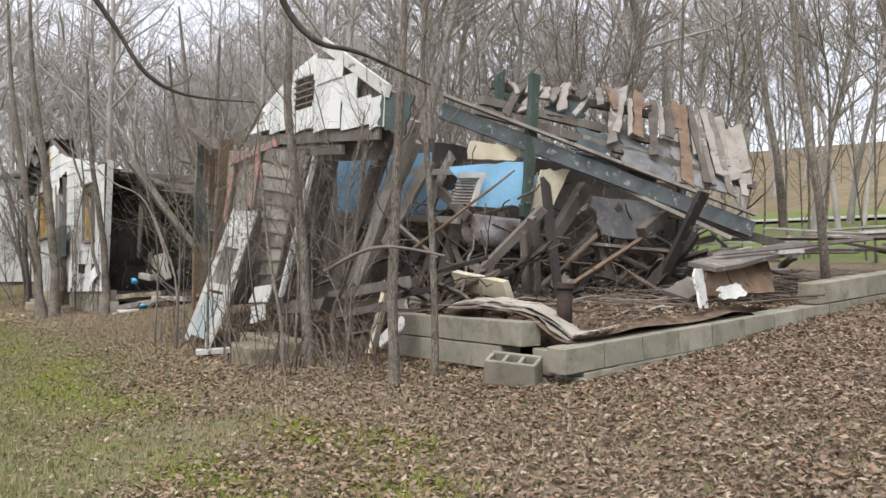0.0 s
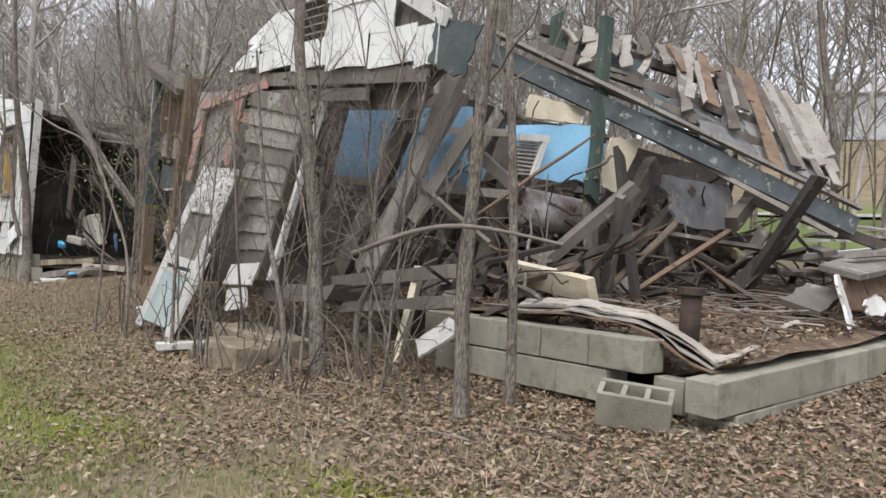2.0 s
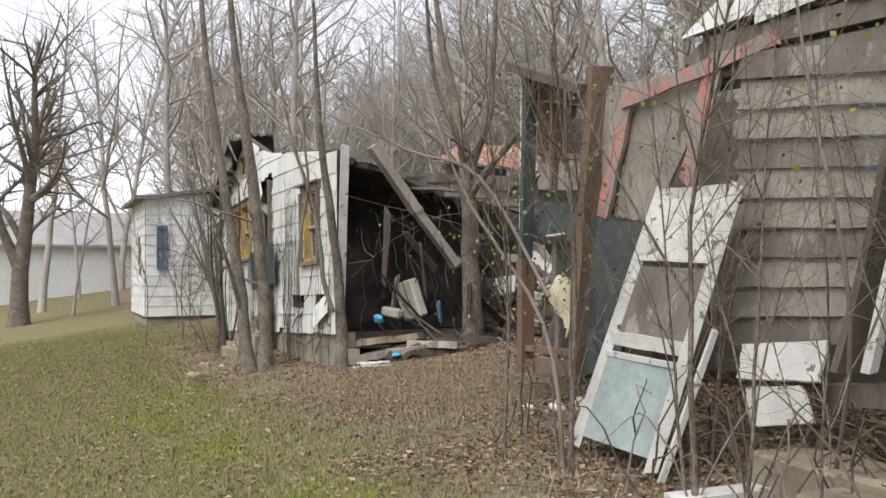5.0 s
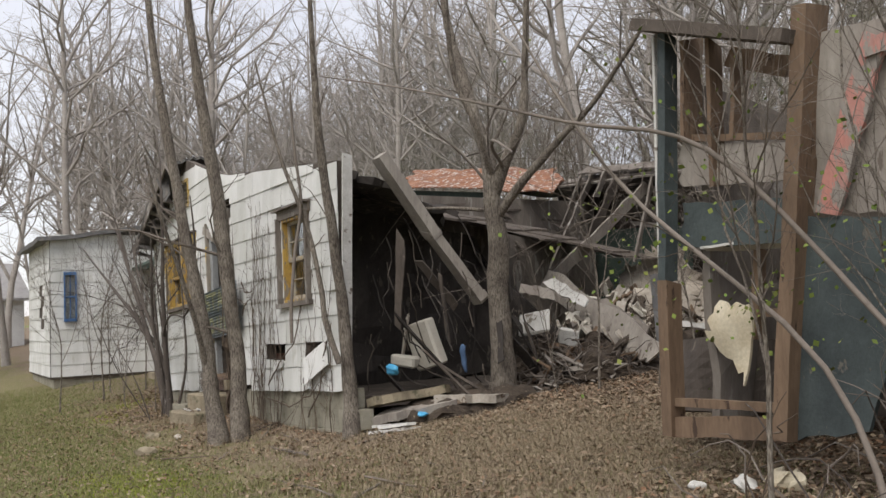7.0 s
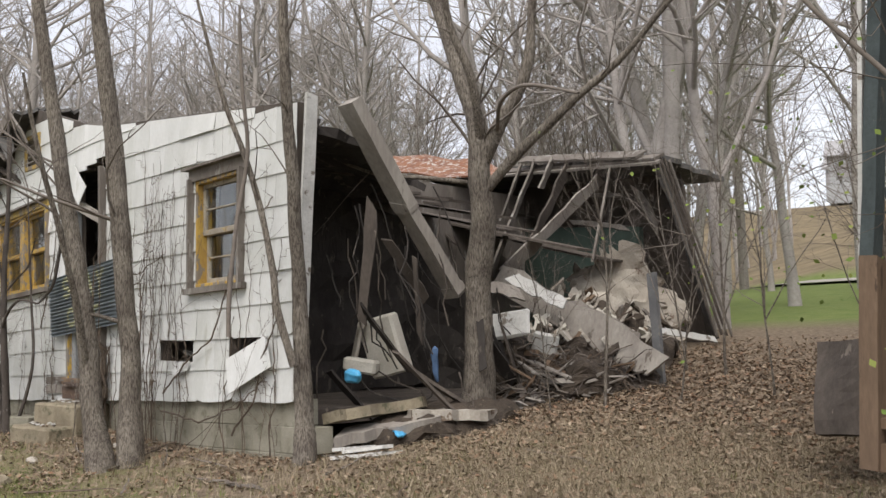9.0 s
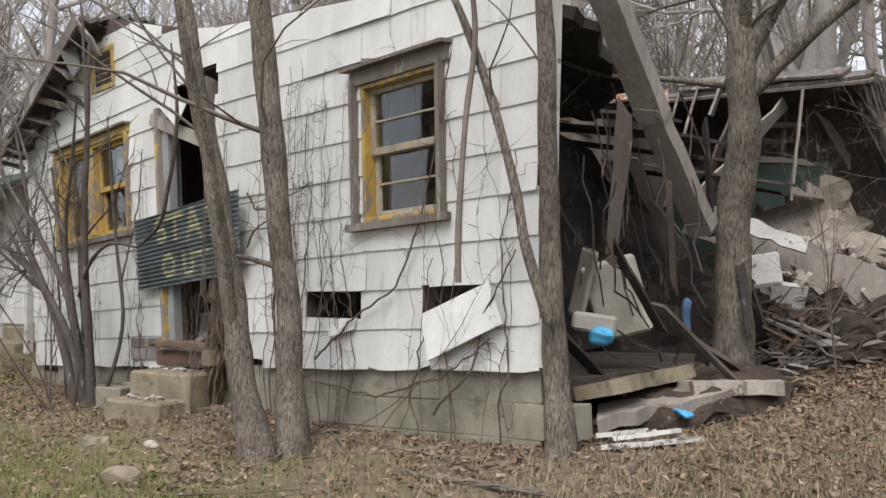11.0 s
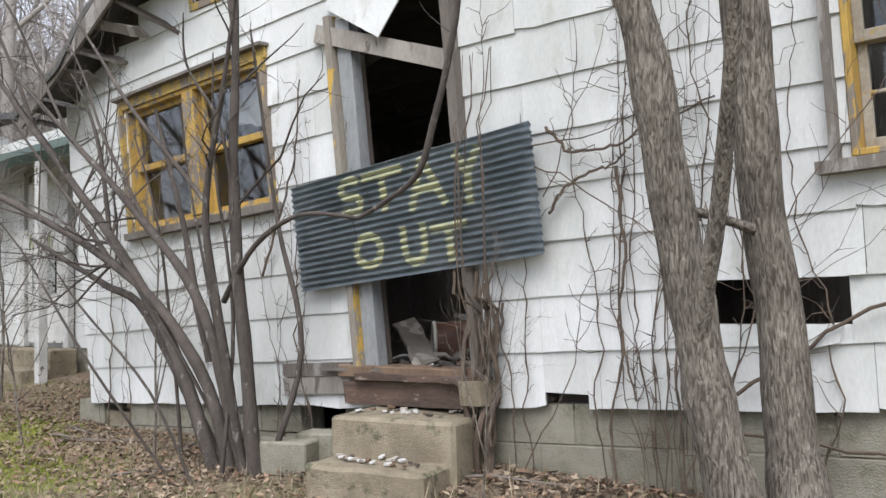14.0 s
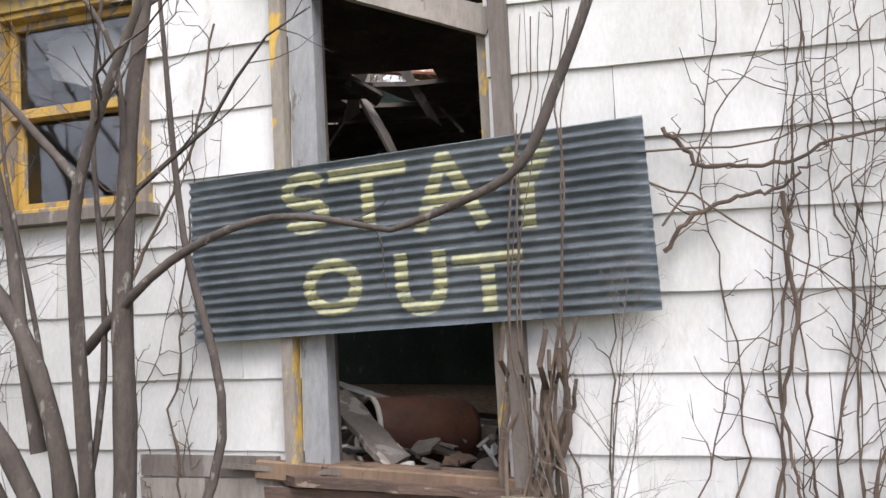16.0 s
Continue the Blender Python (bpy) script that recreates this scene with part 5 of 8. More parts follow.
def ruin_front():
    """The standing end of the front wall, with bare studs and torn panels."""
    boards("corner_board", [((4.04, 0.38, 3.03), (3.98, 0.38, 1.48), 0.045, 0.02, 90)], WHITE_OLD, "white edge of the corner board", 0.05)
    boards("corner_stud", [((4.12, 0.40, 3.00), (4.01, 0.40, 1.48), 0.11, 0.06, 90)], TEAL, "peeling teal corner stud")
    boards("corner_stud", [((4.02, 0.40, 1.48), (3.98, 0.40, 0.55), 0.12, 0.08, 90), ((5.13, 0.40, 2.86), (4.82, 0.40, 0.60), 0.17, 0.09, 90)], BROWN_WOOD, "bare brown stud")
    boards("top_plate", [((3.97, 0.36, 3.10), (5.10, 0.36, 2.69), 0.25, 0.07, 0)], DARK_WOOD)
    boards("sill_board", [((3.99, 0.40, 0.75), (4.85, 0.40, 0.77), 0.05, 0.05, 90), ((3.97, 0.40, 0.60), (4.86, 0.40, 0.66), 0.12, 0.05, 90)], BROWN_WOOD, "rotten brown sill")
    boards("wall_plank", [((4.22, 0.50, 2.96), (4.18, 0.50, 2.33), 0.16, 0.03, 90), ((4.41, 0.48, 2.88), (4.37, 0.48, 2.03), 0.11, 0.03, 90), ((4.55, 0.52, 2.77), (4.51, 0.52, 2.29), 0.1, 0.03, 90),
                          ((4.07, 0.50, 2.37), (4.89, 0.50, 2.23), 0.04, 0.04, 90), ((4.46, 0.55, 2.79), (4.88, 0.55, 2.62), 0.12, 0.03, 90)], BROWN_WOOD, "brown inner plank")
    sheets("plaster_panel", [(((4.09, 0.50, 2.35), (4.88, 0.50, 2.19), (4.87, 0.50, 1.99), (4.09, 0.50, 2.07)), 0.02)], PALE_WOOD, "grey torn panel")
    sheets("teal_panel", [(((4.08, 0.52, 1.96), (4.82, 0.52, 1.90), (4.79, 0.52, 1.65), (4.05, 0.52, 1.69)), 0.02)], TEAL, "dark teal torn panel")
    sheets("teal_wall", [(((5.01, 0.42, 1.77), (5.69, 0.42, 1.70), (5.28, 0.42, 0.68), (4.85, 0.42, 0.60)), 0.03)], TEAL, "dark teal torn wall felt", 0.02, 0.03)
    sheets("grey_wall", [(((5.14, 0.45, 2.71), (6.43, 0.45, 2.63), (5.64, 0.45, 1.71), (5.03, 0.45, 1.80)), 0.02)], PALE_WOOD, "grey weathered wall boards", 0.02, 0.04)
    boards("red_stud", [((5.48, 0.40, 2.60), (5.15, 0.40, 1.77), 0.13, 0.03, 90), ((6.37, 0.40, 2.68), (6.07, 0.40, 1.92), 0.14, 0.03, 90), ((7.06, 0.42, 2.51), (7.03, 0.42, 2.25), 0.06, 0.03, 90)], RED, "faded red painted stud", 0.2)
    boards("red_lintel", [((5.43, 0.38, 2.54), (6.85, 0.38, 2.65), 0.09, 0.03, 90)], RED, "faded red painted lintel", 0.2)
    # hanging plaster and dark room inside the torn opening
    sheets("hanging_plaster", [(((4.28, 0.55, 1.34), (4.50, 0.55, 1.30), (4.47, 0.50, 0.87), (4.17, 0.55, 1.13)), 0.02)], CREAM, "peeling cream plaster", 0.12, 0.2)
    sheets("ceiling_scrap", [(((4.24, 0.45, 1.67), (4.71, 0.60, 1.73), (4.63, 0.70, 1.65), (4.15, 0.60, 1.66)), 0.015)], WHITE_OLD, "white torn board", 0.04, 0.2)
    boards("inner_stud", [((4.47, 0.70, 1.65), (4.40, 0.70, 1.12), 0.06, 0.05, 90), ((4.38, 0.70, 1.28), (4.60, 0.70, 1.27), 0.05, 0.04, 90)], BROWN_WOOD)
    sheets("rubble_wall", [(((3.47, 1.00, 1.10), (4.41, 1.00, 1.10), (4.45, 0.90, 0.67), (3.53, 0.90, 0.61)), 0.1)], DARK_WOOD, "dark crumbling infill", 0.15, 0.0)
    # dark backing sheet: the shade of the room is put in its colour
    sheets("inner_wall", [(((4.0, 1.6, 0.6), (8.0, 1.8, 0.6), (8.0, 1.8, 2.7), (4.0, 1.6, 2.7)), 0.08)], DARK_WOOD, "dark backing sheet, the room's shade in its colour", 0.08, 0.0)
    sheets("inner_side", [(((4.15, 0.6, 0.6), (4.05, 3.5, 0.7), (4.05, 3.5, 2.3), (4.15, 0.6, 2.7)), 0.06)], GREY_WOOD, "grey end wall boards", 0.06, 0.0)
    # clapboards that still hang, sheared to one side
    for i in range(10):
        u, v = i / 10, (i + 0.95) / 10
        tl, tr, bl, br = (Vector(p) for p in ((6.58, 0.38, 2.63), (7.81, 0.38, 2.42), (6.48, 0.38, 0.94), (7.30, 0.38, 1.01)))
        bm = bmesh.new()
        a, b = tl.lerp(bl, u), tr.lerp(br, u)
        c, d = tr.lerp(br, v), tl.lerp(bl, v)
        out = Vector((0, -0.025, 0))
        add_sheet(bm, [a, b, c + out, d + out], 0.012, 5, 0.01, 0.06)
        part("clapboard", bm, PALE_WOOD if i % 3 else GREY_WOOD, ruin, "grey weathered clapboard")
    boards("leaning_plank", [((7.46, 0.20, 0.90), (7.70, 0.50, 2.48), 0.22, 0.04, 90)], DARK_WOOD, "dark leaning plank")
    boards("white_edge", [((7.60, 0.16, 0.92), (7.79, 0.46, 2.46), 0.05, 0.05, 90)], WHITE_OLD, "white painted plank edge")
    boards("sill_beam", [((7.24, 0.35, 0.77), (8.39, 0.35, 0.88), 0.12, 0.16, 90), ((8.32, 0.45, 0.76), (9.66, 0.45, 0.95), 0.08, 0.1, 90)], GREY_WOOD, "weathered sill beam", 0.3)
    sheets("cabinet_panel", [(((6.77, 0.20, 0.98), (7.34, 0.20, 1.04), (7.37, 0.10, 0.85), (6.83, 0.10, 0.81)), 0.02), (((6.87, 0.12, 0.77), (7.25, 0.12, 0.82), (7.36, 0.08, 0.66), (6.95, 0.08, 0.58)), 0.02)], WHITE_OLD, "white cabinet panel", 0.01, 0.03)


ruin_front()


def screen_door():
    d = thing("screen_door", (6.4, -0.2, 0.3), "white wooden glazed door leaning on the ruin", "door")
    bl, br, tl, tr = (Vector(p) for p in ((5.84, -0.30, 0.33), (6.63, -0.30, 0.31), (6.07, 0.20, 1.88), (6.76, 0.20, 1.85)))
    g = lambda u, v: bl.lerp(br, u).lerp(tl.lerp(tr, u), v)
    for a, b, w in ((g(0.03, 0), g(0.03, 1), 0.07), (g(0.97, 0), g(0.97, 1), 0.07), (g(0.0, 0.42), g(1, 0.42), 0.08), (g(0, 0.98), g(1, 0.98), 0.07), (g(0.02, 0.36), g(0.98, 0.36), 0.03)):
        bm = bmesh.new()
        add_board(bm, a, b, w, 0.04, 60 if (b - a).z > 0.5 else 90, 0.08)
        part("stile", bm, WHITE_OLD, d, "flaking white stile")
    bm = bmesh.new()
    add_sheet(bm, [g(0.06, 0.04), g(0.94, 0.04), g(0.94, 0.36), g(0.06, 0.36)], 0.006, 4, 0.01)
    part("lower_pane", bm, GREYGLASS, d, "grey-green milky pane")
    bm = bmesh.new()
    add_sheet(bm, [g(0.02, 0.72), g(0.96, 0.72), g(1.0, 1.0), g(0.05, 1.0)], 0.02, 4, 0.01)
    part("upper_panel", bm, WHITE_OLD, d, "white board panel")
    bm = bmesh.new()
    add_sheet(bm, [g(0.1, 0.44), g(0.9, 0.44), g(0.92, 0.7), g(0.1, 0.7)], 0.01, 4, 0.01)
    part("middle_panel", bm, GREY_WOOD, d)
    bm = bmesh.new()
    add_board(bm, (6.75, -0.35, 0.29), (6.83, -0.05, 1.07), 0.03, 0.03, 0, 0.05)
    solid("white_batten", bm, WHITE_OLD, "thin white batten leaning on the door", "batten")
    bm = bmesh.new()
    add_board(bm, (7.16, -0.61, 0.32), (7.25, 0.07, 0.34), 0.14, 0.05, 0, 0.05)
    solid("white_board", bm, WHITE_OLD, "flaking white board lying on the leaves", "board")


GREYGLASS = mat("milky_glass", (0.34, 0.4, 0.38), (0.24, 0.3, 0.29), 0.3, 4, 30, 0.0, gloss=0.5)
screen_door()


def ruin_gable():
    """The white shingled gable that sank onto the front wall."""
    bl, br, tr, pk = (Vector(p) for p in ((6.09, 0.40, 2.85), (9.36, 0.40, 2.57), (9.41, 0.45, 2.88), (7.98, 0.50, 3.58)))
    left = Vector((6.47, 0.42, 3.16))
    bm = bmesh.new()
    vs = [bm.verts.new(p + Vector((0, 0.03, 0))) for p in (bl, br, tr, pk, left)]
    ws = [bm.verts.new(p + Vector((0, 0.08, 0))) for p in (bl, br, tr, pk, left)]
    bm.faces.new(vs)
    bm.faces.new(ws[::-1])
    for i in range(5):
        bm.faces.new((vs[i], ws[i], ws[(i + 1) % 5], vs[(i + 1) % 5]))
    g = part("gable", bm, GREY_WOOD, ruin, "gable boards behind the shingles")
    rnd = random.Random(21)

    def top(x):
        if x < left.x:
            return bl.z + (left.z - bl.z) * (x - bl.x) / (left.x - bl.x)
        if x < pk.x:
            return left.z + (pk.z - left.z) * (x - left.x) / (pk.x - left.x)
        return pk.z + (tr.z - pk.z) * (x - pk.x) / (tr.x - pk.x)

    sheets("upper_wall", [((bl + Vector((0, 0.1, 0.1)), br + Vector((0, 0.15, 0.1)), Vector((8.98, 0.60, 2.31)), Vector((5.95, 0.50, 2.50))), 0.04)], GREY_WOOD, "bare grey boards under the gable", 0.05, 0.05)
    boards("upper_board", [(Vector((6.30, 0.42, 2.73)), Vector((9.28, 0.42, 2.52)), 0.04, 0.12, 0), (Vector((6.20, 0.44, 2.59)), Vector((8.47, 0.44, 2.44)), 0.04, 0.1, 0)], GREY_WOOD, "grey board under the gable")
    vent_x0, vent_x1, vz0, vz1 = (7.39, 0.40, 3.32)[0], (7.86, 0.40, 3.25)[0], (7.67, 0.40, 2.95)[2], (7.62, 0.40, 3.30)[2]
    for k in range(5):
        x = bl.x - (0.3 if k % 2 else 0)
        while x < tr.x:
            a, b = max(x, bl.x), min(x + 0.607, tr.x)
            x += 0.61
            if b - a < 0.05 or (k > 0 and rnd.random() < 0.06):
                continue
            low = bl.z + (br.z - bl.z) * ((a + b) / 2 - bl.x) / (br.x - bl.x)
            z = low + k * 0.25
            for p, q, r, s in spans(a, b, z, z + 0.28, [(vent_x0, vent_x1, vz0, vz1)]):
                h0, h1 = min(s, top(p)), min(s, top(q))
                if min(h0, h1) - r < 0.02:
                    continue
                bm = bmesh.new()
                d = 0.41 if k else 0.4 + rnd.uniform(-0.02, 0)
                add_shingle(bm, [(p, r + rnd.uniform(-0.02, 0.01)), ((p + q) / 2, r), (q, r + rnd.uniform(-0.03, 0.01))], h1, h0, -0.02)
                bmesh.ops.translate(bm, verts=bm.verts, vec=(0, d, 0))
                part("shingle", bm, WHITE, g)
    for i in range(5):
        z = vz0 + (vz1 - vz0) * (i + 0.5) / 5
        bm = bmesh.new()
        add_box(bm, (vent_x1 - vent_x0, 0.06, 0.02), pose((vent_x0 + vent_x1) / 2, 0.4, z, -30))
        part("vent_slat", bm, GREY_WOOD, g)
    boards("rake_board", [(pk + Vector((0, -0.06, 0.02)), tr + Vector((0.05, -0.06, 0.0)), 0.03, 0.12, 0)], WHITE_OLD, "white rake board", 0.1)
    sheets("felt_flap", [(tr + Vector((-0.05, -0.05, 0.02)), tr + Vector((0.25, 0.1, -0.05)), br + Vector((0.2, 0.1, -0.1)), br + Vector((0, -0.05, 0))) and ((tr + Vector((-0.05, -0.05, 0.02)), tr + Vector((0.25, 0.1, -0.05)), br + Vector((0.2, 0.1, -0.1)), br + Vector((0, -0.05, 0))), 0.02)], TEAL, "dark teal felt flap", 0.03, 0.1)


ruin_gable()


FASCIA = mat("blue_grey_fascia_paint", (0.13, 0.15, 0.155), (0.075, 0.085, 0.09), 0.8, 5, 60, 0.3, (1, 1, 1), (0.3, 0.3, 0.28), 0.6)


SHEATHING = mat("pale_grey_sheathing", (0.34, 0.335, 0.33), (0.22, 0.215, 0.21), 0.9, 4, 70, 0.5, (1, 1, 1), (0.13, 0.12, 0.11), 0.62)


def ruin_roof():
    """The roof slope that fell towards the road side, with its fascia beam."""
    a, b = Vector((8.8, 1.4, 2.88)), Vector((10.42, 4.28, 1.7))
    boards("fascia_beam", [(a, b, 0.06, 0.16, 0)], FASCIA, "dark blue-grey fascia beam", 0.08)
    boards("fascia_strip", [(a + Vector((0.05, 0, 0.15)), b + Vector((0.05, 0, 0.15)), 0.1, 0.03, 0), (a + Vector((0.06, 0.9, -0.22)), b + Vector((0.06, -0.4, -0.1)), 0.05, 0.04, 0)], PALE_WOOD, "pale strip along the fascia", 0.1)
    boards("rafter_tail", [(Vector((9.75, 3.6, 1.9)), Vector((10.6, 4.75, 1.5)), 0.07, 0.09, 0)], DARK_WOOD)
    u0, u1 = Vector((8.35, 2.5, 3.4)), Vector((8.8, 6.0, 3.14))
    l0, l1 = a.lerp(b, 0.12) + Vector((-0.03, 0, 0.1)), Vector((10.15, 4.75, 1.98))
    rnd = random.Random(31)
    n = 30
    for i in range(n):
        s = (i + 0.5) / n
        p, q = u0.lerp(u1, s) + Vector((0, 0, 0.14 * math.sin(s * 3.14))), l0.lerp(l1, s)
        lo = rnd.choice([0.25, 0.35, 0.5, 0.62, 0.8]) if i < 22 else rnd.choice([0.8, 0.95, 1.0])
        st = rnd.uniform(-0.08, 0.16)
        if i in (3, 8, 11, 17):
            lo *= 0.5
        bm = bmesh.new()
        add_board(bm, p.lerp(q, st), p.lerp(q, lo) + Vector((rnd.gauss(0, 0.03), rnd.gauss(0, 0.05), 0)), rnd.uniform(0.06, 0.125), 0.02, rnd.uniform(-14, 14), 0.28, 7)
        part("roof_board", bm, rnd.choice([GREY_WOOD, PALE_WOOD, PALE_WOOD, DARK_WOOD, BROWN_WOOD]), ruin, "weathered roof board")
    # the sheathing that still holds at the low end
    for s0, s1, t0, t1, m in ((0.78, 0.99, 0.03, 0.5, SHEATHING), (0.7, 0.95, 0.46, 0.92, SHEATHING), (0.5, 0.7, 0.55, 0.95, ASPHALT_SHEET)):
        e = Vector((-0.05, 0, -0.05))
        sheets("roof_sheathing", [((u0.lerp(u1, s0).lerp(l0.lerp(l1, s0), t0) + e, u0.lerp(u1, s1).lerp(l0.lerp(l1, s1), t0) + e, u0.lerp(u1, s1).lerp(l0.lerp(l1, s1), t1) + e, u0.lerp(u1, s0).lerp(l0.lerp(l1, s0), t1) + e), 0.02)], m, "grey roof sheathing", 0.05, 0.12)
    for s, m in ((0.02, DARK_WOOD), (0.45, GREY_WOOD), (0.72, GREY_WOOD)):
        boards("purlin", [(u0.lerp(l0, s) + Vector((-0.05, -0.1, -0.06)), u1.lerp(l1, s) + Vector((-0.05, 0.1, -0.06)), 0.09, 0.09, 0)], m, "roof purlin")
    for s, t, w, m in ((0.28, 0.3, 0.5, TEAL), (0.1, 0.15, 0.4, GREEN), (0.52, 0.45, 0.6, ASPHALT_SHEET), (0.68, 0.6, 0.5, ASPHALT_SHEET), (0.8, 0.35, 0.35, BLUE), (0.4, 0.75, 0.5, TEAL)):
        p = u0.lerp(u1, s).lerp(l0.lerp(l1, s), t) + Vector((-0.06, 0, -0.05))
        e, d = (u1 - u0).normalized() * w / 2, (l0 - u0).normalized() * w / 2
        sheets("roof_felt", [((p - e - d, p + e - d, p + e + d, p - e + d), 0.015)], m, "torn roof felt", 0.08, 0.25)
    # the broad loose boards at the low end
    boards("loose_roof_board", [((8.85, 5.6, 3.12), (9.55, 4.9, 2.45), 0.13, 0.025, 20), ((8.88, 5.95, 3.1), (9.7, 5.1, 2.4), 0.12, 0.025, 20), ((8.8, 5.2, 3.18), (9.4, 4.6, 2.6), 0.1, 0.025, 20)], PALE_WOOD, "pale loose roof board")
    boards("green_post", [((9.17, 2.33, 3.3), (9.35, 2.08, 1.75), 0.11, 0.07, 90), ((8.60, 2.3, 3.42), (8.62, 2.28, 2.95), 0.1, 0.05, 90)], GREEN, "dark green post", 0.2)
    # panels of painted ceiling under the slope
    sheets("blue_ceiling_panel", [(((9.24, 1.18, 2.27), (9.24, 2.2, 2.36), (9.28, 2.16, 1.9), (9.28, 1.5, 1.87)), 0.02), (((9.26, 2.2, 2.24), (9.26, 2.55, 2.2), (9.3, 2.3, 1.86), (9.28, 2.1, 1.88)), 0.015)], SKYBLUE, "bright blue ceiling board", 0.03, 0.08)
    sheets("cream_ceiling_panel", [(((9.32, 2.3, 2.29), (9.32, 2.68, 2.3), (9.36, 2.4, 1.83), (9.33, 2.16, 1.88)), 0.02), (((9.1, 1.55, 2.55), (9.1, 2.2, 2.52), (9.15, 2.1, 2.38), (9.12, 1.5, 2.36)), 0.02)], CREAM, "cream ceiling board", 0.02, 0.06)
    boards("white_frame_bar", [((9.33, 1.26, 2.17), (9.33, 1.57, 2.19), 0.03, 0.05, 0), ((9.33, 1.55, 2.2), (9.33, 1.43, 1.88), 0.05, 0.03, 90)], WHITE_OLD, "white shutter frame bar", 0.08)
    for i in range(9):
        s = i / 8
        p, q = Vector((9.3, 1.28, 2.14)).lerp(Vector((9.3, 1.2, 1.9)), s), Vector((9.31, 1.53, 2.15)).lerp(Vector((9.31, 1.42, 1.9)), s)
        boards("shutter_slat", [(p, q, 0.03, 0.008, 40)], PALE_WOOD)
    sheets("grey_sheathing", [(((9.30, 2.97, 2.04), (9.30, 4.04, 1.99), (9.50, 3.78, 1.59), (9.50, 3.02, 1.61)), 0.03), (((8.90, 3.16, 2.57), (9.00, 4.38, 2.46), (9.20, 4.10, 2.25), (9.10, 3.00, 2.47)), 0.02)], ASPHALT_SHEET, "grey sheathing board", 0.03, 0.08)
    boards("grey_slat", [((9.00, 3.18, 2.57), (9.00, 4.38, 2.47), 0.03, 0.015, 0), ((9.02, 3.16, 2.51), (9.02, 4.36, 2.42), 0.03, 0.015, 0), ((9.04, 3.16, 2.45), (9.04, 4.34, 2.37), 0.03, 0.015, 0)], PALE_WOOD)


ruin_roof()


def ruin_inside():
    sheets("blue_wall", [(((6.55, 1.35, 2.56), (8.52, 1.45, 2.47), (8.56, 1.45, 1.74), (6.58, 1.35, 1.91)), 0.05)], BLUE, "pale blue inner wall", 0.03, 0.02)
    sheets("blue_wall", [(((7.66, 1.60, 2.09), (8.28, 1.90, 2.10), (8.31, 1.90, 1.78), (7.69, 1.60, 1.80)), 0.05)], BLUE, "", 0.03, 0.05)
    # backdrop sheet: the deep shade under the fallen roof is in its colour
    sheets("rear_wall", [(((7.2, 1.9, 0.9), (8.0, 6.2, 1.2), (7.7, 6.2, 2.4), (7.2, 1.9, 2.8)), 0.1)], SHADED_ROT, "dark backdrop sheet, deep shade in its colour", 0.15, 0.05)
    boards("window_rail", [((6.88, 1.20, 1.85), (9.14, 1.40, 1.74), 0.04, 0.07, 0), ((8.18, 1.30, 2.28), (9.15, 1.50, 2.23), 0.04, 0.06, 0)], PALE_WOOD, "pale rail")
    boards("leaning_beam", [((8.24, 0.75, 1.08), (9.00, 0.95, 2.72), 0.13, 0.1, 90), ((8.54, 0.90, 1.49), (8.90, 1.20, 2.33), 0.1, 0.1, 90), ((7.95, 0.80, 1.05), (8.81, 1.10, 2.54), 0.1, 0.08, 90)], PALE_WOOD, "pale weathered leaning beam")
    boards("leaning_beam", [((7.84, 0.70, 1.02), (8.66, 0.90, 2.72), 0.15, 0.08, 90), ((7.29, 0.60, 1.03), (7.53, 0.80, 2.65), 0.2, 0.05, 90), ((9.30, 2.45, 1.53), (9.20, 3.03, 2.16), 0.14, 0.1, 90), ((10.00, 3.08, 1.63), (9.60, 4.09, 2.00), 0.14, 0.1, 90)], DARK_WOOD, "dark leaning beam")
    boards("white_prop", [((8.45, 0.80, 2.30), (8.66, 0.85, 2.71), 0.07, 0.05, 90), ((7.88, 0.90, 1.49), (8.38, 1.00, 2.42), 0.04, 0.04, 90)], WHITE_OLD, "flaking white prop", 0.2)
    boards("cross_brace", [((8.53, 1.50, 2.12), (9.03, 1.60, 1.77), 0.1, 0.06, 90), ((8.43, 1.40, 1.70), (8.72, 1.60, 2.44), 0.1, 0.06, 90)], GREY_WOOD)
    bm = bmesh.new()
    p, q = Vector((9.00, 1.63, 1.66)), Vector((8.80, 2.90, 1.59))
    add_tube(bm, [p, p.lerp(q, 0.03), p.lerp(q, 0.5), p.lerp(q, 0.97), q], [0.12, 0.16, 0.165, 0.16, 0.13], 18)
    tank = solid("water_tank", bm, TANK, "white rust-stained tank lying in the ruin", "tank", smooth=True)
    rnd = random.Random(41)
    for i in range(230):
        x, y = rnd.uniform(7.7, 10.1), rnd.uniform(0.9, 5.2)
        z = 0.9 + rnd.random() ** 1.6 * (1.15 if x < 9.5 else 0.5)
        a, l = rnd.uniform(0, 6.28), rnd.uniform(0.3, 1.15)
        e = rnd.uniform(-0.8, 0.8)
        d = Vector((math.cos(a), math.sin(a), e)) * l / 2
        c = Vector((x, y, max(z, 0.85 + abs(d.z))))
        m = rnd.choice([DARK_WOOD, DARK_WOOD, SHADED_ROT, SHADED_ROT, DARK_WOOD, GREY_WOOD, BROWN_WOOD, VINE])
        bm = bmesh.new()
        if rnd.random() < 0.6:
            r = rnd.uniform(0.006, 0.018)
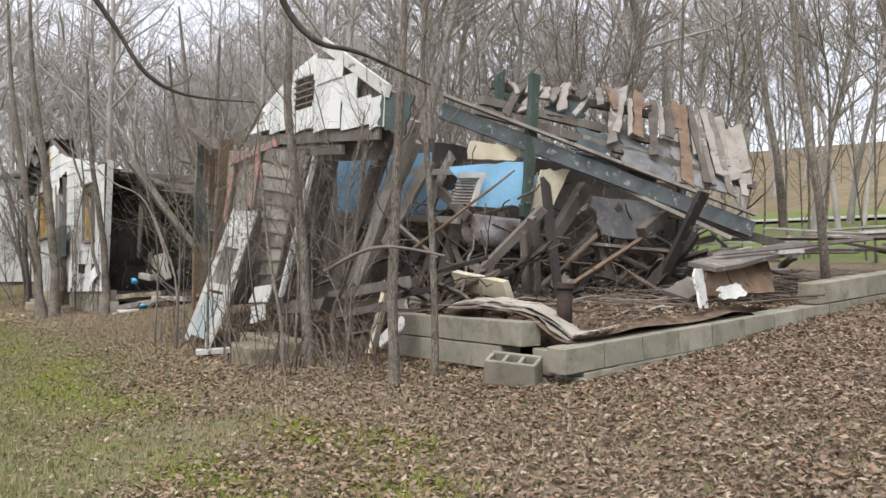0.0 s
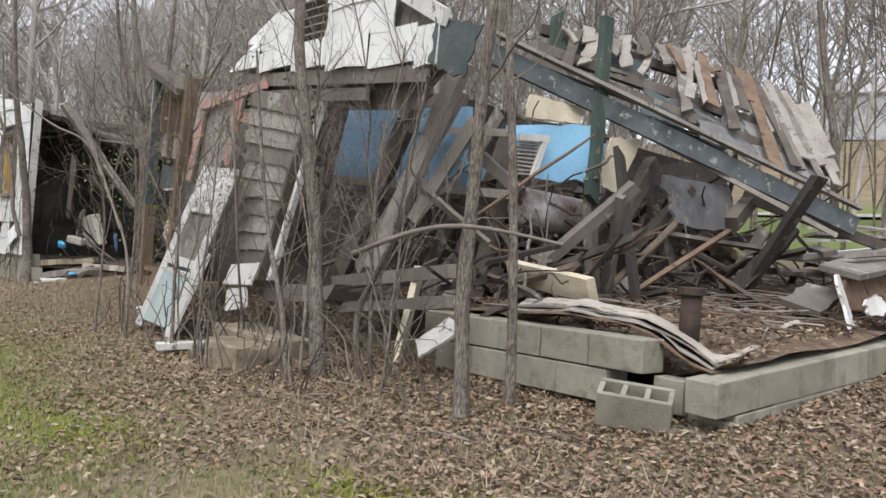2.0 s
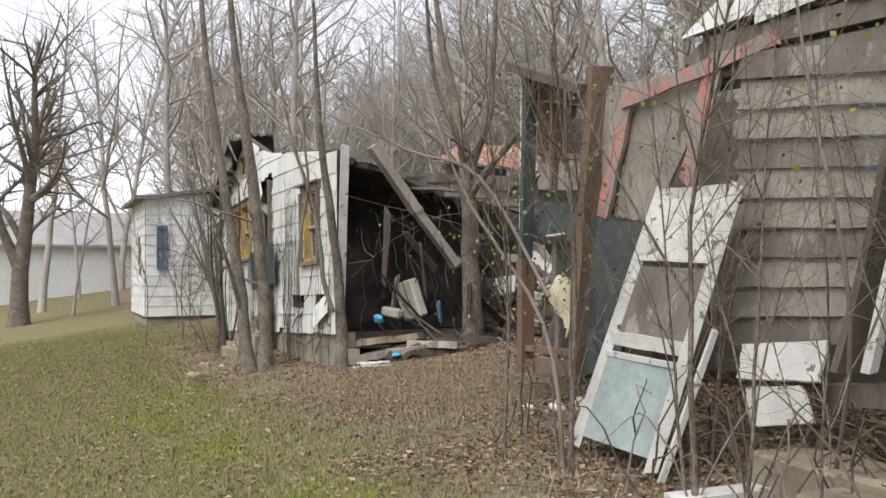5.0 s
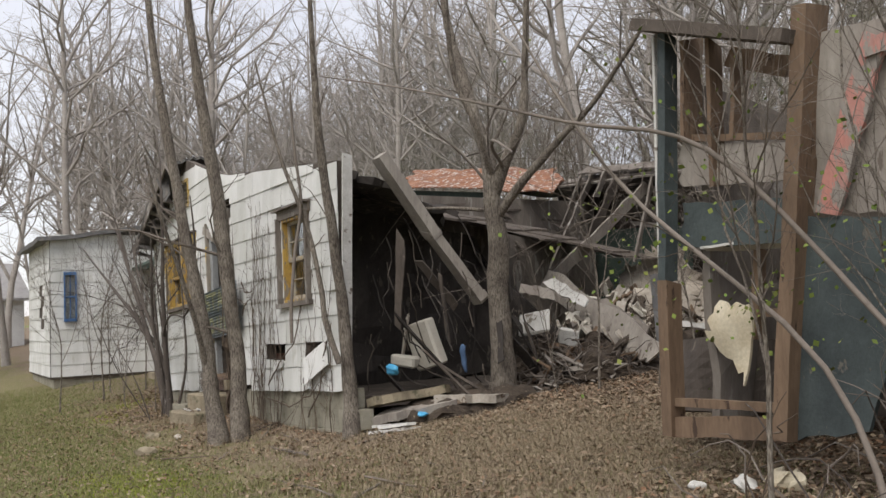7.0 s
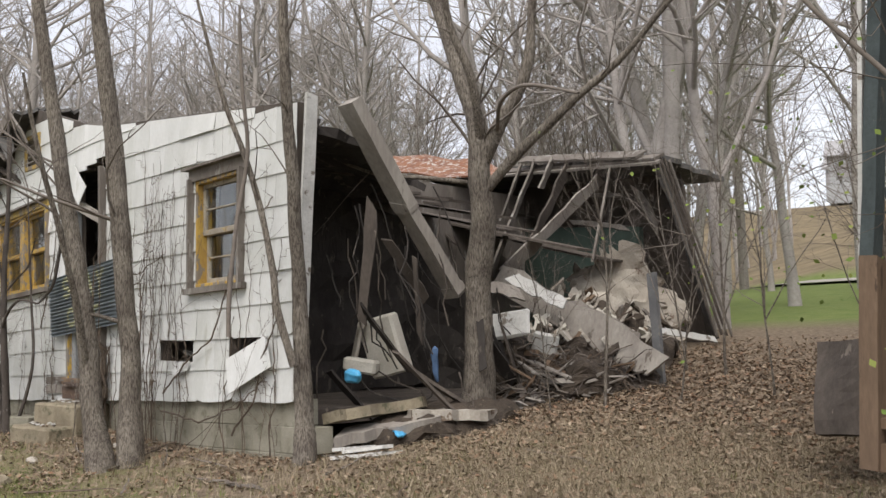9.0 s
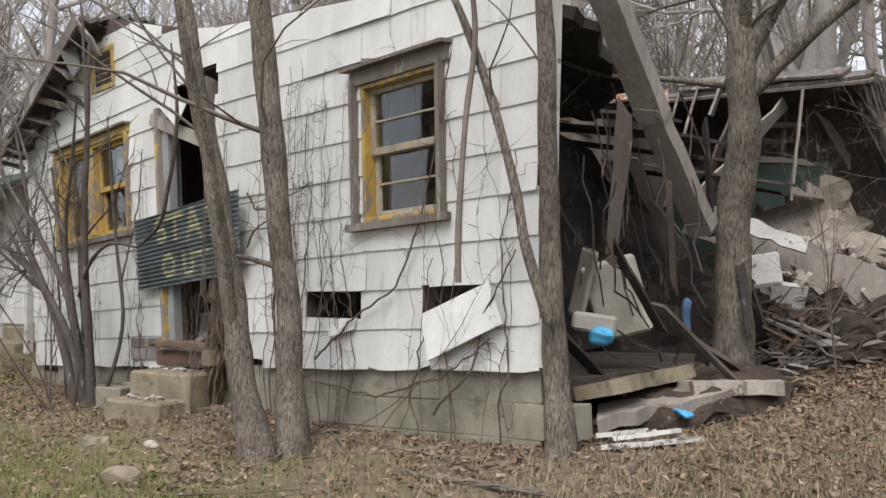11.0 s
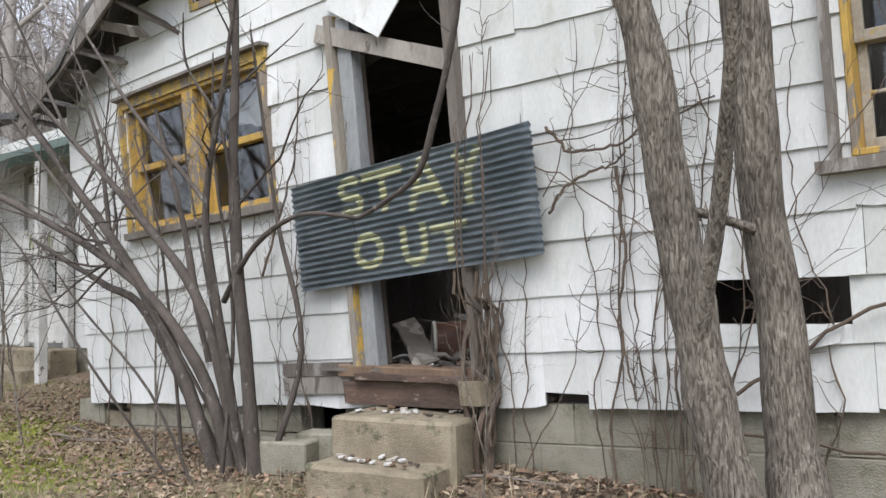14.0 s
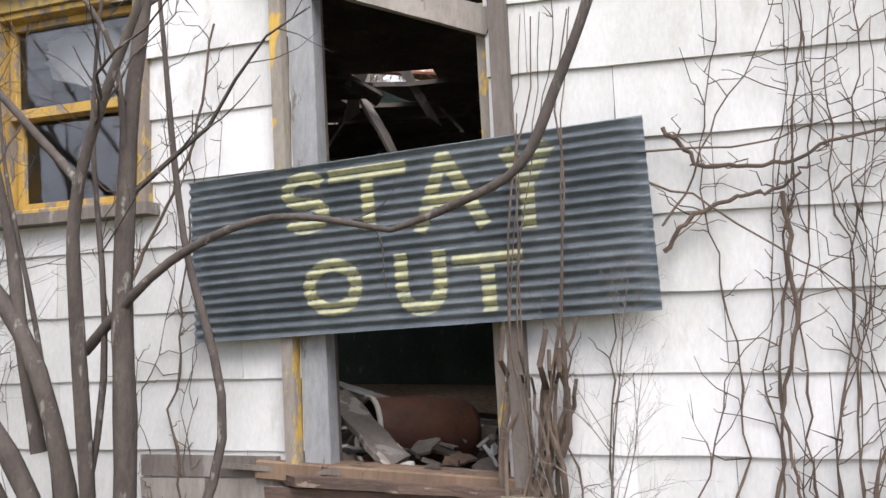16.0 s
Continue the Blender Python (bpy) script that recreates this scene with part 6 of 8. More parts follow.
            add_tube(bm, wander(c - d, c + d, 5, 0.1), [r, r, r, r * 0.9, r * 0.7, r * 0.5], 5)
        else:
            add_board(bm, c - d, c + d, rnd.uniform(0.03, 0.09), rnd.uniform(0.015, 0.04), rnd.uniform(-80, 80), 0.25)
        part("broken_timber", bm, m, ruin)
    for i in range(40):
        x, y = rnd.uniform(7.9, 9.7), rnd.uniform(0.9, 5.0)
        z = 0.92 + rnd.random() ** 2 * 0.5
        s, a, t = rnd.uniform(0.05, 0.15), rnd.uniform(0, 6.3), rnd.uniform(-0.15, 0.15)
        c, q = math.cos(a) * s, math.sin(a) * s
        sheets("scrap", [(((x - c, y - q, z - t), (x + q, y - c, z), (x + c, y + q, z + t), (x - q, y + c, z + 0.04)), 0.02)], rnd.choice([STUCCO, PALE_WOOD, GREY_WOOD, DARK_WOOD, DARK_WOOD]), "", 0.05, 0.3)


def tangle():
    """Timbers that lean every way in the collapsed rooms, with roots and wires hanging among them."""
    rnd = random.Random(43)
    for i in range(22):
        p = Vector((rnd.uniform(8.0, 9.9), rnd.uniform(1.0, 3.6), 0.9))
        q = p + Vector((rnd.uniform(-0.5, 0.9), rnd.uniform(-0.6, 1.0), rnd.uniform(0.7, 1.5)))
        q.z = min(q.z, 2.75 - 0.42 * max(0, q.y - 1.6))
        boards("leaning_timber", [(p, q, rnd.uniform(0.06, 0.13), rnd.uniform(0.04, 0.09), rnd.uniform(0, 90))], rnd.choice([DARK_WOOD, DARK_WOOD, SHADED_ROT, GREY_WOOD]), "dark leaning timber", 0.2)
    for i in range(60):
        p = Vector((rnd.uniform(7.6, 9.6), rnd.uniform(0.7, 3.0), rnd.uniform(1.2, 2.5)))
        q = p + Vector((rnd.uniform(-0.5, 0.5), rnd.uniform(-0.4, 0.4), -rnd.uniform(0.3, 1.0)))
        q.z = max(q.z, 0.9)
        bm = bmesh.new()
        add_tube(bm, wander(p, q, 6, 0.14), [0.007, 0.007, 0.006, 0.006, 0.005, 0.004, 0.003], 4)
        part("hanging_root", bm, rnd.choice([VINE, BUSH, TWIG]), ruin)


tangle()
TANK = mat("rust_stained_enamel", (0.62, 0.62, 0.63), (0.2, 0.1, 0.06), 0.4, 3.5, 40, 0.1, (1, 1, 1), (0.08, 0.05, 0.04), 0.6)
ruin_inside()


def ruin_floor():
    """Rotten floor under leaves, with the lifted edge of its covering and a standing pipe."""
    bm = bmesh.new()
    n = 34
    grid = []
    for i in range(n + 1):
        row = []
        for j in range(n + 1):
            x, y = 7.6 + 3.95 * i / n, 0.85 + 6.6 * j / n
            z = 0.83 + 0.05 * (y - 0.85) + 0.1 * noise.noise(Vector((x * 1.3, y * 1.3, 2))) - 0.18 * max(0, 1 - math.hypot(x - 11.15, y - 1.1) / 0.5)
            z -= 0.25 * max(0, 1 - abs(y - 3.2) / 0.5) * max(0, 1 - abs(x - 11.3) / 0.5)
            row.append(bm.verts.new((x, y, z)))
        grid.append(row)
    for i in range(n):
        for j in range(n):
            bm.faces.new((grid[i][j], grid[i + 1][j], grid[i + 1][j + 1], grid[i][j + 1]))
    part("rotten_floor", bm, LITTER, ruin, "rotten floor under leaves and twigs", True)
    rnd_c = random.Random(8)
    me_line = [Vector(p) for p in ((9.92, 0.72, 0.93), (10.46, 0.75, 0.98), (10.95, 0.78, 0.96), (11.49, 0.78, 0.77), (11.30, 1.40, 0.81), (11.25, 1.96, 0.95))]
    fine_line = [p.lerp(q, u / 5) for p, q in zip(me_line, me_line[1:]) for u in range(5)] + [me_line[-1]]
    for k, m in enumerate((BROWN_WOOD, PALE_WOOD, GREY_WOOD, STUCCO)):
        bm = bmesh.new()
        rows = []
        for i, p in enumerate(fine_line):
            wob = noise.noise_vector(p * 3 + Vector((0, 0, 5 * k))) * 0.04
            o = Vector((wob.x + rnd_c.uniform(-0.015, 0.015), 0.03 * k + wob.y + rnd_c.uniform(-0.02, 0.02), 0.016 * k - 0.02 + abs(wob.z) * 0.7))
            back = Vector((-0.28, 0.36, 0.02)) * (0.75 if i < 16 else 0.3)
            rows.append([bm.verts.new(p + o + e) for e in (Vector((0, 0, -0.004)), Vector((0, 0, 0.006)), back + Vector((0, 0, 0.006)), back + Vector((0, 0, -0.004)))])
        for a, b in zip(rows, rows[1:]):
            for i in range(4):
                bm.faces.new((a[i], a[(i + 1) % 4], b[(i + 1) % 4], b[i]))
        bm.faces.new(rows[0][::-1])
        bm.faces.new(rows[-1])
        part("floor_covering", bm, m, ruin, "curled layer of floor covering")
    base = Vector((11.10, 1.10, 0.90))
    pipe = thing("standing_pipe", base, "rusty iron pipe with a rim standing in the floor", "pipe")
    bm = bmesh.new()
    add_tube(bm, [base - Vector((0, 0, 0.1)), base + Vector((0, 0, 0.26))], [0.062, 0.062], 16)
    part("shaft", bm, PIPE, pipe, smooth=True)
    bm = bmesh.new()
    add_tube(bm, [base + Vector((0, 0, 0.25)), base + Vector((0, 0, 0.29))], [0.085, 0.085], 16)
    part("rim", bm, PIPE, pipe)
    boards("cream_plank", [((9.42, 1.20, 1.16), (10.23, 1.20, 1.09), 0.05, 0.18, 25)], CREAM, "mossy cream plank", 0.1)
    boards("gap_plank", [((9.06, 0.45, 0.43), (8.87, 0.75, 1.10), 0.1, 0.05, 90), ], CREAM, "pale plank in the gap")
    boards("gap_plank", [((7.88, 0.60, 0.93), (9.33, 0.70, 1.14), 0.04, 0.1, 0)], GREY_WOOD)
    sheets("white_board", [(((9.35, 0.40, 0.64), (9.67, 0.45, 0.85), (9.84, 0.35, 0.75), (9.52, 0.30, 0.55)), 0.02)], WHITE_OLD, "white board", 0.01, 0.1)
    # slumped panels and lumber along the side wall
    sheets("rusty_panel", [(((11.20, 2.66, 1.34), (11.00, 3.77, 1.39), (11.30, 3.44, 1.09), (11.30, 2.51, 1.07)), 0.03)], BROWN_WOOD, "brown slumped panel", 0.04, 0.05)
    sheets("white_panel", [(((11.30, 2.36, 1.28), (11.20, 2.59, 1.28), (11.40, 2.41, 0.99), (11.45, 2.27, 0.99)), 0.02), (((11.40, 2.56, 1.15), (11.30, 2.99, 1.18), (11.45, 2.91, 1.07), (11.45, 2.54, 1.04)), 0.02)], WHITE_OLD, "white broken panel", 0.03, 0.2)
    boards("cover_board", [((11.20, 2.59, 1.32), (11.00, 4.44, 1.54), 0.3, 0.04, 10), ((11.00, 2.48, 1.05), (11.00, 2.84, 1.18), 0.3, 0.05, 10)], GREY_WOOD, "grey slumped boards")
    rnd = random.Random(77)
    for i in range(26):
        y = rnd.uniform(3.6, 7.4)
        x, z = rnd.uniform(9.4, 11.6), 1.25 + 0.09 * (y - 3.6) + rnd.uniform(-0.1, 0.25)
        a, l = rnd.uniform(-0.5, 0.5) + (1.2 if i % 2 else 2.6), rnd.uniform(0.8, 2.4)
        d = Vector((math.cos(a), math.sin(a), rnd.uniform(-0.12, 0.12))) * l / 2
        bm = bmesh.new()
        add_board(bm, Vector((x, y, z)) - d, Vector((x, y, z)) + d, rnd.uniform(0.04, 0.13), rnd.uniform(0.02, 0.05), rnd.uniform(-20, 20), 0.2)
        part("lumber", bm, rnd.choice([GREY_WOOD, PALE_WOOD, DARK_WOOD, WHITE_OLD, GREY_WOOD]), ruin, "fallen lumber")
    for i in range(230):
        x, y = rnd.uniform(8.6, 11.5), rnd.uniform(0.95, 6.5)
        z = 0.93 + 0.05 * (y - 0.85)
        a, l = rnd.uniform(0, 6.3), rnd.uniform(0.3, 1.3)
        d = Vector((math.cos(a), math.sin(a), rnd.uniform(-0.08, 0.12))) * l / 2
        bm = bmesh.new()
        add_tube(bm, wander(Vector((x, y, z)) - d, Vector((x, y, z)) + d, 4, 0.08), [0.009, 0.008, 0.007, 0.006, 0.004], 4)
        part("fallen_stick", bm, rnd.choice([TWIG, VINE, PALE_WOOD]), ruin)


ruin_floor()


def ruin_blocks():
    me = bpy.data.meshes.new("block")
    bm = bmesh.new()
    add_box(bm, (0.392, 0.2, 0.191), Matrix.Identity(4), 0.006)
    bm.to_mesh(me)
    bm.free()
    me.materials.append(CONCRETE)
    core = part("foundation", box_mesh((0.188, 6.0, 0.3), (11.52, 4.2, 0.55)), CONCRETE, ruin, "grey concrete block foundation")
    rnd = random.Random(5)
    # front run, two broken courses
    for k in range(2):
        for i in range(5):
            x = 9.35 + i * 0.4 + (0.15 if k == 0 else 0)
            if x > (10.75 if k == 0 else 10.95):
                continue
            piece("block", me, pose(x, 0.72, 0.55 + 0.2 * k + 0.03 * (x - 9.4), 0, -1.5, rnd.uniform(-2, 2)), core)
    # side run, rising with the ground, stepping up one course
    for k in range(3):
        for i in range(18):
            y = 1.05 + i * 0.4 - (0.2 if k % 2 else 0)
            z = 0.66 + 0.08 * (y - 0.9) + (k - 1) * 0.2
            if k == 2 and y < 3.75:
                continue
            piece("block", me, pose(11.52, y, z, 0, 0, 90 + rnd.uniform(-0.7, 0.7)) @ pose(0, 0, 0, 0, -4.6, 0), core)
    piece("block", me, pose(11.25, 0.93, 0.6, 0, 0, 90), core)
    piece("block", me, pose(11.42, 0.9, 0.42, 0, 0, 0), core)
    bm = bmesh.new()
    add_box(bm, (0.5, 0.3, 0.06), pose(11.35, 0.72, 0.43, 0, 0, 10), 0.01)
    part("broken_block", bm, CONCRETE, ruin)
    # hollow block lying in front, its three cores open upwards
    m = pose(11.22, 0.5, 0.55, 0, 0, 34) @ pose(0, 0, 0, 16, 3, 0)
    hollow = thing("hollow_block", (11.22, 0.5, 0.42), "hollow concrete block lying on the leaves", "block")
    for x in (-0.18, -0.06, 0.06, 0.18):
        bm = bmesh.new()
        add_box(bm, (0.03, 0.136, 0.185), m @ Matrix.Translation((x * 1.03, 0, -0.003)), 0.003)
        part("web", bm, CONCRETE, hollow)
    for y in (-0.085, 0.085):
        bm = bmesh.new()
        add_box(bm, (0.395, 0.032, 0.192), m @ Matrix.Translation((0, y, 0)), 0.004)
        part("face_shell", bm, CONCRETE, hollow)
    # white pole on the ground and a scrap of green cup
    bm = bmesh.new()
    add_tube(bm, [(7.91, 0.00, 0.22), (8.72, 0.07, 0.24)], [0.022, 0.022], 10)
    solid("white_pole", bm, WHITE_OLD, "short white plastic pole on the leaves", "pole")
    bm = bmesh.new()
    add_tube(bm, [(9.08, -0.75, 0.14), (8.99, -0.71, 0.20)], [0.035, 0.045], 12)
    solid("green_cup", bm, SKYBLUE, "pale green plastic cup in the grass", "cup")
    for p, s in (((7.65, -0.50, 0.20), 0.16), ((4.45, 0.32, 0.22), 0.07), ((4.72, -0.16, 0.20), 0.05), ((5.31, -0.61, 0.18), 0.05), ((-2.00, -1.43, -0.02), 0.14), ((-2.60, -0.94, 0.03), 0.05), ((-2.65, -0.93, 0.03), 0.06), ((-2.31, -0.29, 0.12), 0.08), ((-3.14, -1.10, 0.00), 0.13)):
        bm = bmesh.new()
        bmesh.ops.create_icosphere(bm, subdivisions=2, radius=s, matrix=Matrix.Translation(p) @ Matrix.Diagonal((1.3, 0.8, 0.45, 1)))
        for v in bm.verts:
            v.co += noise.noise_vector(v.co * 11) * s * 0.3
        solid("rubble_stone", bm, STUCCO if s < 0.1 else TAN_CONCRETE, "pale lump of broken concrete on the ground", "stone", "lumps of concrete")


# slabs in front of the standing wall
def front_slabs():
    for a, b, y0, y1, label in (((7.02, 0.25, 0.55), (8.19, 0.25, 0.70), -0.12, 0.25, "tan concrete slab under the ruin"), ((7.63, -0.20, 0.48), (8.27, -0.20, 0.58), -0.45, -0.16, "low tan concrete slab before the ruin")):
        bm = bmesh.new()
        x0, x1 = a[0] + 0.1, b[0]
        lo = land((x0 + x1) / 2, y0) - 0.08
        z = min((a[2] + b[2]) / 2, lo + 0.3)
        add_box(bm, (abs(x1 - x0), y1 - y0, z - lo), Matrix.Translation(((x0 + x1) / 2, (y0 + y1) / 2, (z + lo) / 2)), 0.02)
        bmesh.ops.subdivide_edges(bm, edges=[e for e in bm.edges if e.calc_length() > 0.15], cuts=6, use_grid_fill=True)
        for v in bm.verts:
            v.co += noise.noise_vector(v.co * 9) * 0.012
        solid("stone_slab", bm, TAN_CONCRETE, label, "slab")


front_slabs()

for p, size, m, name, label in (((4.51, 0.39, 0.30), 0.07, WHITE_OLD, "crumpled_paper", "crumpled white paper under the torn wall"), ((4.72, 0.49, 0.30), 0.1, CREAM, "plaster_piece", "cream piece of plaster under the torn wall"), ((4.27, 0.27, 0.30), 0.05, WHITE_OLD, "crumpled_paper", "crumpled white paper under the torn wall")):
    bm = bmesh.new()
    bmesh.ops.create_icosphere(bm, subdivisions=3, radius=size, matrix=Matrix.Translation((p[0], p[1], land(p[0], p[1]) + size * 0.4)) @ Matrix.Diagonal((1.2, 0.8, 0.6, 1)))
    for v in bm.verts:
        v.co += noise.noise_vector(v.co * 18) * size * 0.5
    solid(name, bm, m, label, "litter")


# ---- trees ----
class Wood:
    """Collects tapered limbs as plain lists of vertices and faces."""

    def __init__(self):
        self.v, self.f = [], []

    def limb(self, pts, radii, sides):
        base = len(self.v)
        ref = Vector((0.3, 0.9, 0.2))
        for i, p in enumerate(pts):
            d = (pts[min(i + 1, len(pts) - 1)] - pts[max(i - 1, 0)])
            if d.length < 1e-6:
                d = Vector((0, 0, 1))
            d.normalize()
            s = d.cross(ref)
            s = s.normalized() if s.length > 0.05 else d.orthogonal().normalized()
            t = s.cross(d)
            for k in range(sides):
                a = 6.28319 * k / sides
                q = p + (s * math.cos(a) + t * math.sin(a)) * radii[i]
                self.v.append((q.x, q.y, q.z))
        for i in range(len(pts) - 1):
            for k in range(sides):
                j = (k + 1) % sides
                self.f.append((base + i * sides + k, base + i * sides + j, base + (i + 1) * sides + j, base + (i + 1) * sides + k))

    def mesh(self, name, material):
        me = bpy.data.meshes.new(name)
        me.from_pydata(self.v, [], self.f)
        me.materials.append(material)
        me.shade_smooth()
        return me


def crooked(rnd, p, d, length, n, bend, lift):
    pts, step = [p.copy()], length / n
    d = d.normalized()
    for _ in range(n):
        d = (d + Vector((rnd.gauss(0, bend), rnd.gauss(0, bend), rnd.gauss(0, bend) + lift))).normalized()
        pts.append(pts[-1] + d * step)
    return pts


def twigs(rnd, wood, pts, r0, level, deep, density, spread, lift):
    """Side branches along a limb, and theirs in turn."""
    length = sum((b - a).length for a, b in zip(pts, pts[1:]))
    count = max(1, int(length * density[level]))
    for _ in range(count):
        u = rnd.uniform(0.12 if level else 0.3, 0.98) * (len(pts) - 1)
        i = min(int(u), len(pts) - 2)
        p = pts[i].lerp(pts[i + 1], u - i)
        d = (pts[i + 1] - pts[i]).normalized()
        side = d.cross(Vector((rnd.gauss(0, 1), rnd.gauss(0, 1), rnd.gauss(0, 1)))).normalized()
        out = (d * rnd.uniform(0.4, 0.9) + side * spread).normalized()
        ln = length * rnd.uniform(0.22, 0.5) * (1 - 0.5 * u / len(pts))
        r = max(0.0022 if r0 < 0.01 else 0.003, r0 * (1 - 0.75 * u / len(pts)) * rnd.uniform(0.35, 0.6))
        n = 5 if level == 0 and deep < 3 else 4 if level == 0 else 3 if level == 1 else 2
        if level == 2:
            # the finest twigs: one slender cone each
            tip = p + out * ln
            s = out.orthogonal().normalized() * r
            t = out.cross(s)
            b = len(wood.v)
            wood.v += [tuple(p + s), tuple(p - s * 0.5 + t * 0.87), tuple(p - s * 0.5 - t * 0.87), tuple(tip)]
            wood.f += [(b, b + 1, b + 3), (b + 1, b + 2, b + 3), (b + 2, b, b + 3)]
            continue
        q = crooked(rnd, p, out, ln, n, 0.2, lift)
        wood.limb(q, [r * (1 - 0.75 * k / n) for k in range(n + 1)], 5 if r > 0.03 else 4 if r > 0.018 else 3)
        if level + 1 < deep:
            twigs(rnd, wood, q, r, level + 1, deep, density, spread, lift)


def bare_tree(seed, height, radius, forks, density, deep=3, spread=0.75, lift=0.05, bend=0.07, lean=(0, 0)):
    """Two meshes at the origin: trunk with its forks, and the crown of twigs."""
    rnd = random.Random(seed)
    trunk, crown = Wood(), Wood()
    main = crooked(rnd, Vector((0, 0, -0.15)), Vector((lean[0], lean[1], 1)), height, 10, bend, 0.06)
    rad = [radius * (1.25 if i == 0 else 1 - 0.085 * i) for i in range(11)]
    trunk.limb(main, rad, 9)
    twigs(rnd, crown, main, radius, 0, deep, density, spread, lift)
    for _ in range(forks):
        i = rnd.randint(2, 7)
        a = rnd.uniform(0, 6.28)
        q = crooked(rnd, main[i], Vector((math.cos(a) * 0.5, math.sin(a) * 0.5, 1)), height * (1 - i / 11) * rnd.uniform(0.7, 1), 8, 0.1, 0.05)
        r = rad[i] * rnd.uniform(0.5, 0.75)
        trunk.limb(q, [r * (1 - 0.1 * k) for k in range(9)], 7)
        twigs(rnd, crown, q, r, 0, deep, density, spread, lift)
    return trunk, crown


def tree_thing(name, seed, label, far=False, **kw):
    trunk, crown = bare_tree(seed, **kw)
    ob = thing(name, (0, 0, 0), label, "tree")
    # far trees wear the haze-paled colour on trunk and crown alike
    for n, w, m in (("trunk", trunk, BARK), ("crown", crown, HAZE_TWIG if far else TWIG)):
        c = new(n, w.mesh(n, HAZE_TWIG if far else m))
        c.parent = ob
        ORIGIN[c] = Vector((0, 0, 0))
    return ob


def woods():
    rnd = random.Random(100)
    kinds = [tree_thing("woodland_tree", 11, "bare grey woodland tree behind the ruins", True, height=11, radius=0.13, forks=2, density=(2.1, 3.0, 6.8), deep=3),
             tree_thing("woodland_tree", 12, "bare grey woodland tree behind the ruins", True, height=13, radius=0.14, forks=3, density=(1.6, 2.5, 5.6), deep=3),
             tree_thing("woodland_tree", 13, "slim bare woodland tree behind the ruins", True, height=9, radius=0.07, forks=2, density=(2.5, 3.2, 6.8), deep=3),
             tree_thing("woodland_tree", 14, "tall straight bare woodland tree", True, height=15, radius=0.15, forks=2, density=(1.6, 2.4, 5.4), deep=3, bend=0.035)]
    brush = [tree_thing("brush_sapling", 21, "thin bare sapling in the thicket", False, height=4.2, radius=0.019, forks=4, density=(4.5, 6, 5), deep=2, spread=0.7),
             tree_thing("brush_sapling", 22, "thin bare sapling in the thicket", False, height=5.2, radius=0.024, forks=3, density=(4.5, 6, 5), deep=2, spread=0.6),
             tree_thing("brush_sapling", 23, "thin crooked bare sapling in the thicket", False, height=3.4, radius=0.015, forks=5, density=(5, 7, 5), deep=2, spread=0.9)]
    used = set()

    def place(kinds, x, y, s):
        k = rnd.choice(kinds)
        m = pose(x, y, land(x, y), 0, 0, rnd.uniform(0, 360))
        if k in used:
            ob = copy_thing(k, m)
        else:
            used.add(k)
            ob = k
            ob.matrix_basis = m
        ob.scale = (s, s, s)
        ob["group"] = "woods behind the ruins" if k in WOOD_SET else "thicket"

    def open_view(x, y):
        """The clear strip between the woods, through which the road shows."""
        return 4 < y < 27 and -1.4 - 0.4 * (y - 8) < x < 1.3 - 0.29 * (y - 8)

    WOOD_SET = set(kinds)
    n = 0
    while n < 125:
        x, y = rnd.uniform(-46, 26), rnd.uniform(7.0, 24)
        if y < 9.5 and -1 < x < 12 or -1.5 < x < 9 and y < 17 and rnd.random() < 0.75:
            continue
        if open_view(x, y):
            continue
        if x > 5 and y < 13 or x > 9 and rnd.random() < 0.5:
            continue
        if x < -16 and y < 12:
            continue
        place(kinds, x, y, rnd.uniform(0.7, 1.15))
        n += 1
    n = 0
    while n < 38:
        x, y = rnd.uniform(-60, 60), rnd.uniform(29, 62)
        place(kinds, x, y, rnd.uniform(0.9, 1.4))
        n += 1
    # beyond the lawn on the far side of the wing
    for x, y, s in ((-24, -1.0, 1.0), (-28, 0.5, 1.1), (-18.5, 1.8, 0.7), (-33, -2, 1.1), (-22, -2.5, 0.8), (-25, 3, 1.0), (-19, 3.5, 0.8), (-30, -6, 1.0), (-34, 6, 1.1), (-20, 6, 0.9), (-27, 9, 1.0), (-45, 4, 1.2), (-48, 10, 1.2), (-52, -8, 1.2), (-60, -3, 1.3), (-17.6, 4.5, 0.8), (-40, 12, 1.2), (-0.75, 7.6, 0.75), (-2.2, 13.0, 0.85), (-3.4, 19.5, 1.0), (-21, 0.4, 1.0), (-26, -3.5, 1.1), (-29, 3.5, 1.2), (-23, 5, 1.1), (-36, 0, 1.2), (-31, -9.5, 1.1), (-38, -11, 1.2), (-33, 10, 1.1), (-18, 7, 0.9)):
        place(kinds, x, y, s)
    n = 0
    while n < 36:
        x, y = rnd.uniform(-48, -17), rnd.uniform(1.5, 15)
        place(kinds, x, y, rnd.uniform(0.75, 1.15))
        n += 1
    n = 0
    while n < 34:
        x, y = rnd.uniform(-50, -2), rnd.uniform(31, 58)
        place(kinds[2:3] + brush[1:2], x, y, rnd.uniform(0.9, 1.5))
        n += 1
    # one old broad tree at the end of the lawn
    old = tree_thing("lawn_tree", 31, "broad old bare tree at the end of the lawn", False, height=9, radius=0.3, forks=6, density=(2.6, 3.2, 5.5), deep=3, spread=0.95)
    old.matrix_basis = pose(-20.5, -4.1, land(-20.5, -4.1))
    # thicket between and behind the ruins
    n = 0
    while n < 85:
        x, y = rnd.uniform(-9, 12), rnd.uniform(2.2, 9.5)
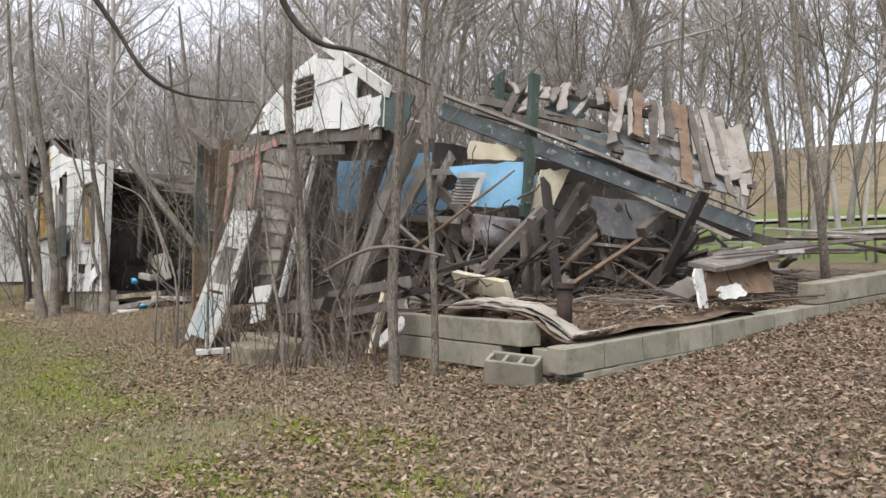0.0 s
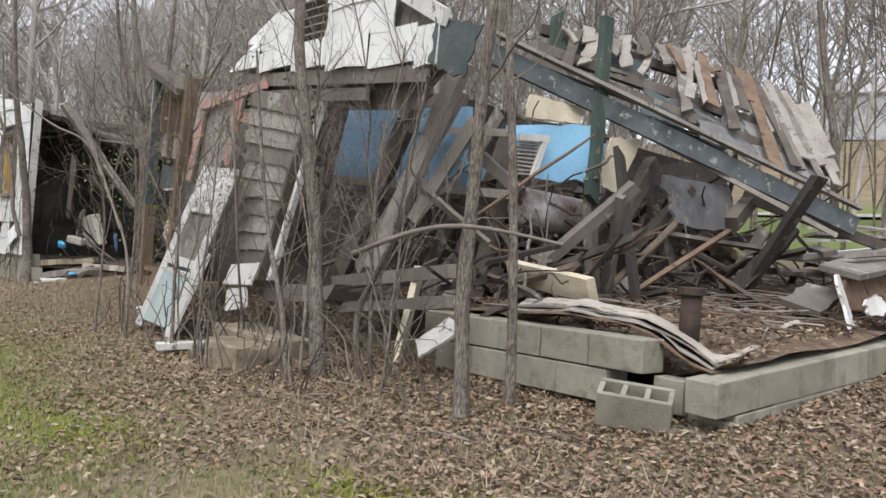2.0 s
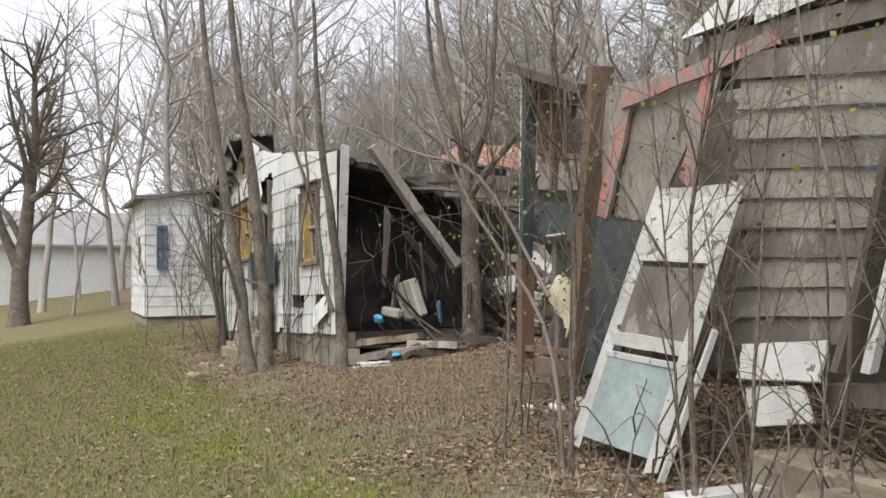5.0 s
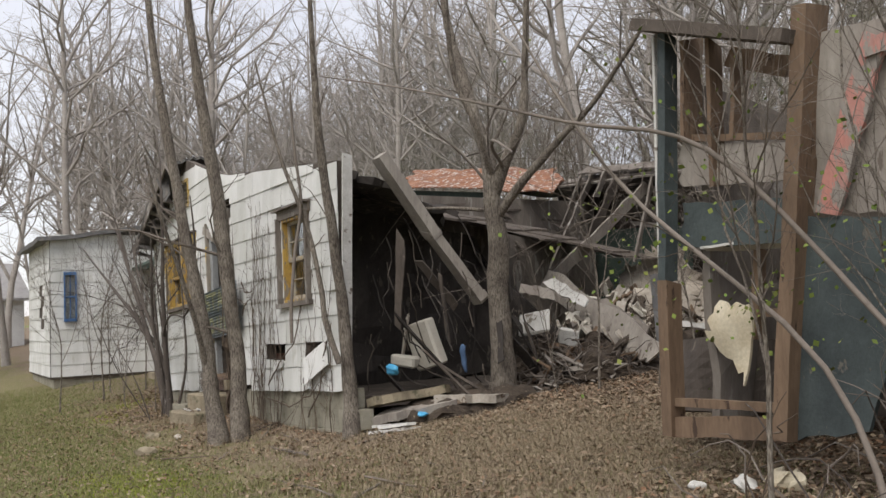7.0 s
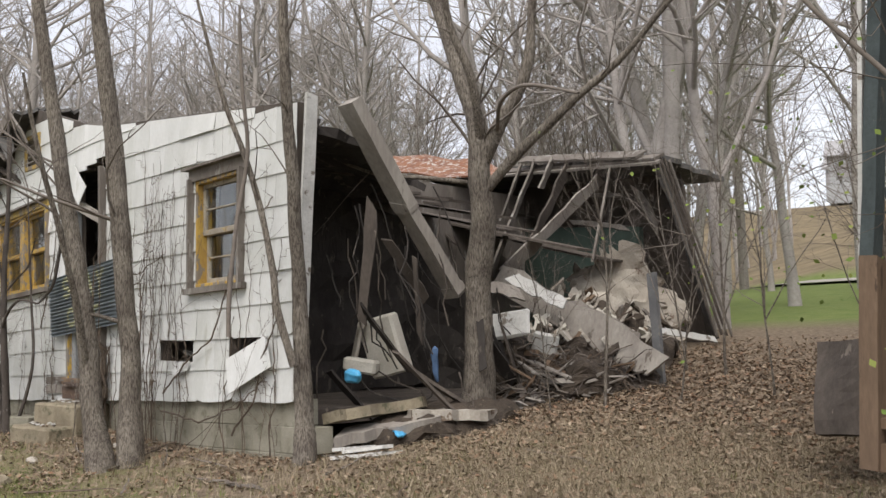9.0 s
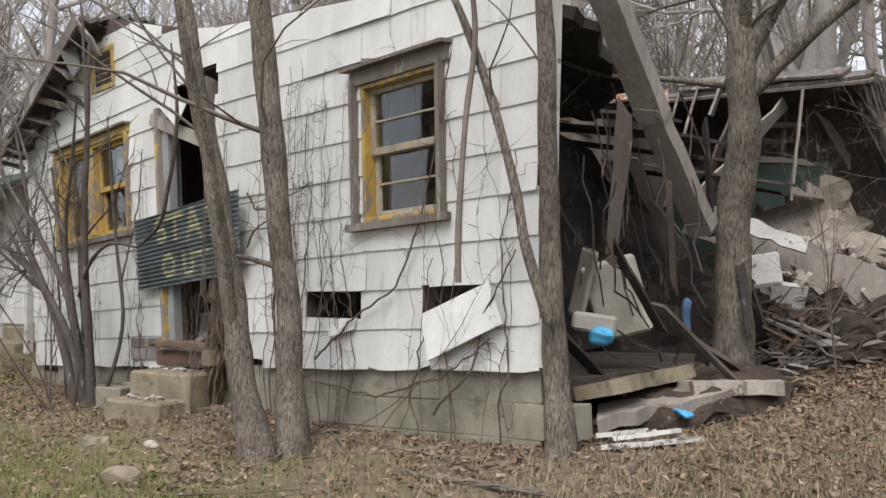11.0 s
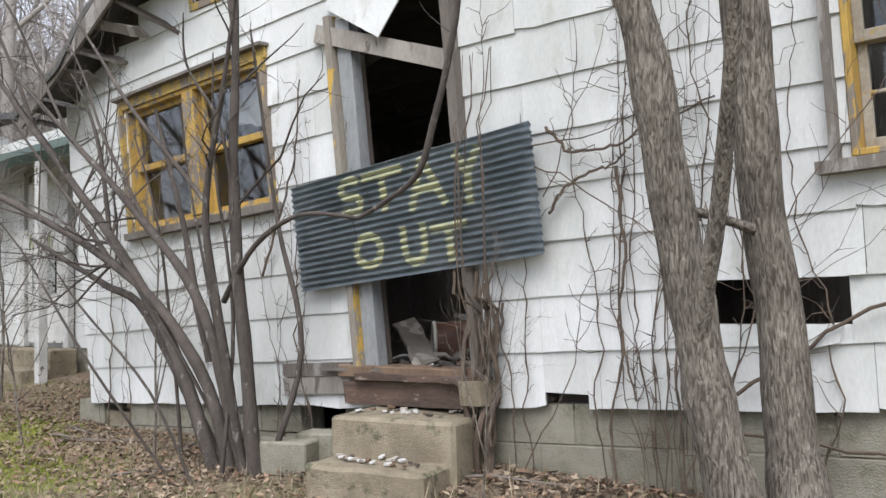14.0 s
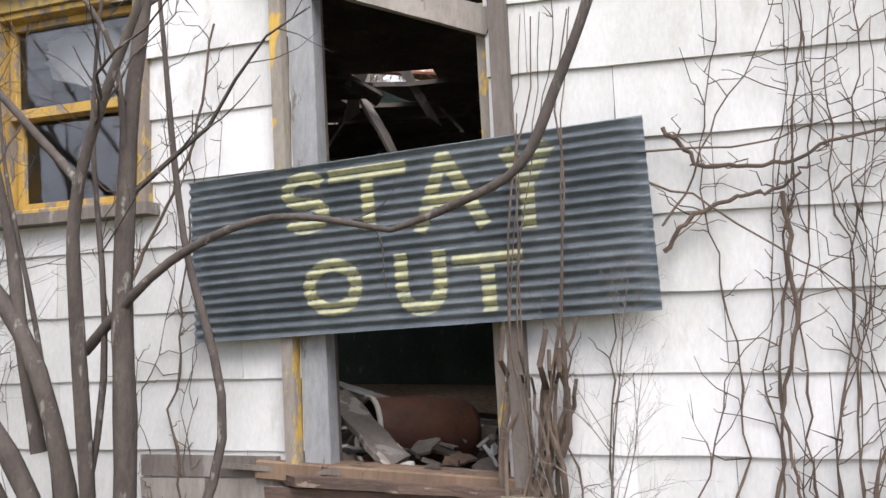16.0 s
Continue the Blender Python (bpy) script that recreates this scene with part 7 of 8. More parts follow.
        if -8.4 < x < 0.3 and y < 6.3 or 0 < x < 2.8 and y < 3.2 or 7 < x < 12 and y < 7.2:
            continue
        if 4 < x < 7.2 and y < 3 or open_view(x, y):
            continue
        place(brush, x, y, rnd.uniform(0.7, 1.25))
        n += 1
    for x, y, s in ((7.4, -0.4, 0.6), (7.9, -0.5, 0.55), (8.9, -0.25, 0.6), (9.5, 0.1, 0.6), (8.3, 0.2, 0.75), (1.2, 2.2, 0.6), (1.7, 2.5, 0.6), (0.8, 2.0, 0.5), (2.3, 2.9, 0.7), (-5.6, -0.5, 0.5), (-3.0, -0.45, 0.3), (3.6, 1.6, 0.7), (3.4, 3.4, 0.9), (12.3, 4.5, 0.8), (12.0, 6.3, 0.9), (13.0, 7.0, 1.0), (-8.5, -0.4, 0.55), (-9.5, 0.2, 0.6), (-7.2, -0.6, 0.6), (3.9, 1.4, 0.8), (5.9, -0.35, 0.5), (6.9, -0.3, 0.55), (6.2, -0.55, 0.7), (5.5, -0.6, 0.6), (7.2, -0.5, 0.7), (6.6, 0.1, 0.75), (5.7, 0.1, 0.7), (7.9, 0.0, 0.7), (9.1, 0.2, 0.7), (9.8, -0.2, 0.55), (-9.2, -0.6, 0.7), (-10.2, -0.3, 0.75), (-8.8, -1.4, 0.6), (-11.4, -0.4, 0.7)):
        place(brush, x, y, s)


woods()


def near_tree(label, pts, radii, seed, density=(2.0, 3.0, 3.0), deep=2, name="yard_tree", wood=None, sides=12):
    """A tree in the yard along a fitted trunk line."""
    rnd = random.Random(seed)
    p = [Vector(q) for q in pts]
    fine, rr = [], []
    for i in range(len(p) - 1):
        for k in range(5):
            u = k / 5
            a, b, c, d = p[max(i - 1, 0)], p[i], p[i + 1], p[min(i + 2, len(p) - 1)]
            q = 0.5 * (2 * b + (c - a) * u + (2 * a - 5 * b + 4 * c - d) * u * u + (3 * b - a - 3 * c + d) * u ** 3)
            r = radii[i] + (radii[i + 1] - radii[i]) * u
            fine.append(q + noise.noise_vector(q * 2.0) * r * 0.35)
            rr.append(r * (1 + 0.14 * noise.noise(q * 4) + 0.16 * max(0, noise.noise(q * 9 + Vector((seed, 0, 0))))))
    fine.append(p[-1])
    rr.append(radii[-1])
    trunk, crown = Wood(), Wood()
    trunk.limb(fine, rr, sides)
    twigs(rnd, crown, fine[len(fine) // 4:], radii[len(radii) // 2] * (0.55 if radii[0] > 0.05 else 1), 0, deep, density, 0.8, 0.05)
    at = p[0].copy()
    ob = thing(name, at, label, "tree")
    for n, w, m in (("trunk", trunk, wood or (BARK if radii[0] > 0.018 else TWIG)), ("crown", crown, wood or TWIG)):
        me = w.mesh(n, m)
        me.transform(Matrix.Translation(-at))
        c = new(n, me)
        c.parent = ob
        ORIGIN[c] = at
    return ob


def ground_of(p, y):
    return (p[0], y, land(p[0], y) - 0.05)


def yard_trees():
    near_tree("furrowed grey tree close against the white wall", [(-1.57, -0.77, -0.05), (-1.69, -0.78, 0.5), (-1.78, -0.81, 1.0), (-1.84, -0.86, 1.5), (-1.9, -0.93, 2.0), (-1.98, -1.02, 2.6), (-2.1, -1.15, 3.6), (-2.3, -1.25, 4.8), (-2.4, -1.3, 6.2)], [0.125, 0.084, 0.076, 0.07, 0.066, 0.062, 0.052, 0.038, 0.018], 51, (1.2, 3, 3))
    near_tree("furrowed grey tree close against the white wall", [(-1.51, -0.55, 0.0), (-1.57, -0.53, 0.5), (-1.61, -0.54, 1.0), (-1.63, -0.57, 1.5), (-1.64, -0.62, 2.0), (-1.66, -0.69, 2.6), (-1.7, -0.8, 3.6), (-1.75, -0.95, 4.8), (-1.8, -1.0, 6.4)], [0.125, 0.09, 0.083, 0.08, 0.08, 0.075, 0.062, 0.045, 0.018], 52, (1.0, 3, 3))
    near_tree("broken stub on the furrowed tree", [(-1.8, -0.84, 1.3), (-1.74, -0.76, 1.29), (-1.64, -0.62, 1.24)], [0.02, 0.016, 0.022], 49, (0.1, 1, 1), 1, "branch_stub", sides=7)
    near_tree("slim stem springing from the furrowed tree", [(-1.76, -0.8, 0.72), (-1.73, -0.86, 0.95), (-1.61, -0.97, 1.3), (-1.52, -1.08, 1.6), (-1.43, -1.22, 2.0), (-1.36, -1.4, 2.5), (-1.32, -1.55, 3.1)], [0.036, 0.03, 0.027, 0.025, 0.022, 0.018, 0.01], 53, (0.8, 3, 3))
    near_tree("slim grey tree at the corner of the white house", [(0.17, 0.0, 0.1), (0.12, 0.02, 0.5), (0.11, 0.01, 1.0), (0.13, -0.04, 1.5), (0.18, -0.12, 2.0), (0.25, -0.22, 2.5), (0.32, -0.32, 3.3), (0.38, -0.4, 4.6)], [0.1, 0.072, 0.062, 0.055, 0.05, 0.045, 0.036, 0.015], 54, (1.6, 3, 3))
    near_tree("forked slim stem at the corner of the white house", [(0.17, -0.1, 0.9), (0.1, -0.2, 1.3), (0.04, -0.21, 1.6), (-0.07, -0.24, 2.0), (-0.2, -0.33, 2.5), (-0.34, -0.46, 3.0), (-0.6, -0.6, 4.0)], [0.032, 0.028, 0.026, 0.024, 0.021, 0.017, 0.008], 55, (2.2, 4, 3))
    near_tree("dead stem hanging before the white wall", [(-0.16, -0.45, 1.12), (-0.16, -0.45, 1.3), (-0.15, -0.44, 1.6), (-0.15, -0.4, 2.0), (-0.15, -0.32, 2.5), (-0.18, -0.36, 3.0), (-0.2, -0.38, 3.6)], [0.018, 0.017, 0.016, 0.015, 0.015, 0.014, 0.01], 61, (1.2, 3, 3), 2, "dead_sapling")
    near_tree("bare forked tree growing out of the fallen end", [(0.2, 1.7, 0.3), (0.25, 1.69, 0.95), (0.33, 1.64, 1.73), (0.42, 1.6, 2.3), (0.42, 1.55, 2.8), (0.2, 1.55, 3.4), (-0.2, 1.5, 4.5), (-0.4, 1.4, 6.0)], [0.17, 0.12, 0.11, 0.105, 0.085, 0.065, 0.045, 0.015], 56, (2.6, 3, 3), 3)
    for i, (pts, r) in enumerate((([(0.4, 1.58, 2.45), (0.62, 1.6, 2.85), (0.86, 1.65, 3.25), (0.92, 1.7, 3.9), (1.05, 1.7, 5.2)], 0.07), ([(0.43, 1.6, 2.3), (0.8, 1.7, 2.65), (1.2, 1.85, 3.0), (1.65, 2.0, 3.35), (2.2, 2.1, 3.9)], 0.05),
                                  ([(0.35, 1.6, 2.4), (0.05, 1.3, 2.45), (-0.3, 1.0, 2.5), (-0.7, 0.6, 2.75), (-1.2, 0.1, 3.1)], 0.022), ([(0.45, 1.55, 2.7), (0.6, 1.3, 3.2), (0.5, 1.1, 3.8), (0.7, 0.9, 4.8)], 0.04), ([(0.6, 1.6, 2.8), (1.0, 1.2, 2.9), (1.6, 0.8, 2.85), (2.3, 0.5, 2.6)], 0.018))):
        near_tree("bare limb forking from the tree in the fallen end", pts, [r, r * 0.85, r * 0.7, r * 0.5, r * 0.3][:len(pts)], 57 + 40 * i, (3.0, 4, 3), 3, "tree_limb")
    near_tree("slim tree before the collapsed house", [ground_of((10.49, -0.10, 0.37), -0.1), (10.44, -0.10, 1.15), (10.47, -0.10, 1.94), (10.51, -0.10, 2.54), (10.55, -0.10, 3.13), (10.57, -0.10, 3.90)], [0.05, 0.038, 0.034, 0.031, 0.028, 0.013], 58, (1.6, 3, 3))
    near_tree("slim pole-like tree before the collapsed house", [ground_of((10.46, 0.30, 0.46), 0.3), (10.41, 0.30, 1.15), (10.32, 0.30, 1.99), (10.19, 0.30, 3.03), (10.32, 0.30, 3.96)], [0.034, 0.027, 0.025, 0.023, 0.012], 59, (1.6, 3, 3))
    near_tree("leaning bare tree before the collapsed house", [ground_of((8.87, -0.08, 0.28), -0.08), (8.75, -0.08, 0.99), (8.58, -0.08, 1.81), (8.28, -0.08, 2.75), (8.28, -0.08, 3.62), (8.12, -0.08, 3.82)], [0.065, 0.05, 0.045, 0.04, 0.034, 0.02], 60, (1.8, 3, 3))
    for i, (a, b, c, r) in enumerate((((9.29, 0.02, 0.20), (9.28, -0.05, 0.81), (9.61, -0.05, 1.33), 0.022), ((8.95, -0.38, 0.18), (8.70, -0.30, 0.75), (8.35, -0.30, 1.46), 0.02), ((6.00, -0.47, 0.20), (5.66, -0.40, 1.06), (4.42, -0.40, 2.07), 0.013), ((7.43, 0.07, 0.25), (7.91, -0.30, 1.18), (7.68, -0.30, 2.38), 0.01),
                                      ((11.25, 4.38, 0.75), (11.40, 4.00, 1.98), (11.20, 4.00, 2.92), 0.04), ((8.59, 7.33, 1.84), (8.72, 7.00, 2.77), (8.47, 7.00, 3.98), 0.05), ((5.36, 8.79, 1.00), (8.30, 5.50, 1.95), (8.33, 5.50, 3.30), 0.03))):
        top = Vector(c) + (Vector(c) - Vector(b)) * 0.9 + Vector((0, 0, 0.6))
        near_tree("thin bare sapling in front of the ruins", [a, b, c, top], [r * 1.2, r, r * 0.8, r * 0.4], 70 + i, (2.5, 4, 3), 2, "sapling", sides=7)
    near_tree("long bare branch arching across the ruin", [(9.42, -0.20, 1.24), (10.06, -0.20, 1.41), (10.61, -0.20, 1.46), (11.19, -0.10, 1.40)], [0.018, 0.016, 0.013, 0.008], 90, (1.5, 3, 3), 1, "fallen_branch", None, 7)
    near_tree("long thin branch reaching over the yard", [(6.07, -0.60, 1.24), (5.38, -0.70, 1.99), (4.69, -0.90, 2.24), (3.62, -1.10, 2.63), (2.39, -1.20, 3.02)], [0.012, 0.012, 0.009, 0.006, 0.003], 91, (2.5, 3, 3), 1, "long_branch", None, 6)
    near_tree("dark overhanging branch of a yard tree", [(11.19, -1.45, 3.23), (11.16, -1.32, 2.97), (11.20, -1.13, 2.79), (11.14, -0.77, 2.77), (11.09, -0.19, 2.63)], [0.03, 0.022, 0.02, 0.014, 0.006], 92, (2, 3, 3), 1, "overhanging_branch", BUSH, 6)
    near_tree("dark overhanging branch of a yard tree", [(10.82, -2.52, 3.06), (10.80, -2.30, 2.79), (10.79, -2.11, 2.53), (10.74, -1.84, 2.43), (10.69, -1.36, 2.44)], [0.02, 0.016, 0.015, 0.01, 0.005], 93, (2, 3, 3), 1, "overhanging_branch", BUSH, 6)
    # the many-stemmed bush by the door
    stems = (((-4.96, -0.50, 0.16), (-5.34, -0.55, 0.81), (-5.97, -0.60, 1.50), (-7.04, -0.60, 2.34), 0.05), ((-4.79, -0.50, 0.14), (-5.05, -0.55, 0.67), (-5.93, -0.62, 1.33), (-8.34, -0.70, 2.18), 0.045),
             ((-4.67, -0.50, 0.15), (-4.91, -0.60, 0.97), (-5.40, -0.65, 1.50), (-6.32, -0.70, 2.19), 0.04), ((-4.50, -0.55, 0.21), (-4.53, -0.60, 0.83), (-4.57, -0.62, 1.59), (-4.55, -0.62, 2.51), 0.048),
             ((-4.60, -0.55, 0.34), (-4.66, -0.70, 1.11), (-4.65, -0.75, 1.59), (-4.42, -0.80, 2.18), 0.03), ((-4.94, -0.45, 0.16), (-5.83, -0.40, 0.96), (-6.40, -0.40, 1.18), (-7.03, -0.40, 1.40), 0.04),
             ((-4.49, -0.50, 0.24), (-4.28, -0.40, 0.76), (-4.53, -0.35, 1.47), (-4.66, -0.35, 2.14), 0.022), ((-4.92, -0.55, 0.69), (-4.99, -0.60, 1.08), (-5.10, -0.60, 1.48), (-5.27, -0.60, 1.91), 0.03),
             ((-4.71, -0.60, 1.04), (-4.35, -0.65, 1.34), (-3.98, -0.65, 1.47), (-3.60, -0.60, 1.43), 0.02))
    for i, (a, b, c, d, r) in enumerate(stems):
        near_tree("stem of the many-stemmed bush by the door", [a, b, c, d] if i == 8 else [(a[0], a[1], min(a[2], land(a[0], a[1]) - 0.02)) if i < 7 else a, b, c, d, Vector(d) + (Vector(d) - Vector(c)) * 0.8], [r * 0.9, r * 0.78, r * 0.62, r * 0.45] + ([] if i == 8 else [r * 0.3]), 110 + i, (3.4, 6, 4), 2, "bush_stem", BUSH, 9)
    # finer shoots fanning out of the same stool towards the porch
    rnd = random.Random(140)
    base = Vector(stems[1][0])
    for i in range(6):
        a = base + Vector((rnd.uniform(-0.8, 0.25), rnd.uniform(-0.3, 0.15), 0))
        a.z = land(a.x, a.y) - 0.03
        out = rnd.uniform(-1.3, 0.3)
        d = a + Vector((out, rnd.uniform(-1.0, 0.1), rnd.uniform(1.5, 2.6) - 0.25 * abs(out)))
        b, c = a.lerp(d, 0.35) + Vector((0.08, rnd.uniform(-0.1, 0.05), 0.08)), a.lerp(d, 0.7) + Vector((rnd.uniform(-0.1, 0.1), 0, 0.1))
        r = rnd.uniform(0.009, 0.014)
        near_tree("thin dark shoot of the bush by the door", [a, b, c, d], [r, r * 0.8, r * 0.6, r * 0.3], 150 + i, (5.0, 7, 4), 2, "bush_stem", BUSH, 6)
    # high crooked reaches that spring from the bush's own stems before the gable
    for i in range(8):
        a = Vector(stems[(0, 1, 2, 3, 4, 0, 2, 3)[i]][2 if i < 5 else 3])
        d = a + Vector((rnd.uniform(-1.5, -0.1), rnd.uniform(-0.3, 0.1), rnd.uniform(0.9, 1.7)))
        b, c = a.lerp(d, 0.35) + Vector((rnd.uniform(-0.2, 0.2), rnd.uniform(-0.1, 0.05), 0.08)), a.lerp(d, 0.7) + Vector((rnd.uniform(-0.25, 0.25), 0, 0.05))
        r = rnd.uniform(0.011, 0.019)
        near_tree("crooked upper stem of the bush by the door", [a, b, c, d], [r, r * 0.8, r * 0.6, r * 0.3], 170 + i, (6.0, 7, 4), 2, "bush_stem", BUSH, 7)
    near_tree("upper reach of the branch across the sign", [(-3.60, -0.60, 1.43), (-3.40, -0.60, 1.50), (-3.20, -0.60, 1.61), (-3.10, -0.60, 1.84), (-3.01, -0.60, 2.09), (-2.92, -0.62, 2.41), (-2.97, -0.65, 2.93)], [0.009, 0.014, 0.015, 0.016, 0.016, 0.014, 0.006], 130, (1, 3, 3), 1, "long_branch", BUSH, 8)


yard_trees()


# ---- vines on the white wall ----
def vines():
    rnd = random.Random(200)

    def climb(x, z0, z1, lean):
        """A vine's way up the wall: slow swings, small kinks at its nodes."""
        n = max(6, int((z1 - z0) / 0.07))
        ph, pts = rnd.uniform(0, 60), []
        for k in range(n + 1):
            u = k / n
            dx = 0.16 * noise.noise(Vector((ph, u * 2.2, 0))) + 0.05 * noise.noise(Vector((ph, u * 9, 4))) + rnd.gauss(0, 0.006)
            pts.append(Vector((x + lean * u + dx * min(1, 5 * u), -0.03 - rnd.random() * 0.014, z0 + (z1 - z0) * u)))
        return pts

    groups = [(-0.2, 2, 2.6), (-0.42, 1, 2.2), (-0.62, 2, 2.5), (-0.95, 1, 1.4), (-1.25, 1, 1.4), (-1.66, 4, 2.95), (-1.85, 2, 2.7), (-2.18, 6, 2.9), (-2.36, 6, 2.95), (-2.55, 2, 2.6), (-3.05, 2, 2.6), (-4.62, 3, 2.6), (-4.85, 3, 2.4), (-6.85, 2, 2.3), (-7.1, 2, 2.4), (-5.6, 2, 1.5)]
    for x, strands, high in groups:
        for _ in range(strands):
            sx = x + rnd.gauss(0, 0.06)
            top = min(high * rnd.uniform(0.7, 1.05), roof_line(sx) - 0.1)
            w = thing("wall_vine", (sx, -0.05, land(sx, -0.1)), "dry brown vine climbing the white shingles", "vine", "vines on the wall")
            bm = bmesh.new()
            pts = climb(sx, land(sx, -0.1) - 0.02, top, rnd.uniform(-0.2, 0.15))
            r = rnd.choice((0.002, 0.0025, 0.003, 0.004, 0.006))
            m = len(pts) - 1
            add_tube(bm, pts, [r * (1 - 0.6 * k / m) * (1.5 if k % 4 == 0 else 1) for k in range(m + 1)], 5)
            for _ in range(int(m * 0.45)):
                k = rnd.randint(2, m - 1)
                a, l = rnd.choice((-1, 1)) * rnd.uniform(0.3, 1.5), rnd.choice((0.04, 0.06, 0.1, 0.22))
                q = wander(pts[k], pts[k] + Vector((math.sin(a) * l, -0.012, math.cos(a) * l)), 4, 0.35 * l)
                for p in q:
                    p.y = min(p.y, -0.024)
                add_tube(bm, q, [0.0026, 0.0024, 0.002, 0.0017, 0.0012], 3)
            part("stem", bm, VINE, w)
    # long runners that swing across the shingles
    for line in ([(-2.86, 1.85), (-2.72, 1.7), (-2.5, 1.69), (-2.34, 1.76), (-2.0, 1.85)], [(-2.85, 1.42), (-2.75, 1.55), (-2.6, 1.6), (-2.47, 1.62), (-2.4, 1.7)], [(-2.48, 1.6), (-2.44, 1.2), (-2.5, 0.9), (-2.42, 0.55)], [(-1.95, 0.6), (-1.6, 0.86), (-1.1, 1.1), (-0.9, 1.45), (-0.72, 2.0), (-0.6, 2.5)], [(-2.0, 0.45), (-1.3, 0.4), (-0.7, 0.55), (-0.3, 0.8)], [(-0.75, 0.35), (-0.45, 0.6), (-0.3, 1.0), (-0.1, 1.3)], [(-5.05, 1.2), (-4.9, 1.5), (-4.72, 1.9), (-4.66, 2.4)]):
        pts = [Vector((x, -0.06, z)) for x, z in line]
        fine = [a.lerp(c, u / 6) + Vector((rnd.gauss(0, 0.007), 0, rnd.gauss(0, 0.007))) for a, c in zip(pts, pts[1:]) for u in range(6)] + [pts[-1]]
        w = thing("wall_vine", pts[0], "long dry vine runner swinging across the shingles", "vine", "vines on the wall")
        bm = bmesh.new()
        add_tube(bm, fine, [0.0085 * (1 - 0.5 * k / len(fine)) for k in range(len(fine))], 6)
        for _ in range(9):
            k = rnd.randint(1, len(fine) - 2)
            add_tube(bm, wander(fine[k], fine[k] + Vector((rnd.uniform(-0.15, 0.15), -0.01, rnd.uniform(-0.05, 0.2))), 4, 0.06), [0.003, 0.003, 0.0025, 0.002, 0.0014], 3)
        part("stem", bm, VINE, w)
    # thick bunch of vine stems beside the doorway
    b = thing("vine_bunch", (-3.3, -0.1, land(-3.3, -0.1)), "thick tangled vine stems beside the doorway", "vine")
    for i in range(16):
        x = -3.3 + rnd.uniform(-0.07, 0.12)
        bm = bmesh.new()
        pts = wander((x, -0.1 + rnd.uniform(-0.05, 0.03), land(x, -0.1) - 0.05), (x + rnd.uniform(-0.12, 0.12), -0.06, rnd.choice([1.0, 1.1, 1.15, 1.2, 1.9, 2.3])), 16, 0.12)
        for p in pts:
            p.y = min(p.y, -0.045) if p.z < 1.0 else min(p.y, -0.16) if p.z < 1.9 else p.y
        r = rnd.uniform(0.008, 0.022) if pts[-1].z < 1.25 else rnd.uniform(0.003, 0.006)
        add_tube(bm, pts, [r * (1 - 0.5 * k / 16) for k in range(17)], 6, 0.3)
        part("stem", bm, VINE, b)
    # leafless suckers that stand off the wall
    for x0, z0, x1, z1 in ((-2.2, 0.2, -1.0, 2.6), (-1.2, 0.2, 0.0, 1.4), (-2.9, 1.65, -1.95, 1.1), (-2.95, 1.75, -1.9, 1.95), (-3.0, 0.2, -2.5, 1.25), (-2.85, 1.5, -2.45, 2.3), (-1.5, 0.15, -0.2, 0.9), (-0.8, 0.15, -0.9, 2.9)):
        w = thing("wall_sucker", (x0, -0.12, z0), "thin bare sucker against the white shingles", "vine", "suckers on the wall")
        wood = Wood()
        pts = wander((x0, -0.12, z0), (x1, -0.1, z1), 12, 0.12)
        wood.limb(pts, [0.0045 * (1 - 0.06 * k) for k in range(13)], 5)
        twigs(rnd, wood, pts, 0.003, 0, 2, (3, 4, 5), 0.8, 0.02)
        for i, v in enumerate(wood.v):
            wood.v[i] = (v[0], min(-0.03, -0.1 + (v[1] + 0.1) * 0.3), v[2])
        me = wood.mesh("stem", VINE)
        me.transform(Matrix.Translation(-ORIGIN[w]))
        c = new("stem", me)
        c.parent = w


vines()


# ---- leaves, grass and twigs on the ground ----
def scatter(name, label, category, count, material, where, shape, seed):
    rnd = random.Random(seed)
    v, f = [], []
    n = 0
    while n < count:
        x, y = where(rnd)
        z = land(x, y)
        base = len(v)
        pts, faces = shape(rnd, x, y, z)
        v += pts
        f += [tuple(base + i for i in q) for q in faces]
        n += 1
    me = bpy.data.meshes.new(name)
    me.from_pydata(v, [], f)
    me.materials.append(material)
    return tagged(new(name, me), label, category, kind="stuff")


def leaf_shape(rnd, x, y, z):
    a, s, t = rnd.uniform(0, 6.28), rnd.choice((0.011, 0.015, 0.02, 0.027)) * rnd.uniform(0.8, 1.2), rnd.uniform(-0.016, 0.02)
    c, q = math.cos(a) * s, math.sin(a) * s
    h = z + 0.008 + rnd.random() * 0.02
    return [(x - c, y - q, h + t), (x + q * 0.55, y - c * 0.55, h + rnd.uniform(0, 0.015)), (x + c, y + q, h - t * 0.3 + 0.01), (x - q * 0.55, y + c * 0.55, h + rnd.uniform(0, 0.02))], [(0, 1, 2), (0, 2, 3)]


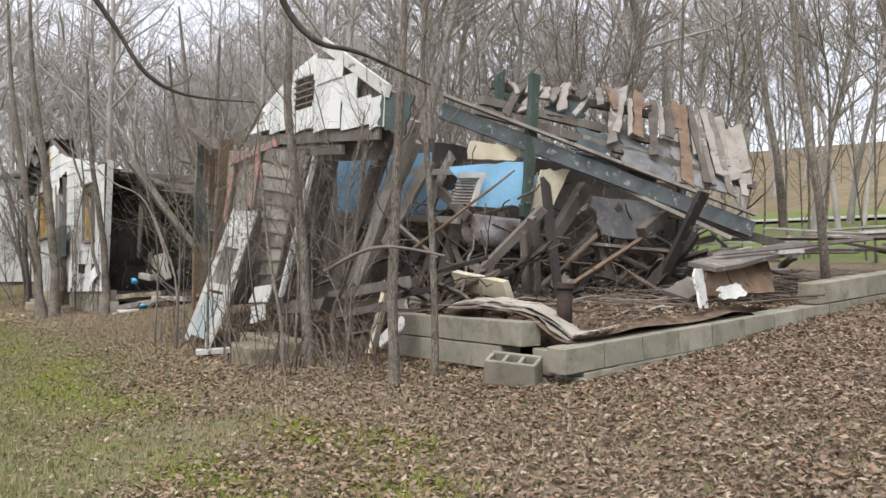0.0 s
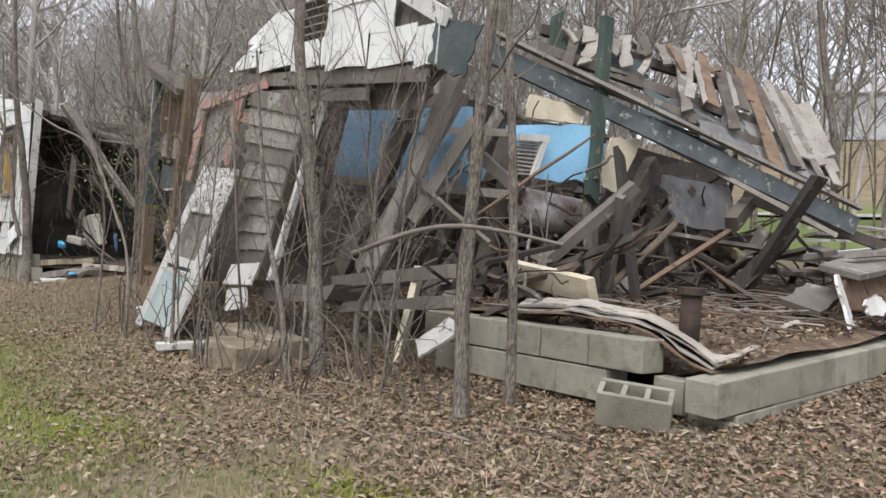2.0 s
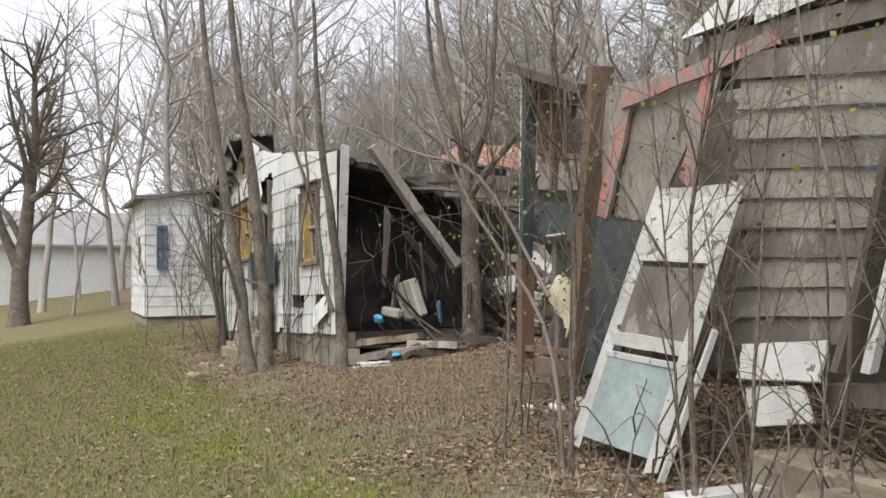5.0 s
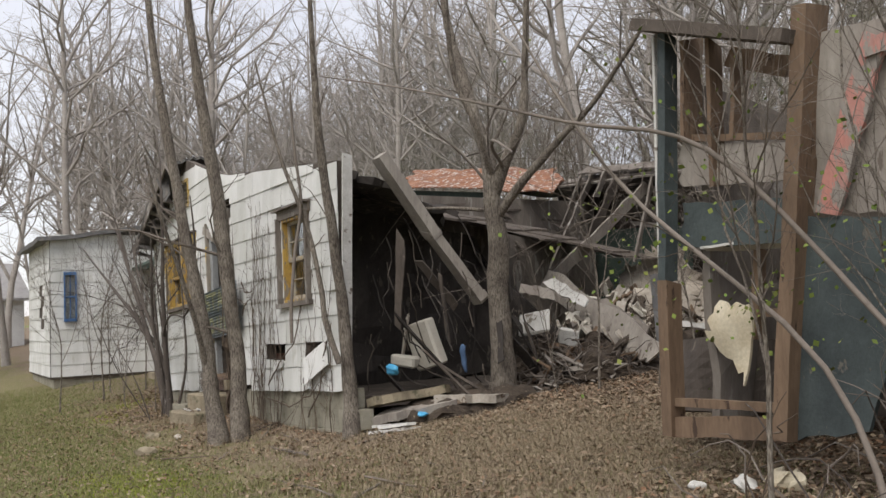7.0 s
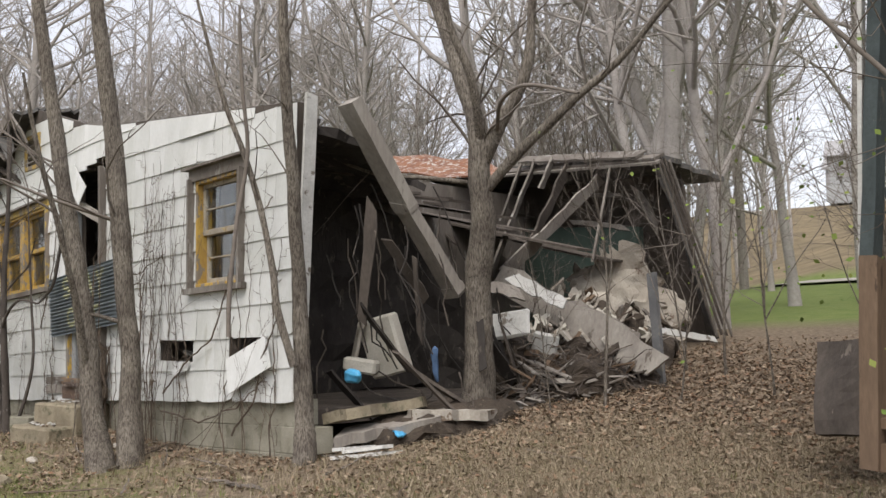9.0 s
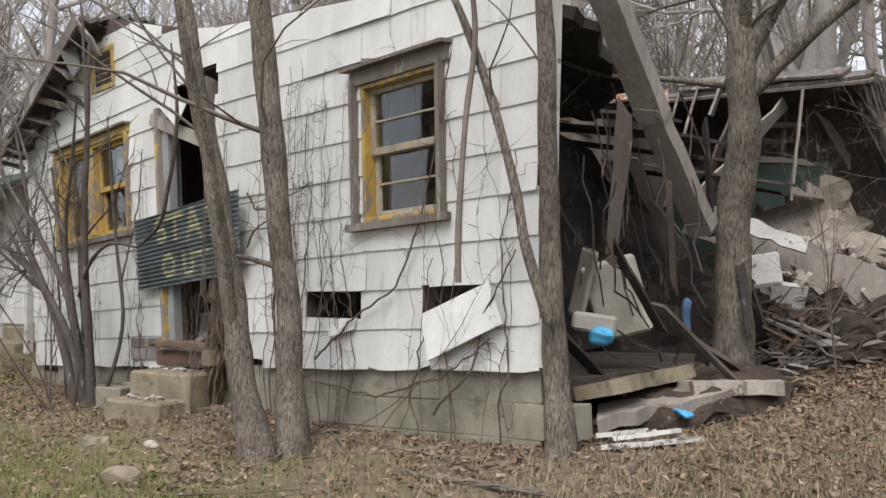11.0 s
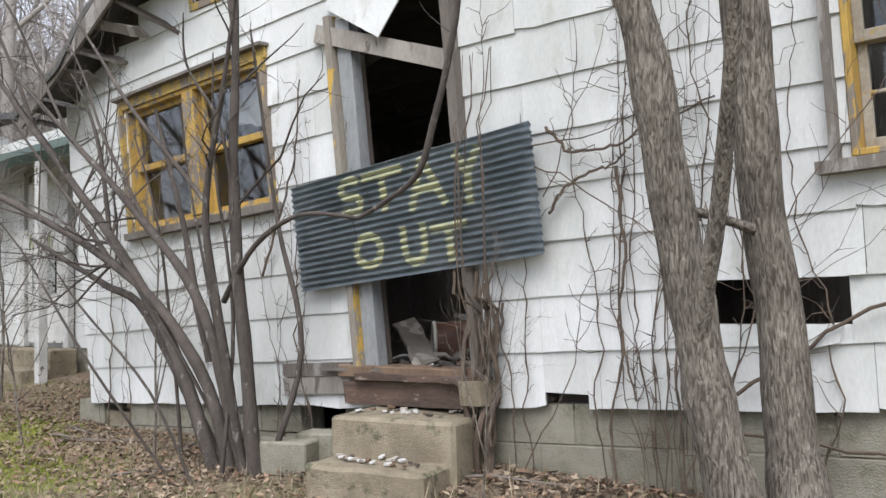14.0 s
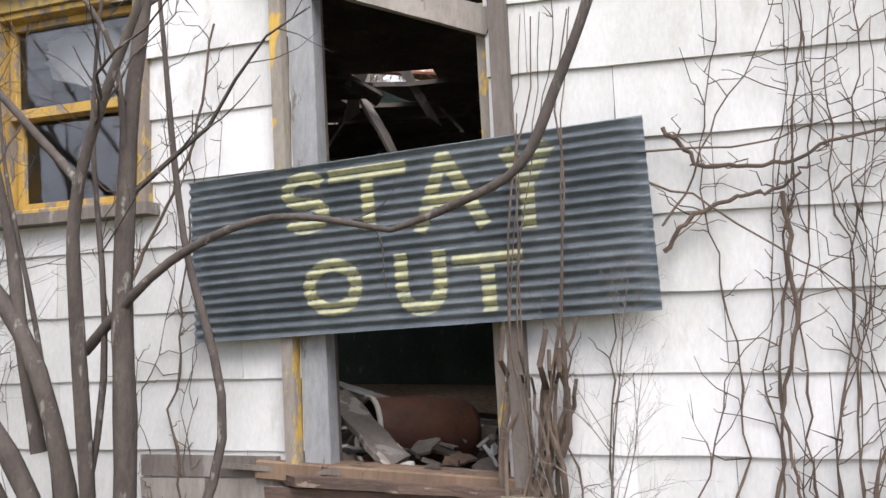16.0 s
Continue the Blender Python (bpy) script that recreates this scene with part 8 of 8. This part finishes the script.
def blade_shape(tall):
    def make(rnd, x, y, z):
        pts, faces = [], []
        for k in range(3):
            a, h = rnd.uniform(0, 6.28), tall * rnd.uniform(0.5, 1.3)
            ox, oy = rnd.uniform(-0.02, 0.02), rnd.uniform(-0.02, 0.02)
            bx, by = math.cos(a) * h * rnd.uniform(0.2, 0.9), math.sin(a) * h * rnd.uniform(0.2, 0.9)
            w = 0.0045
            i = len(pts)
            pts += [(x + ox - by / h * w, y + oy + bx / h * w, z - 0.005), (x + ox + by / h * w, y + oy - bx / h * w, z - 0.005), (x + ox + bx, y + oy + by, z + h)]
            faces.append((i, i + 1, i + 2))
        return pts, faces
    return make


def litter_zone(rnd):
    while True:
        x, y = rnd.uniform(-10, 20), rnd.uniform(-4.6, 6.5)
        if rnd.random() > min(1, (20 - x) / 4) * min(1, (6.5 - y) / 3.5) * min(1, (y + 4.6) / 0.8) * min(1, (x + 10) / 2):
            continue
        if -7.4 < x < 0 and y > 0 or 7.6 < x < 11.4 and y > 0.8:
            continue
        if ((x - 2.4) / 2.2) ** 2 + ((y - 0.3) / 1.7) ** 2 < 1 and rnd.random() < 0.15:
            continue
        w = 0.5 * y + 0.085 * max(0, x - 4) + 0.75 + 1.1 * noise.noise(Vector((x * 0.9, y * 0.9, 7)))
        if rnd.random() < min(1, max(0.12, w)):
            return x, y


def lawn_zone(rnd):
    while True:
        x, y = rnd.uniform(-15, 18), rnd.uniform(-5.5, 1.0)
        if rnd.random() > min(1, (18 - x) / 3) * min(1, (y + 5.5) / 1.0) * min(1, (x + 15) / 3):
            continue
        if -7.4 < x < 0 and y > -0.05 or -8 < x < 1 and y > -1.3 and rnd.random() < 0.8:
            continue
        w = 0.3 - 0.4 * y - 0.06 * max(0, x - 4)
        if rnd.random() < min(1, max(0.3, w)):
            return x, y


def dry_zone(rnd):
    while True:
        x, y = rnd.gauss(2.6, 1.0), rnd.gauss(0.5, 0.75)
        if x < 0.1 and y > 0 or x > 4.3 and y > 0.3:
            continue
        return x, y


scatter("leaf_litter", "brown dead leaves strewn over the yard", "leaves", 190000, LEAF, litter_zone, leaf_shape, 301)
scatter("lawn_grass", "thin green lawn grass mixed with straw", "grass", 170000, GRASS, lawn_zone, blade_shape(0.04), 302)
def moss_zone(rnd):
    cx, cy, s = rnd.choice(((11.3, -1.17, 0.3), (11.5, -1.95, 0.3), (12.6, -1.25, 0.35), (12.9, -1.6, 0.3), (7.6, -2.05, 0.4), (0.2, -1.85, 0.5), (0.9, -2.3, 0.5), (12.5, -1.9, 0.3), (9.0, -1.75, 0.4), (11.8, -0.85, 0.2), (5.6, -1.7, 0.4), (6.6, -1.9, 0.3), (3.2, -2.0, 0.4), (1.5, -2.2, 0.5), (-0.6, -2.0, 0.5), (-7.2, -0.6, 0.4), (-6.3, -0.9, 0.4), (-8.0, -0.2, 0.4)))
    return rnd.gauss(cx, s), rnd.gauss(cy, s * 0.45)


scatter("moss", "bright yellow-green moss cushions in the lawn", "moss", 42000, MOSS, moss_zone, blade_shape(0.02), 305)
scatter("dry_grass", "flattened tan dry grass between the ruins", "grass", 30000, DRY, dry_zone, blade_shape(0.05), 303)
scatter("weed_tufts", "tan weed stalks along the wall foot", "grass", 1500, DRY, lambda r: (r.uniform(-7, 13), r.gauss(-0.6, 0.35)), blade_shape(0.12), 304)



def floor_leaf(rnd, x, y, z):
    """A leaf on the rotten floor of the collapsed house."""
    z = 0.85 + 0.05 * (y - 0.85) + 0.1 * noise.noise(Vector((x * 1.3, y * 1.3, 2))) - 0.18 * max(0, 1 - math.hypot(x - 11.15, y - 1.1) / 0.5)
    return leaf_shape(rnd, x, y, z)


scatter("floor_leaves", "dead leaves drifted over the rotten floor", "leaves", 15000, LEAF, lambda r: (r.uniform(8.2, 11.5), r.uniform(0.95, 7.0)), floor_leaf, 306)


def sticks():
    rnd = random.Random(401)
    for i in range(70):
        x, y = rnd.uniform(-7, 12), rnd.gauss(-0.45, 0.35)
        if -7.4 < x < 0:
            y = min(y, -0.2)
        a, l = rnd.uniform(0, 6.3), rnd.uniform(0.25, 1.3)
        p, q = Vector((x - math.cos(a) * l / 2, y - math.sin(a) * l / 4, 0)), Vector((x + math.cos(a) * l / 2, y + math.sin(a) * l / 4, 0))
        pts = wander(p, q, 5, 0.08)
        for s in pts:
            s.z = land(s.x, s.y) + 0.015 + rnd.random() * 0.02
        bm = bmesh.new()
        add_tube(bm, pts, [0.009, 0.009, 0.008, 0.007, 0.005, 0.003], 4)
        solid("fallen_stick", bm, rnd.choice([TWIG, VINE, BARK]), "dead stick lying on the leaves", "stick", "sticks on the ground")

    # arching dead briars before the collapsed house
    for i in range(110):
        x, y = rnd.uniform(5.0, 10.2), rnd.uniform(-0.55, 0.3)
        a, l, h = rnd.uniform(0, 6.3), rnd.uniform(0.3, 1.0), rnd.uniform(0.15, 0.75)
        p = Vector((x, y, land(x, y) - 0.02))
        q = p + Vector((math.cos(a) * l, math.sin(a) * l * 0.35, h))
        pts = wander(p, q, 6, 0.12)
        for k, s in enumerate(pts):
            s.z += 0.25 * l * math.sin(k / 6 * 3.14)
        bm = bmesh.new()
        add_tube(bm, pts, [0.006, 0.006, 0.0055, 0.005, 0.004, 0.003, 0.002], 4)
        solid("briar_cane", bm, rnd.choice([VINE, BUSH, TWIG]), "dead arching briar cane before the collapsed house", "briar", "briars before the ruin")


sticks()


# ---- green budding leaves on the thicket by the collapsed house ----
def buds():
    rnd = random.Random(500)
    v, f = [], []
    for cx, cy, cz, n, s in ((4.6, -0.1, 1.9, 70, 0.7), (4.3, 0.1, 1.5, 30, 0.35), (6.3, -0.1, 2.3, 160, 0.8), (4.75, 0.42, 1.35, 90, 0.14), (3.6, 1.2, 2.0, 160, 0.7), (5.5, -0.3, 1.6, 120, 0.6), (7.6, -0.2, 2.2, 80, 0.6)):
        for _ in range(n):
            p = Vector((rnd.gauss(cx, s), rnd.gauss(cy, s * 0.4), rnd.gauss(cz, s * 0.6)))
            a = Vector((rnd.gauss(0, 1), rnd.gauss(0, 1), rnd.gauss(0, 1))).normalized() * rnd.uniform(0.008, 0.02)
            b = a.orthogonal() * 0.6
            i = len(v)
            v += [tuple(p - a), tuple(p + b), tuple(p + a), tuple(p - b)]
            f.append((i, i + 1, i + 2, i + 3))
    me = bpy.data.meshes.new("green_buds")
    me.from_pydata(v, [], f)
    me.materials.append(MOSS_BUD)
    tagged(new("green_buds", me), "small green spring leaves on the thicket", "leaves", kind="stuff")


buds()


# ---- far buildings and pole ----
def far_buildings():
    def house_at(name, at, size, turn, label, rise, wins=3, paint=FAR_GREY):
        h = thing(name, at, label, "house")
        m = pose(*at, 0, 0, turn)
        sx, sy, sz = size
        bm = bmesh.new()
        add_box(bm, (sx, sy, sz + 0.8), m @ Matrix.Translation((0, 0, sz / 2 - 0.4)))
        part("wall", bm, paint, h)
        bm = bmesh.new()
        for s in (-1, 1):
            pts = [(-sx / 2 - 0.3, s * (sy / 2 + 0.3), sz - 0.05), (sx / 2 + 0.3, s * (sy / 2 + 0.3), sz - 0.05), (sx / 2 + 0.3, 0, sz + rise), (-sx / 2 - 0.3, 0, sz + rise)]
            lo = [bm.verts.new(m @ Vector(p)) for p in pts]
            hi = [bm.verts.new(m @ (Vector(p) + Vector((0, 0, 0.12)))) for p in pts]
            bm.faces.new(lo)
            bm.faces.new(hi[::-1])
            for i in range(4):
                bm.faces.new((lo[i], hi[i], hi[(i + 1) % 4], lo[(i + 1) % 4]))
        part("roof", bm, FAR_ROOF, h)
        for e in (-1, 1):
            bm = bmesh.new()
            vs = [bm.verts.new(m @ Vector(p)) for p in ((e * sx / 2, -sy / 2, sz), (e * sx / 2, sy / 2, sz), (e * sx / 2, 0, sz + rise))]
            bm.faces.new(vs)
            bmesh.ops.solidify(bm, geom=bm.faces[:], thickness=0.1)
            part("gable", bm, paint, h)
        for i in range(wins):
            x = -sx / 2 + sx * (i + 0.5) / 3
            bm = bmesh.new()
            add_box(bm, (0.9, 0.06, 1.1), m @ Matrix.Translation((x, -sy / 2 - 0.02, sz * 0.6)))
            w = part("window", bm, FAR_ROOF, h)

    house_at("far_white_building", (-40, -6.5, land(-40, -6.5)), (14, 7, 2.9), 96, "long white building beyond the lawn", 1.8, 0, FAR_WHITE)
    p = (-20.87, 67.17, 12.56)
    house_at("far_house", (p[0], p[1], land(p[0], p[1]) + 0.3), (6, 5, 2.8), 20, "grey-white house on the hill across the road", 1.6)
    p = (-25.81, 74.85, 14.06)
    house_at("far_house", (p[0], p[1], land(p[0], p[1]) + 0.3), (3, 3, 2.0), 10, "small white house on the hill across the road", 1.5)
    b = Vector((-9.11, 24.11, 6.01))
    bm = bmesh.new()
    b.z = land(b.x, b.y) - 0.2
    add_tube(bm, [b, b + Vector((-0.2, 0, 9.5))], [0.16, 0.12], 10)
    solid("utility_pole", bm, PALE_WOOD, "pale wooden utility pole by the road", "pole")


far_buildings()

# ---- blocks of the foundations ----
foundation_blocks()
ruin_blocks()
